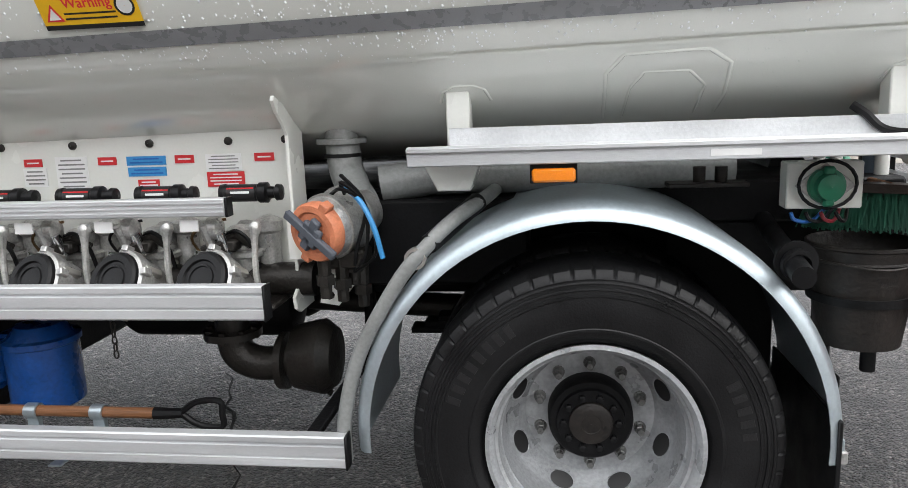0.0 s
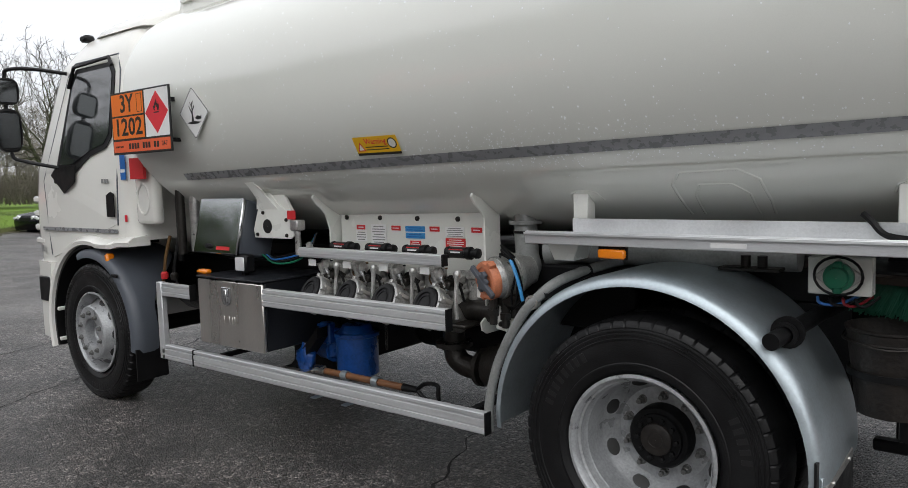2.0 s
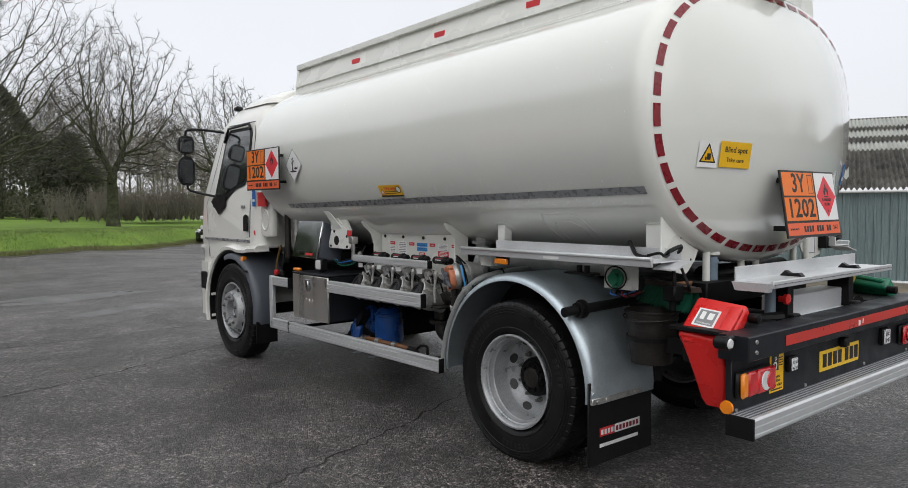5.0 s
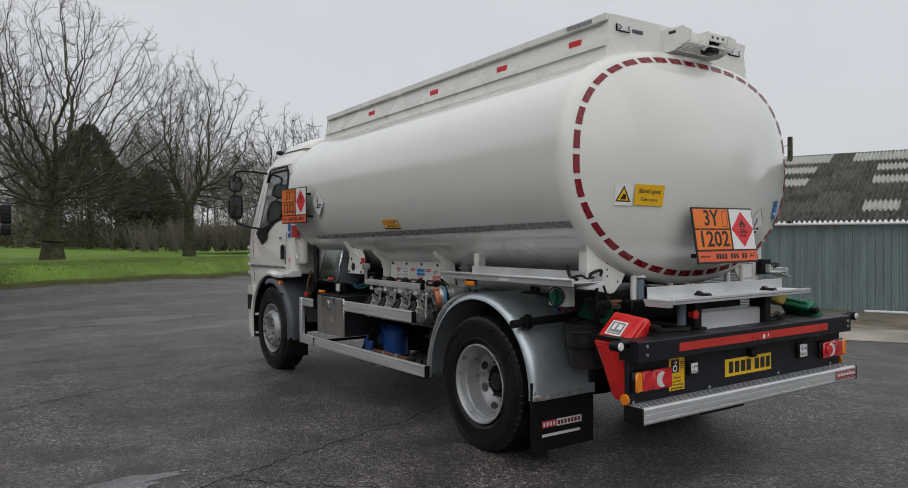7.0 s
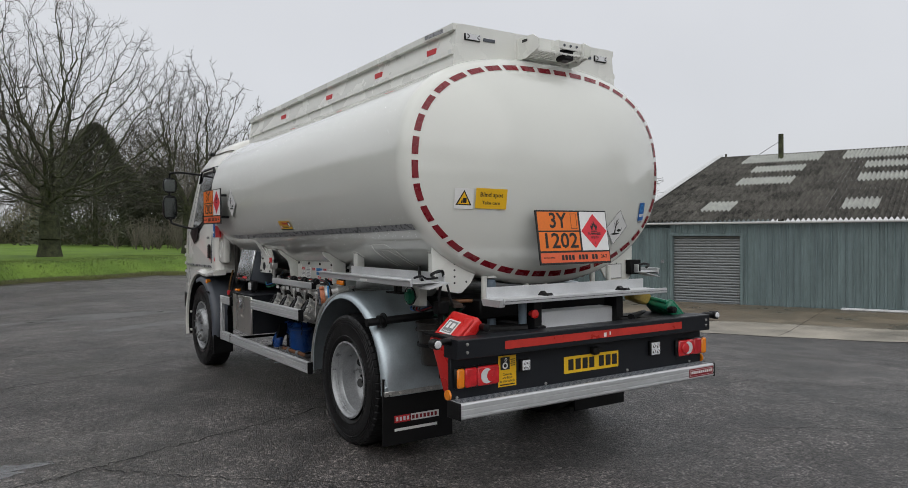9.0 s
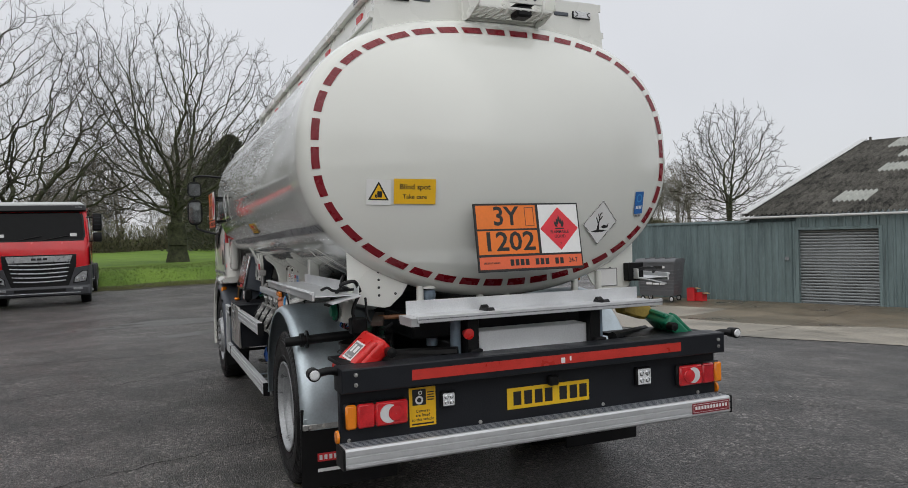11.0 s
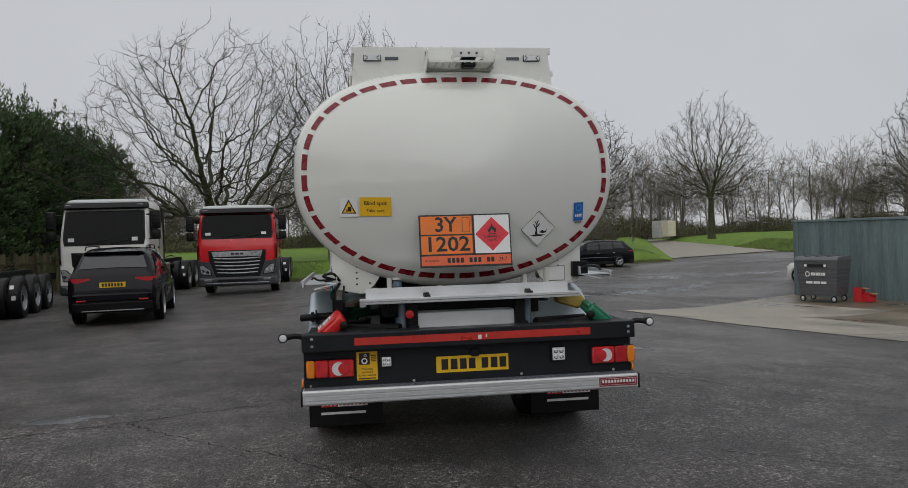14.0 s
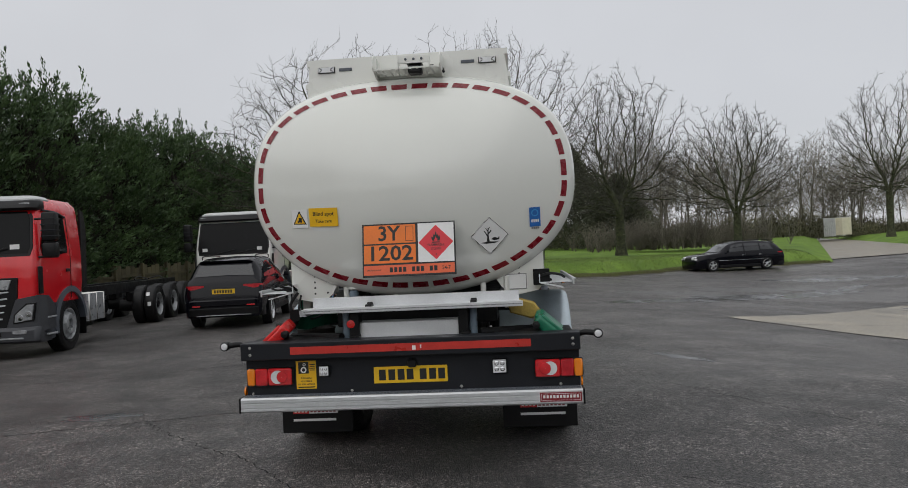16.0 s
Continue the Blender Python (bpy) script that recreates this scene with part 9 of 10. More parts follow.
        for yy, zz in ((0.93, 0.745), (1.07, 0.80)):
            fl2 = bmesh.new()
            revolve(fl2, [(0.0, 0.055), (0.006, 0.050), (0.004, 0.001)], "x", 14, (0.061, s * yy, zz))
            part("reflector", fl2, CHROME, hl)
        part("fog_lamp", B(0.05, 0.090, s * 0.92 - 0.12, s * 0.92 + 0.12, 0.46, 0.53, 0.012), LAMPDULL, t)
        ad = bmesh.new()
        prism(ad, [(-1.93, 1.15), (-2.16, 1.20), (-2.20, 2.35), (-2.10, 2.68), (-1.93, 2.72)], min(s * 1.16, s * 1.20), max(s * 1.16, s * 1.20), "y", 0.01)
        part("air_deflector", ad, PLASTIC, t)
        sw = bmesh.new()
        sw.faces.new([sw.verts.new(p) for p in ((-0.20, s * 1.243, 1.76), (-1.16, s * 1.243, 1.86), (-1.20, s * 1.238, 1.95), (-1.17, s * 1.186, 2.56), (-0.40, s * 1.186, 2.56), (-0.15, s * 1.235, 1.98))])
        part("side_window", sw, TRUCKGLASS, t, "", 0)
        ds = bmesh.new()
        tube(ds, [(-1.30, s * 1.238, 1.0), (-1.32, s * 1.24, 1.75), (-1.28, s * 1.185, 2.55)], 0.006, 4)
        part("door_gap", ds, INK, t)
        part("door_handle", B(-1.24, -1.10, s * 1.245 - 0.015, s * 1.245 + 0.015, 1.50, 1.56, 0.008), PLASTIC, t)
        wd = bmesh.new()
        tube(wd, curve_pts([(-0.30, s * 1.20, 2.62), (-0.8, s * 1.215, 2.60), (-1.2, s * 1.20, 2.53)], 3), 0.022, 6)
        part("wind_deflector", wd, PLASTIC, t)
        am = bmesh.new()
        tube(am, [(-0.10, s * 1.16, 2.45), (-0.06, s * 1.45, 2.46)], 0.02, 8)
        part("mirror_arm", am, PLASTIC, t)
        am = bmesh.new()
        tube(am, [(-0.08, s * 1.22, 1.78), (-0.06, s * 1.45, 1.80)], 0.02, 8)
        part("mirror_arm", am, PLASTIC, t)
        part("mirror_housing", B(-0.16, 0.04, s * 1.44 - 0.12, s * 1.44 + 0.12, 2.06, 2.56, 0.04, seg=2), PLASTIC, t)
        for k in range(4):
            part("mirror_rib", B(-0.17, 0.047, s * 1.44 - 0.122, s * 1.44 + 0.122, 2.13 + k * 0.10, 2.15 + k * 0.10, 0.004), ANTHRACITE, t)
        part("mirror_housing", B(-0.16, 0.04, s * 1.44 - 0.115, s * 1.44 + 0.115, 1.76, 2.03, 0.04, seg=2), PLASTIC, t)
        part("corner_slot", B(-0.16, 0.0, s * 1.235 - 0.012, s * 1.235 + 0.012, 1.14, 1.62, 0.01), PLASTIC, t)
        part("step_panel", B(-0.58, -0.14, s * 1.20 - 0.04, s * 1.20 + 0.04, 0.32, 0.96, 0.02), GREYPLASTIC, t)
        for zz in (0.40, 0.70):
            part("step", B(-0.56, -0.22, s * 1.235 - 0.05, s * 1.235 + 0.05, zz, zz + 0.03, 0.006), RIM, t)
        arch = bmesh.new()
        ring_loft(arch, [[(-1.30 + r * math.cos(a), s * y, 0.52 + r * math.sin(a)) for r, y in ((0.70, 0.95), (0.71, 1.24), (0.60, 1.25), (0.60, 0.95))] for a in [radians(-12 + 186 * k / 18) for k in range(19)]])
        part("wheel_arch", arch, GREYPLASTIC, t, "grey plastic wheel arch", 40)
        part("mud_flap", B(-1.99, -1.97, min(s * 1.22, s * 0.9), max(s * 1.22, s * 0.9), 0.25, 0.62), PLASTIC, t)
    bmp2 = bmesh.new()
    ring_loft(bmp2, [rounded_ring(-0.5, x1, 1.24, z, 0.10) for z, x1 in ((0.30, 0.0), (0.34, 0.07), (0.52, 0.08), (0.58, 0.03))])
    part("bumper", bmp2, TRUCKGREY, t, "dark grey plastic bumper", 40)
    part("bumper_intake", B(0.05, 0.086, -0.62, 0.62, 0.43, 0.51, 0.008), PLASTIC, t)
    part("bumper_strip", B(0.05, 0.092, -0.98, 0.98, 0.375, 0.405, 0.008), RIM, t, "pale lower bumper strip")
    for y in (-0.55, 0.1):
        wp = bmesh.new()
        tube(wp, [(0.015, y, zl - 0.02), (0.0, y + 0.62, zl + 0.10)], 0.012, 6)
        part("wiper", wp, PLASTIC, t)
    for y in (-0.90, 0.84):
        part("screen_card", B(xs(zl + 0.1) + 0.013, xs(zl + 0.1) + 0.017, y - 0.08, y + 0.08, zl + 0.06, zl + 0.16), LABWHITE, t, "", 0)
    for s in (-1, 1):
        part("chassis_rail", B(-length, -1.6, s * 0.42 - 0.04, s * 0.42 + 0.04, 0.86, 1.12, 0.008), BLACK, t)
    for k in range(int((length - 2) / 1.1)):
        part("cross_member", B(-2.4 - k * 1.1, -2.3 - k * 1.1, -0.40, 0.40, 0.92, 1.06), BLACK, t)
    ft = bmesh.new()
    ring_loft(ft, [rounded_ring(-3.3, -2.35, 0.27, z, 0.08) for z in (0.46, 0.50, 0.98, 1.02)])
    for v in ft.verts:
        v.co.y += 0.86
    part("fuel_tank", ft, RIM, t, "ribbed aluminium fuel tank", 40)
    for k in range(3):
        part("tank_strap", B(-3.2 + k * 0.38, -3.15 + k * 0.38, 0.58, 1.14, 0.45, 1.03, 0.02), STEEL, t)
    part("battery_box", B(-3.2, -2.4, -1.12, -0.6, 0.48, 1.0, 0.03), BLACK, t)

    def far_wheel(x, y, out, front):
        w = new("wheel")
        w.parent = t
        w.matrix_basis = pose(x, y, 0.505, 0, 0, 0 if out < 0 else 180)
        part("tyre", TYRE, None, w)
        part("rim", RIMS[front], None, w)
        hb = bmesh.new()
        revolve(hb, [(0.02, 0.13), (-0.06, 0.11), (-0.10, 0.07), (-0.10, 0.001)], "y", 16)
        part("hub", hb, RIM if front else BLACK, w)
    for s in (-1, 1):
        far_wheel(-1.30, s * 1.06, s, True)
        for xr in rear_axles:
            for k, aa in enumerate((34, 4)):
                part("tyre_label", B(-0.003, 0.003, -0.05, 0.04, -0.055, 0.05), LABWHITE, t, "white tyre label", 0, pose(xr + 0.512 * math.cos(radians(aa)), s * (1.03 + 0.05 * k), 0.505 + 0.512 * math.sin(radians(aa)), 0, -aa, 0)) if xr == rear_axles[0] else None
            far_wheel(xr, s * 1.06, s, False)
            far_wheel(xr, s * 0.75, -s, False)
    for s in (-1, 1):
        for xr in rear_axles:
            dr = bmesh.new()
            revolve(dr, [(-0.2, 0.16), (0.2, 0.16)], "y", 16, (xr, s * 0.40, 0.50), cap=True)
            part("brake_drum", dr, BLACK, t)
            part("air_spring", B(xr - 0.15, xr + 0.15, s * 0.46 - 0.1, s * 0.46 + 0.1, 0.62, 0.86, 0.03), BLACK, t)
        hs = bmesh.new()
        tube(hs, curve_pts([(-length + 1.8, s * 0.2, 1.14), (-length + 1.2, s * 0.3, 1.2), (-length + 0.6, s * 0.25, 1.13), (-length + 0.2, s * 0.3, 1.0)], 5), 0.02, 6)
        part("air_hose", hs, PLASTIC, t)
    lb2 = bmesh.new()
    box(lb2, -length + 0.02, -length + 0.06, -1.1, 1.1, 0.80, 0.98, 0.006)
    part("tail_board", lb2, BLACK, t)
    return t


chassis_truck("parked red-cabbed chassis truck with a chrome-barred grille", (-17.8, -4.6, ground_z(-17.8, -4.6)), 1, TRUCKRED, 8.6, (-6.3, -7.65))
white_truck = chassis_truck("parked white-cabbed chassis truck with a dark windscreen", (-15.9, -8.05, ground_z(-15.9, -8.05)), 2, CABWHITE, 8.6, (-6.3, -7.65), True)
white_truck.scale = (1.03, 1.0, 1.07)
near_red = chassis_truck("parked red-cabbed bare chassis truck with three rear axles", (-5.8, -9.05, 0.0), 9.9, TRUCKRED, 11.0, (-6.9, -8.25, -9.6))
near_red.matrix_basis = pose(-5.7, -9.0, ground_z(-7.0, -9.2), 0, -0.3, 9.9) @ Matrix.Scale(1.03, 4)

# ---- timber fence before the hedge ----
fence = thing("fence", "weathered timber panel fence in front of the conifers", "fence")
for k in range(58):
    x = -8.0 - k * 0.30
    h = 1.42 + 0.06 * math.sin(k * 2.1) - (0.25 if 20 < k < 30 else 0)
    part("fence_board", B(x - 0.145, x + 0.145, -12.62, -12.60, -0.2, h, 0.004), FENCEWOOD, fence)
    if k % 6 == 0:
        part("fence_post", B(x - 0.05, x + 0.05, -12.60, -12.50, -0.2, h + 0.08, 0.006), FENCEWOOD, fence)
for z in (0.4, 1.05):
    part("fence_rail", B(-25.4, -7.9, -12.60, -12.56, z, z + 0.08), FENCEWOOD, fence)

hut = thing("storage_container", "white and cream storage container far off by the driveway", "container", at=(-100.0, 45.3, ground_z(-100, 45.3) + 0.75), turn=25)
hut.scale = (0.78, 0.78, 0.85)
part("front", B(-1.6, 0.9, -1.2, 1.2, 0.0, 3.0, 0.03), TRIMWHITE, hut)
part("extension", B(0.9, 2.3, -1.1, 1.1, 0.2, 2.95, 0.03), CREAM, hut, "cream door end")
for k in range(6):
    part("rib", B(-1.5 + k * 0.42, -1.42 + k * 0.42, -1.23, -1.19, 0.1, 2.9), TRIMWHITE, hut)


# ---- trees and hedges ----
class Growth:
    """Collects tapered pieces of wood and turns them into thin prisms."""

    def __init__(self):
        self.wood, self.twig = [], []

    def branch(self, rnd, p, d, length, r, level, top, n_child, spread, up, droop=0.0):
        steps = 5 if level < 2 else 3 if level < 4 else 2
        pts, dirs, rads = [p.copy()], [d.copy()], [r]
        q, dd = p.copy(), d.copy()
        for i in range(steps):
            wob = Vector((rnd.gauss(0, 1), rnd.gauss(0, 1), rnd.gauss(0, 1))) * (0.05 if level == 0 else 0.13)
            dd = (dd + wob + Vector((0, 0, up * (0.13 if level < 3 else 0.08) - droop * level * 0.02))).normalized()
            q = q + dd * (length / steps)
            pts.append(q.copy())
            dirs.append(dd.copy())
            rads.append(r * (1 - 0.62 * (i + 1) / steps))
        for i in range(steps):
            (self.wood if level < 3 else self.twig).append((*pts[i], *pts[i + 1], rads[i], rads[i + 1]))
        if level >= top:
            return
        kids = n_child[level]
        for k in range(kids):
            f = (0.30 if level else 0.28) + (0.70 if level else 0.72) * (k + rnd.random() * 0.8) / kids
            f = min(f, 0.99)
            i = min(int(f * steps), steps - 1)
            t = f * steps - i
            base = pts[i].lerp(pts[i + 1], t)
            br = rads[i] * (1 - t) + rads[i + 1] * t
            axis = dirs[i + 1]
            side = axis.orthogonal().normalized()
            side.rotate(Matrix.Rotation(rnd.random() * 6.283 if level else k * 2.4 + rnd.random() * 0.7, 3, axis))
            ang = radians(rnd.uniform(*spread))
            nd = (axis * math.cos(ang) + side * math.sin(ang)).normalized()
            nl = length * rnd.uniform(0.48, 0.72) * ((1.15 - 0.45 * f) if level else (1.05 - 0.35 * f))
            self.branch(rnd, base, nd, nl, max(br * rnd.uniform(0.30, 0.46), 0.006), level + 1, top, n_child, spread, up, droop)


def prisms(segs, k, rmin):
    s = np.array(segs, np.float64)
    p0, p1 = s[:, 0:3], s[:, 3:6]
    r0, r1 = np.maximum(s[:, 6], rmin), np.maximum(s[:, 7], rmin * 0.8)
    d = p1 - p0
    d /= np.linalg.norm(d, axis=1, keepdims=True) + 1e-9
    h = np.where(np.abs(d[:, 2:3]) < 0.9, [[0, 0, 1.0]], [[1.0, 0, 0]])
    u = np.cross(d, h)
    u /= np.linalg.norm(u, axis=1, keepdims=True)
    v = np.cross(d, u)
    vs = []
    for j in range(k):
        a = 2 * math.pi * j / k
        o = u * math.cos(a) + v * math.sin(a)
        vs.append(p0 + o * r0[:, None])
        vs.append(p1 + o * r1[:, None])
    V = np.stack(vs, 1)
    n = len(s)
    base = (np.arange(n) * 2 * k)[:, None]
    F = []
    for j in range(k):
        j2 = (j + 1) % k
        F.append(base + np.array([[2 * j, 2 * j2, 2 * j2 + 1, 2 * j + 1]]))
    return V.reshape(-1, 3), np.stack(F, 1).reshape(-1, 4)


def plant(name, made, x, y, z, turn, size, label, bark=BARK, twig=TWIG, group=""):
    t = thing(name, label, "tree", group, (x, y, z), turn)
    t.scale = (size, size, size)
    for nm, (v, f), mat in (("trunk", made[0], bark), ("crown", made[1], twig)):
        if isinstance(v, bpy.types.Mesh):
            part(nm, v, None, t)
        else:
            from_arrays(nm, v, f, mat, t)
    return t


def grow_crown(seed, top, stem, trunk_r, radius, low=0.3, rise=0.12, stems=1, tip=0.010, points=2300, full=0.55, twigs=2, spread=0.42):
    """A bare crown that fills an egg-shaped space: shoots reach for scattered points, and wood thickens towards the foot."""
    rs2 = np.random.RandomState(seed)
    step = 0.036 * radius + 0.06
    h = rs2.uniform(0, 1, points * 3)
    reach = np.where(h < low, full + (1 - full) * np.sin(h / low * math.pi / 2), np.sqrt(np.clip(1 - ((h - low) / (1 - low)) ** 2, 0, 1)) * 0.96 + 0.04)
    keep = rs2.uniform(0, 1, points * 3) < reach ** 2
    h, reach = h[keep][:points], reach[keep][:points]
    a = rs2.uniform(0, 2 * math.pi, len(h))
    lobes = 1 + 0.18 * np.sin(3 * a + seed + 3 * h) + 0.17 * np.sin(5 * a + 11 * h + seed * 2) + 0.10 * np.sin(9 * a - 17 * h + seed)
    r = radius * reach * lobes * np.sqrt(rs2.uniform(0.02, 1, len(h)))
    bottom = stem * 0.85
    goal = np.stack([r * np.cos(a), r * np.sin(a), bottom + (top - bottom) * h * (0.90 + 0.07 * np.sin(4 * a + seed) + 0.06 * np.sin(7 * a + 2 * seed)) + 0.10 * (radius - r) * (1 - h)], 1)
    pos, par, way2 = [np.zeros(3)], [-1], [np.array([0, 0, 1.0])]
    n0 = max(2, int(stem / step))
    for k in range(n0):
        pos.append(np.array([0.02 * math.sin(k + seed), 0.02 * math.cos(1.7 * k), stem * (k + 1) / n0]))
        par.append(k)
        way2.append(np.array([0, 0, 1.0]))
    fork = len(pos) - 1
    for s in range(stems if stems > 1 else 0):              # low forks
        last = fork
        d = np.array([math.cos(s * 2 * math.pi / stems + seed) * spread, math.sin(s * 2 * math.pi / stems + seed) * spread, 0.95])
        for k in range(int(1.6 / step)):
            pos.append(pos[last] + d * step)
            par.append(last)
            way2.append(d)
            last = len(pos) - 1
    cap = 26000
    P = np.zeros((cap, 3))
    P[:len(pos)] = pos
    D = np.linalg.norm(goal[:, None] - P[None, :len(pos)], axis=2)
    near, nd = D.argmin(1), D.min(1)
    kids = np.zeros(cap, int)
    count = len(pos)
    for turn in range(150):
        sel = nd < 10 * step + (30 * step if turn < 10 else 0)
        if not sel.any() or count > cap - 900:
            break
        v = goal[sel] - P[near[sel]]
        v /= np.linalg.norm(v, axis=1, keepdims=True) + 1e-9
        acc = np.zeros((count, 3))
        np.add.at(acc, near[sel], v)
        act = np.unique(near[sel])
        act = act[kids[act] < 3]
        if not len(act):
            break
        d = acc[act]
        d /= np.linalg.norm(d, axis=1, keepdims=True) + 1e-9
        d += rs2.normal(0, 0.29, d.shape) + [0, 0, rise] + 0.22 * np.array([way2[i] for i in act])
        d /= np.linalg.norm(d, axis=1, keepdims=True)
        fresh = P[act] + d * step
        P[count:count + len(act)] = fresh
        par += list(act)
        way2 += list(d)
        kids[act] += 1
        D = np.linalg.norm(goal[:, None] - fresh[None], axis=2)
        m, mi = D.min(1), D.argmin(1)
        better = m < nd
        nd[better], near[better] = m[better], mi[better] + count
        count += len(act)
        alive = nd > 1.7 * step
        goal, nd, near = goal[alive], nd[alive], near[alive]
        if not len(goal):
            break
    par = np.array(par[:count])
    P = P[:count]
    ends = np.ones(count, bool)
    ends[par[1:]] = False
    load = ends.astype(float)
    for i in range(count - 1, 0, -1):
        load[par[i]] += load[i]
    power = math.log(max(load[0], 2)) / math.log(trunk_r / tip)
    R_ = tip * load ** (1 / power)
    thick = R_[1:] > tip * 2.6
    R_ = R_ * (1 + 0.28 * np.clip(1.5 - P[:, 2] / stem, 0, 1))      # the bole swells below the fork
    i = np.arange(1, count)
    ra, rb = np.minimum(R_[par[i]], R_[i] * 1.35), R_[i]
    segs = np.concatenate([P[par[i]], P[i], ra[:, None], rb[:, None]], 1)
    foot = np.array([[0, 0, -0.3, 0, 0, 0.05, trunk_r * 1.9, trunk_r * 1.6], [0, 0, 0.05, 0, 0, 0.6, trunk_r * 1.6, trunk_r * 1.28]])
    fine = [segs[~thick]]
    W = np.array(way2[:count])
    src = np.where(R_ < tip * 2.4)[0]
    for _ in range(twigs):                                  # last year's shoots
        d = W[src] + rs2.normal(0, 0.55, (len(src), 3)) + [0, 0, 0.25]
        d /= np.linalg.norm(d, axis=1, keepdims=True)
        ln = (step * rs2.uniform(0.5, 1.7, len(src)))[:, None]
        q = P[src] + d * ln * 0.55
        d2 = d + rs2.normal(0, 0.25, d.shape) + [0, 0, 0.2]
        d2 /= np.linalg.norm(d2, axis=1, keepdims=True)
        e = q + d2 * ln * 0.6
        one = np.full((len(src), 1), tip * 0.72)
        fine.append(np.concatenate([P[src], q, one, one * 0.8], 1))
        fine.append(np.concatenate([q, e, one * 0.8, one * 0.6], 1))
    return prisms(np.concatenate([foot, segs[thick]]), 7, 0.012), prisms(np.concatenate(fine), 3, tip * 0.45)


plant("oak_tree", grow_crown(12, 11.2, 2.0, 0.37, 6.3, 0.34, 0.05, 1, 0.0085, 5200, 0.75), -27.0, -7.0, 0.40, 20, 1.0, "large bare spreading oak behind the parked trucks")
plant("ash_tree", grow_crown(5, 13.3, 2.0, 0.37, 6.0, 0.44, 0.34, 3, 0.0082, 5600, 0.55, 2, 0.20), -34.0, -0.35, 0.60, 70, 1.0, "tall bare tree with a thick mossy trunk on the lawn")
plant("lime_tree", grow_crown(23, 11.8, 2.6, 0.23, 3.9, 0.34, 0.22, 2, 0.0095, 3600, 0.85, 3), -39.7, 7.3, 0.72, 10, 1.0, "bare mossy tree standing on the lawn")
plant("maple_tree", grow_crown(31, 10.2, 1.8, 0.21, 4.4, 0.42, 0.20, 3, 0.011, 3000, 0.6), -46.4, 16.3, 0.9, 130, 1.0, "bare forked tree beside the driveway")
plant("beech_tree", grow_crown(47, 16.2, 4.2, 0.27, 6.2, 0.38, 0.26, 2, 0.012, 3400, 0.65, 2, 0.28), -71.0, 38.5, 0.75, 40, 1.0, "large bare tree by the driveway")
plant("elm_tree", grow_crown(53, 9.7, 2.2, 0.17, 3.2, 0.36, 0.26, 2, 0.0088, 2800, 0.6, 2, 0.18), -27.6, 28.9, -0.4, 0, 1.0, "bare tree behind the metal shed")


# evergreen hedge of tall conifers: many small sprays over a dark heart
def sprays(points, outs, length, width, seed, droop=0.25):
    rs = np.random.RandomState(seed)
    n = len(points)
    P, O = np.array(points), np.array(outs)
    d = O + rs.normal(0, 0.35, (n, 3)) + [0, 0, 0.45 - droop]
    d /= np.linalg.norm(d, axis=1, keepdims=True)
    s = np.cross(d, rs.normal(0, 1, (n, 3)))
    s /= np.linalg.norm(s, axis=1, keepdims=True) + 1e-9
    L = (length * rs.uniform(0.6, 1.3, n))[:, None]
    Wd = (width * rs.uniform(0.6, 1.3, n))[:, None]
    V = np.stack([P - s * Wd * 0.3, P + d * L * 0.5 + s * Wd, P + d * L, P + d * L * 0.45 - s * Wd], 1).reshape(-1, 3)
    F = np.arange(4 * n).reshape(-1, 4)
    return V, F


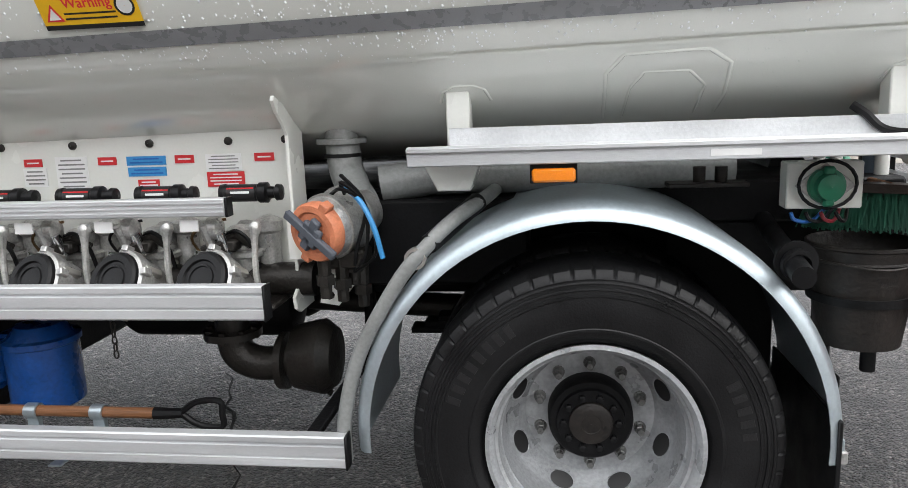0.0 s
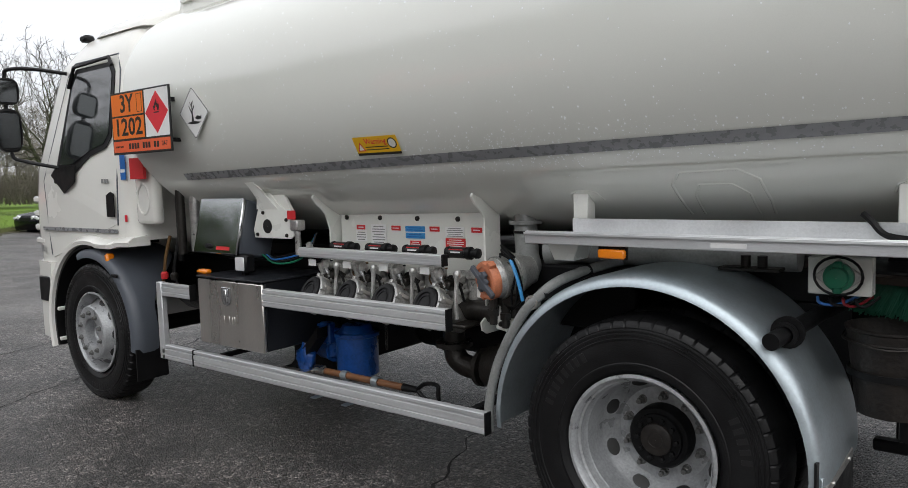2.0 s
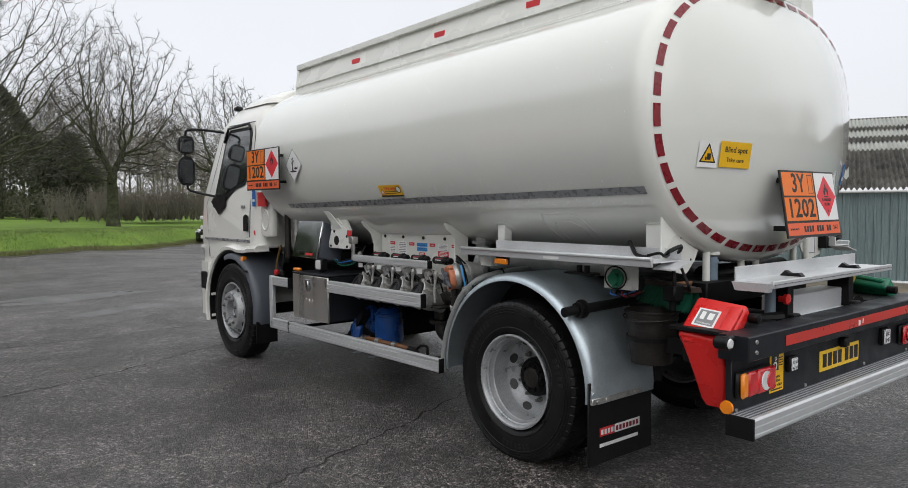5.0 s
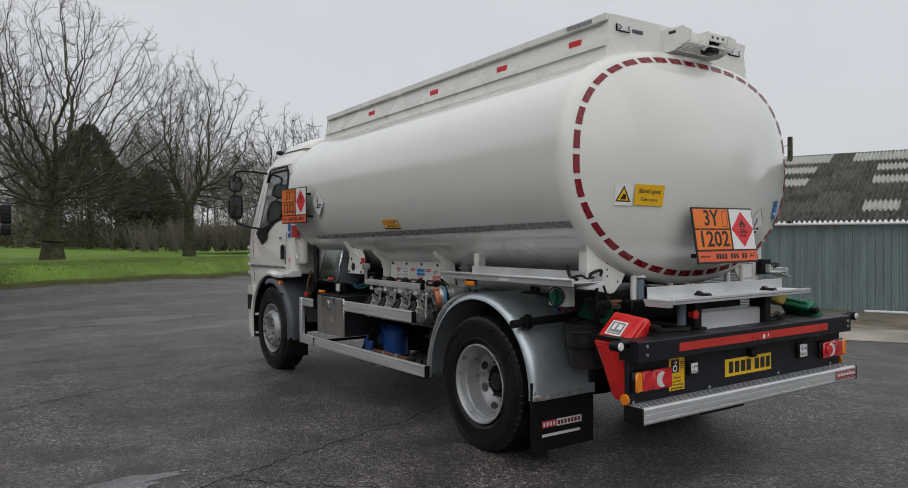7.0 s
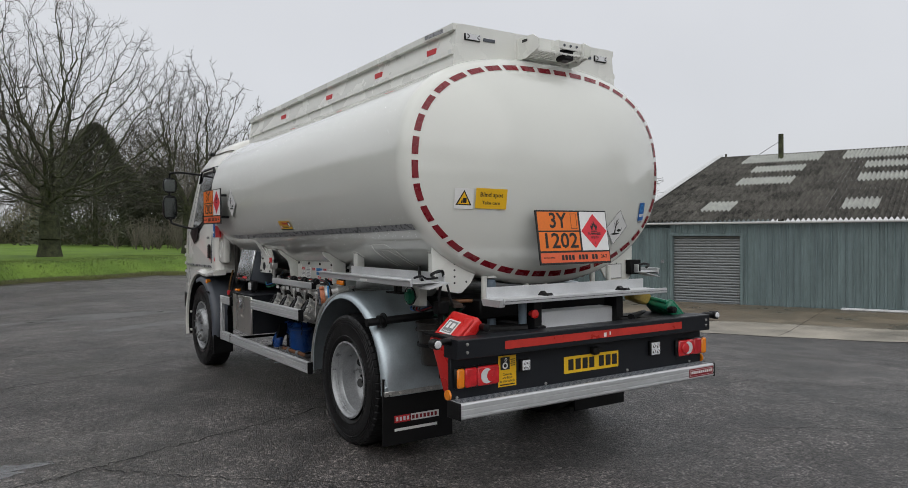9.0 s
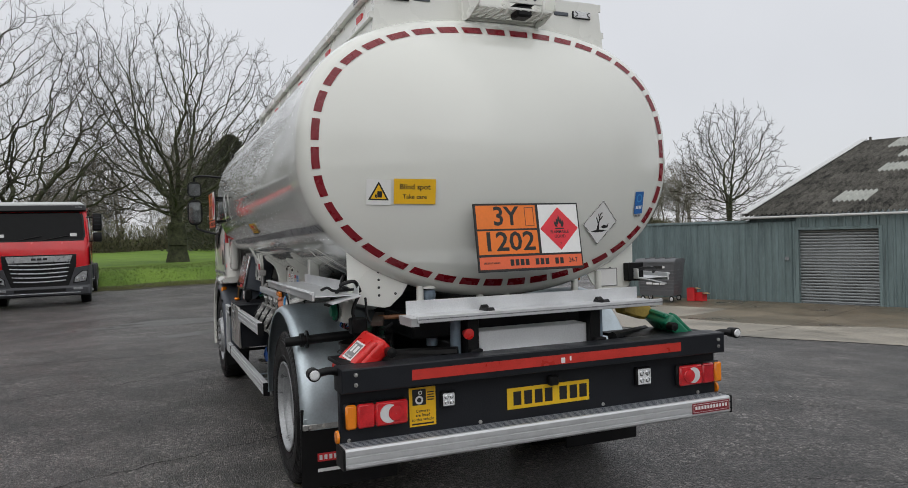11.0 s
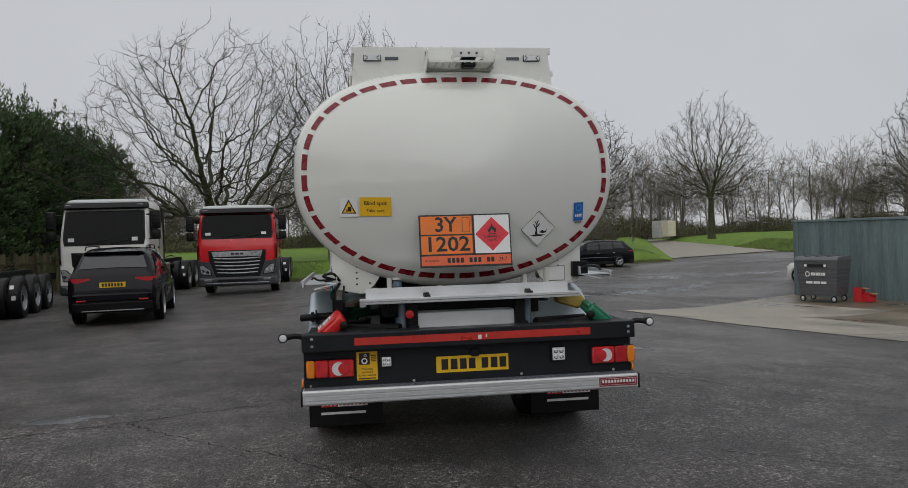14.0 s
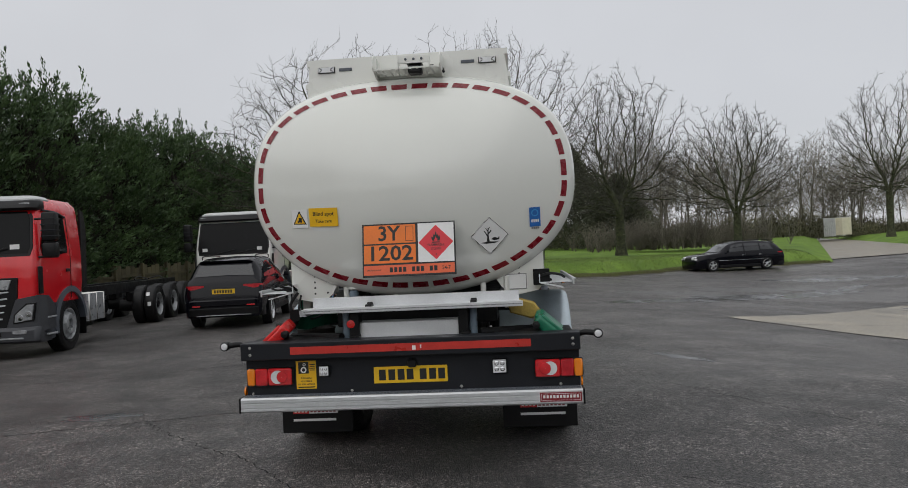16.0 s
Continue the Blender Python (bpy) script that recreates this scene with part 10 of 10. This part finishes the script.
rs = np.random.RandomState(4)
hedge = thing("conifer_hedge", "tall dark green conifer hedge with feathery tips", "hedge", kind="stuff")
pts, outs, core_bm = [], [], bmesh.new()
for k in range(23):
    cx, cy = -6.5 - k * 1.35 + rs.uniform(-0.2, 0.2), -14.15 + rs.uniform(-0.25, 0.25)
    Hh = rs.uniform(6.0, 7.1)
    Rr = rs.uniform(1.15, 1.4)
    n = 175                                              # feathery plumes on the flank
    h = rs.uniform(0.02, 0.97, n) ** 0.9
    a = rs.uniform(0, 2 * math.pi, n)
    lobes = 1 + 0.22 * np.sin(a * 3 + k + 2 * h) * np.sin(h * 15 + k * 2)
    r = Rr * np.clip(1.2 * (1 - h) ** 0.42, 0, 1.0) * lobes * rs.uniform(0.62, 0.92, n)
    foot = np.stack([cx + r * np.cos(a), cy + r * np.sin(a), h * Hh], 1)
    way3 = np.stack([np.cos(a), np.sin(a), 0.35 + 0.9 * h ** 2], 1)
    tops = np.stack([cx + rs.normal(0, 0.4, 7), cy + rs.normal(0, 0.3, 7), Hh * rs.uniform(0.84, 0.97, 7)], 1)
    foot = np.concatenate([foot, tops])
    way3 = np.concatenate([way3, np.stack([rs.normal(0.15, 0.2, 7), rs.normal(0, 0.2, 7), np.full(7, 2.0)], 1)])
    way3 /= np.linalg.norm(way3, axis=1, keepdims=True)
    for b in range(54):
        f = (b + rs.uniform(0, 1, len(foot))) / 54
        ln = np.concatenate([np.full(n, 0.95), np.full(7, 1.5)])
        wide = np.concatenate([np.full(n, 0.17), np.full(7, 0.13)]) * (1 - 0.85 * f)
        p = foot + way3 * (f * ln)[:, None] + rs.normal(0, 1, (len(foot), 3)) * wide[:, None] - np.stack([np.zeros(len(f)), np.zeros(len(f)), 0.16 * f ** 2 * (way3[:, 2] < 0.8)], 1)
        pts.append(p)
        outs.append(way3 * 1.1 + rs.normal(0, 0.3, way3.shape))
    # core that carries the painted shade inside the hedge
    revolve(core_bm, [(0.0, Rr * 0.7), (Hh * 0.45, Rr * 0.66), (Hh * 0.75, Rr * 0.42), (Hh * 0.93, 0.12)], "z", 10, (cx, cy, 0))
v, f = sprays(np.concatenate(pts), np.concatenate(outs), 0.17, 0.026, 9)
from_arrays("foliage", v, f, CONIFER, hedge)
part("heart", core_bm, HEARTSHADE, hedge, "near-black core standing in for the shade between the plumes")

# woods along the far side of the lawn: thin bare trees over dark shrubs
woods = thing("woodland", "bare winter woodland with dark undergrowth along the lawn's far side", "woods", kind="stuff")


def simple_tree(seed):
    rnd = random.Random(seed)
    g = Growth()
    g.branch(rnd, Vector((0, 0, 0)), Vector((rnd.gauss(0, 0.04), rnd.gauss(0, 0.04), 1)), 9.0, 0.16, 0, 3, [12, 6, 3], (26, 58), 0.5)
    return np.array(g.wood + g.twig)


kinds = [simple_tree(100 + k) for k in range(6)]
way = curve_pts([(-50, -48, 0), (-66, -24, 0), (-74, -4, 0), (-80, 12, 0), (-92, 30, 0), (-112, 52, 0), (-106, 74, 0), (-95, 86, 0)], 24)
allseg = []
rs = np.random.RandomState(21)
for k in range(210):
    base = way[int(rs.uniform(0, len(way) - 1))]
    off = rs.uniform(-3, 14)
    d = Vector((base.x + 10, base.y - 5, 0)).normalized()
    x, y = base.x + d.x * off + rs.normal(0, 1.2), base.y + d.y * off + rs.normal(0, 1.2)
    s = kinds[k % 6].copy()
    a, sc = rs.uniform(0, 6.28), rs.uniform(0.5, 1.2) * (0.8 if y < 0 else 1.0)
    c, sn = math.cos(a), math.sin(a)
    rot = np.array([[c, -sn, 0], [sn, c, 0], [0, 0, 1]])
    for i in (0, 3):
        s[:, i:i + 3] = s[:, i:i + 3] @ rot.T * sc + [x, y, 0.6]
    s[:, 6:8] *= sc
    allseg.append(s)
# unseen wood round the yard, added for reflections and to dim the fill light
ring = curve_pts([(-48, -44, 0), (-20, -40, 0), (4, -34, 0), (30, -30, 0), (52, -12, 0), (58, 14, 0), (48, 44, 0), (20, 60, 0)], 24)
for k in range(150):
    base = ring[int(rs.uniform(0, len(ring) - 1))]
    s = kinds[k % 6].copy()
    a, sc = rs.uniform(0, 6.28), rs.uniform(0.8, 1.25)
    c, sn = math.cos(a), math.sin(a)
    rot = np.array([[c, -sn, 0], [sn, c, 0], [0, 0, 1]])
    x, y = base.x + rs.normal(0, 2.5), base.y + rs.normal(0, 2.5)
    for i in (0, 3):
        s[:, i:i + 3] = s[:, i:i + 3] @ rot.T * sc + [x, y, -0.1]
    s[:, 6:8] *= sc
    allseg.append(s)
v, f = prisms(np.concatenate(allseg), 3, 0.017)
from_arrays("bare_stems", v, f, TWIGHAZE, woods)
# undergrowth: a brown thicket of thin shoots, lightened in place of haze, with darker ivy in it
thicket = material("winter_undergrowth", (0.100, 0.088, 0.058), 0.9, vary=0.45, scale=0.12, fine=1.2, bump=0.0, second=(0.25, 0.235, 0.145))
ivy = material("ivy_and_bramble", (0.045, 0.050, 0.028), 0.8, vary=0.5, scale=0.2, fine=1.5, bump=0.0, second=(0.095, 0.10, 0.055))
for nm, n, mt, tall, ln, wd4, deep in (("undergrowth", 120000, thicket, 1.0, 0.55, 0.028, (-2, 5)), ("ivy", 60000, ivy, 0.72, 0.42, 0.10, (2, 9))):
    idx = rs.randint(0, len(way) - 1, n)
    base = np.array([[p.x, p.y] for p in way])[idx] + rs.normal(0, 1.8, (n, 2))
    outw = np.stack([base[:, 0] + 10, base[:, 1] - 5], 1)
    outw /= np.linalg.norm(outw, axis=1, keepdims=True)
    base += outw * rs.uniform(*deep, n)[:, None]
    hump = 2.7 + 1.1 * np.sin(base[:, 0] * 0.23 + base[:, 1] * 0.31) + 0.9 * np.sin(base[:, 1] * 0.9)
    z = rs.uniform(0, 1, n) ** 1.1 * np.clip(hump, 1.6, 6) * tall + 0.2
    v, f = sprays(np.stack([base[:, 0], base[:, 1], z], 1), np.stack([-outw[:, 0] * 0.4, -outw[:, 1] * 0.4, rs.uniform(-0.4, 1, n)], 1), ln, wd4, 5)
    from_arrays(nm, v, f, mt, woods)
# evergreens out of view, added to darken what tank and mirrors reflect
n = 16000
idx = rs.randint(0, len(ring) - 1, n)
base = np.array([[p.x, p.y] for p in ring])[idx] + rs.normal(0, 1.6, (n, 2))
hump = np.where(base[:, 0] > 15, 2.2, 4.2) + 1.2 * np.sin(base[:, 0] * 0.21 + base[:, 1] * 0.27) + 1.2 * np.sin(base[:, 0] * 0.7)
z = rs.uniform(0, 1, n) * np.clip(hump, 1.5, 8)
v, f = sprays(np.stack([base[:, 0], base[:, 1], z], 1), np.stack([rs.normal(0, 0.4, n), rs.normal(0, 0.4, n), rs.uniform(0, 1, n)], 1), 1.5, 0.4, 6)
from_arrays("unseen_evergreen_belt", v, f, DARKFOL, woods)
# a few dark evergreens that stand in the wood
for k, (x, y, h, r) in enumerate(((-64, 5.6, 10.5, 4.4), (-64, 10.6, 7.0, 3.0), (-58, -30, 9.0, 3.2))):
    t = thing("evergreen_tree", "dark broad evergreen at the wood's edge", "tree", "evergreens at the wood's edge", (x, y, 0.5))
    n = 15000
    hh = rs.uniform(0.03, 1.0, n)
    a = rs.uniform(0, 6.283, n)
    rad = r * np.clip(1.25 * (1 - hh) ** 0.7, 0, 1) * (1 + 0.25 * np.sin(a * 3 + hh * 9 + k)) * rs.uniform(0.6, 1.05, n)
    v, f = sprays(np.stack([rad * np.cos(a), rad * np.sin(a), hh * h], 1), np.stack([np.cos(a), np.sin(a), np.full(n, 0.3)], 1), 0.38, 0.075, 30 + k)
    from_arrays("crown", v, f, DARKFOL, t)
    tb = bmesh.new()
    tube(tb, [(0, 0, -0.2), (0, 0, h * 0.6)], [0.25, 0.1], 8)
    part("trunk", tb, BARK, t)
# brushwood heap and low bushes behind the lime tree
heap = thing("brushwood", "grey tangle of bare bushes under the trees", "bushes", kind="stuff")
segs = []
rnd = random.Random(77)
for k in range(260):
    x, y = rnd.gauss(-51, 1.5), rnd.gauss(13.0, 3.2)
    hgt0 = rnd.uniform(1.2, 2.6)
    for j in range(9):
        a = rnd.random() * 6.28
        sp = rnd.uniform(0.15, 0.8)
        z0 = 0.55 + hgt0 * 0.25 * rnd.random()
        x1, y1, z1 = x + math.cos(a) * sp, y + math.sin(a) * sp, z0 + hgt0 * rnd.uniform(0.4, 0.9)
        segs.append((x, y, z0, x1, y1, z1, 0.02, 0.012))
        segs.append((x1, y1, z1, x1 + rnd.gauss(0, 0.35), y1 + rnd.gauss(0, 0.35), z1 + rnd.uniform(-0.1, 0.4), 0.012, 0.008))
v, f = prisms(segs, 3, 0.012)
from_arrays("sticks", v, f, TWIGHAZE, heap)

# blades along the lawn's edge and bank
n = 60000
ys = rs.uniform(-16, LAWN_END - 0.1, n)
ins = rs.uniform(0.0, 1.0, n) ** 1.6 * 6.5
ins[: n // 3] = rs.uniform(-0.22, 0.5, n // 3)
xs = np.array([edge_x(y) for y in ys]) - ins
zs = np.array([lawn_z(x, y) for x, y in zip(xs, ys)])
hgt = np.where(ins < 0.6, rs.uniform(0.04, 0.14, n), rs.uniform(0.03, 0.08, n))
ang = rs.uniform(0, 6.283, n)
lean = rs.normal(0, 0.05, (n, 2))
w = 0.014
P = np.stack([xs, ys, zs], 1)
V = np.stack([P + np.stack([np.cos(ang) * w, np.sin(ang) * w, np.full(n, -0.02)], 1), P - np.stack([np.cos(ang) * w, np.sin(ang) * w, np.full(n, 0.02)], 1),
              P + np.stack([lean[:, 0], lean[:, 1], hgt], 1)], 1)
dry = ins < 0.35
for nm, pick, mt, lb in (("lawn_grass", ~dry, BLADE, "grass blades on the lawn bank"), ("verge_grass", dry, DRYBLADE, "ragged half-dry grass at the tarmac's edge")):
    vv = V[pick].reshape(-1, 3)
    tagged(from_arrays(nm, vv, np.arange(len(vv)).reshape(-1, 3), mt), lb, "grass", "", "stuff")
vg, vgf = [], []
for j, y in enumerate(np.arange(-20, LAWN_END - 0.1, 0.4)):
    for o in (-0.85 - 0.22 * math.sin(j * 1.3) - 0.15 * math.sin(j * 3.7), -0.1, 0.7):
        x = edge_x(y) - o
        vg.append((x, y, (lawn_z(x, y) if o > 0 else ground_z(x, y)) + 0.012))
for j in range(len(vg) // 3 - 1):
    for i in range(2):
        vgf.append((3 * j + i, 3 * j + i + 1, 3 * j + i + 4, 3 * j + i + 3))
tagged(from_arrays("verge", vg, vgf, EARTH), "muddy verge with dead leaves between tarmac and grass", "verge", "", "structure")
nf = 9000
xf = rs.uniform(-62, -40, nf)
of = rs.uniform(0.0, 1.0, nf) ** 1.5 * 4.0
yf = np.array([drive_far_edge(x) + o + 6.0 * smooth01((x + 46) / 8) for x, o in zip(xf, of)])
zf = np.array([ground_z(x, y) + 0.012 + 0.55 * smooth01(o / 3.0) + 0.55 * smooth01(o / 14.0) for x, y, o in zip(xf, yf, of)])
af = rs.uniform(0, 6.283, nf)
Pf = np.stack([xf, yf, zf], 1)
df3 = np.stack([np.cos(af) * 0.03, np.sin(af) * 0.03, np.full(nf, 0.0)], 1)
Vf = np.stack([Pf + df3, Pf - df3, Pf + np.stack([rs.normal(0, 0.06, nf), rs.normal(0, 0.06, nf), rs.uniform(0.08, 0.25, nf)], 1)], 1).reshape(-1, 3)
tagged(from_arrays("bank_grass", Vf, np.arange(3 * nf).reshape(-1, 3), BLADE), "longer grass on the bank beyond the driveway", "grass", "", "stuff")
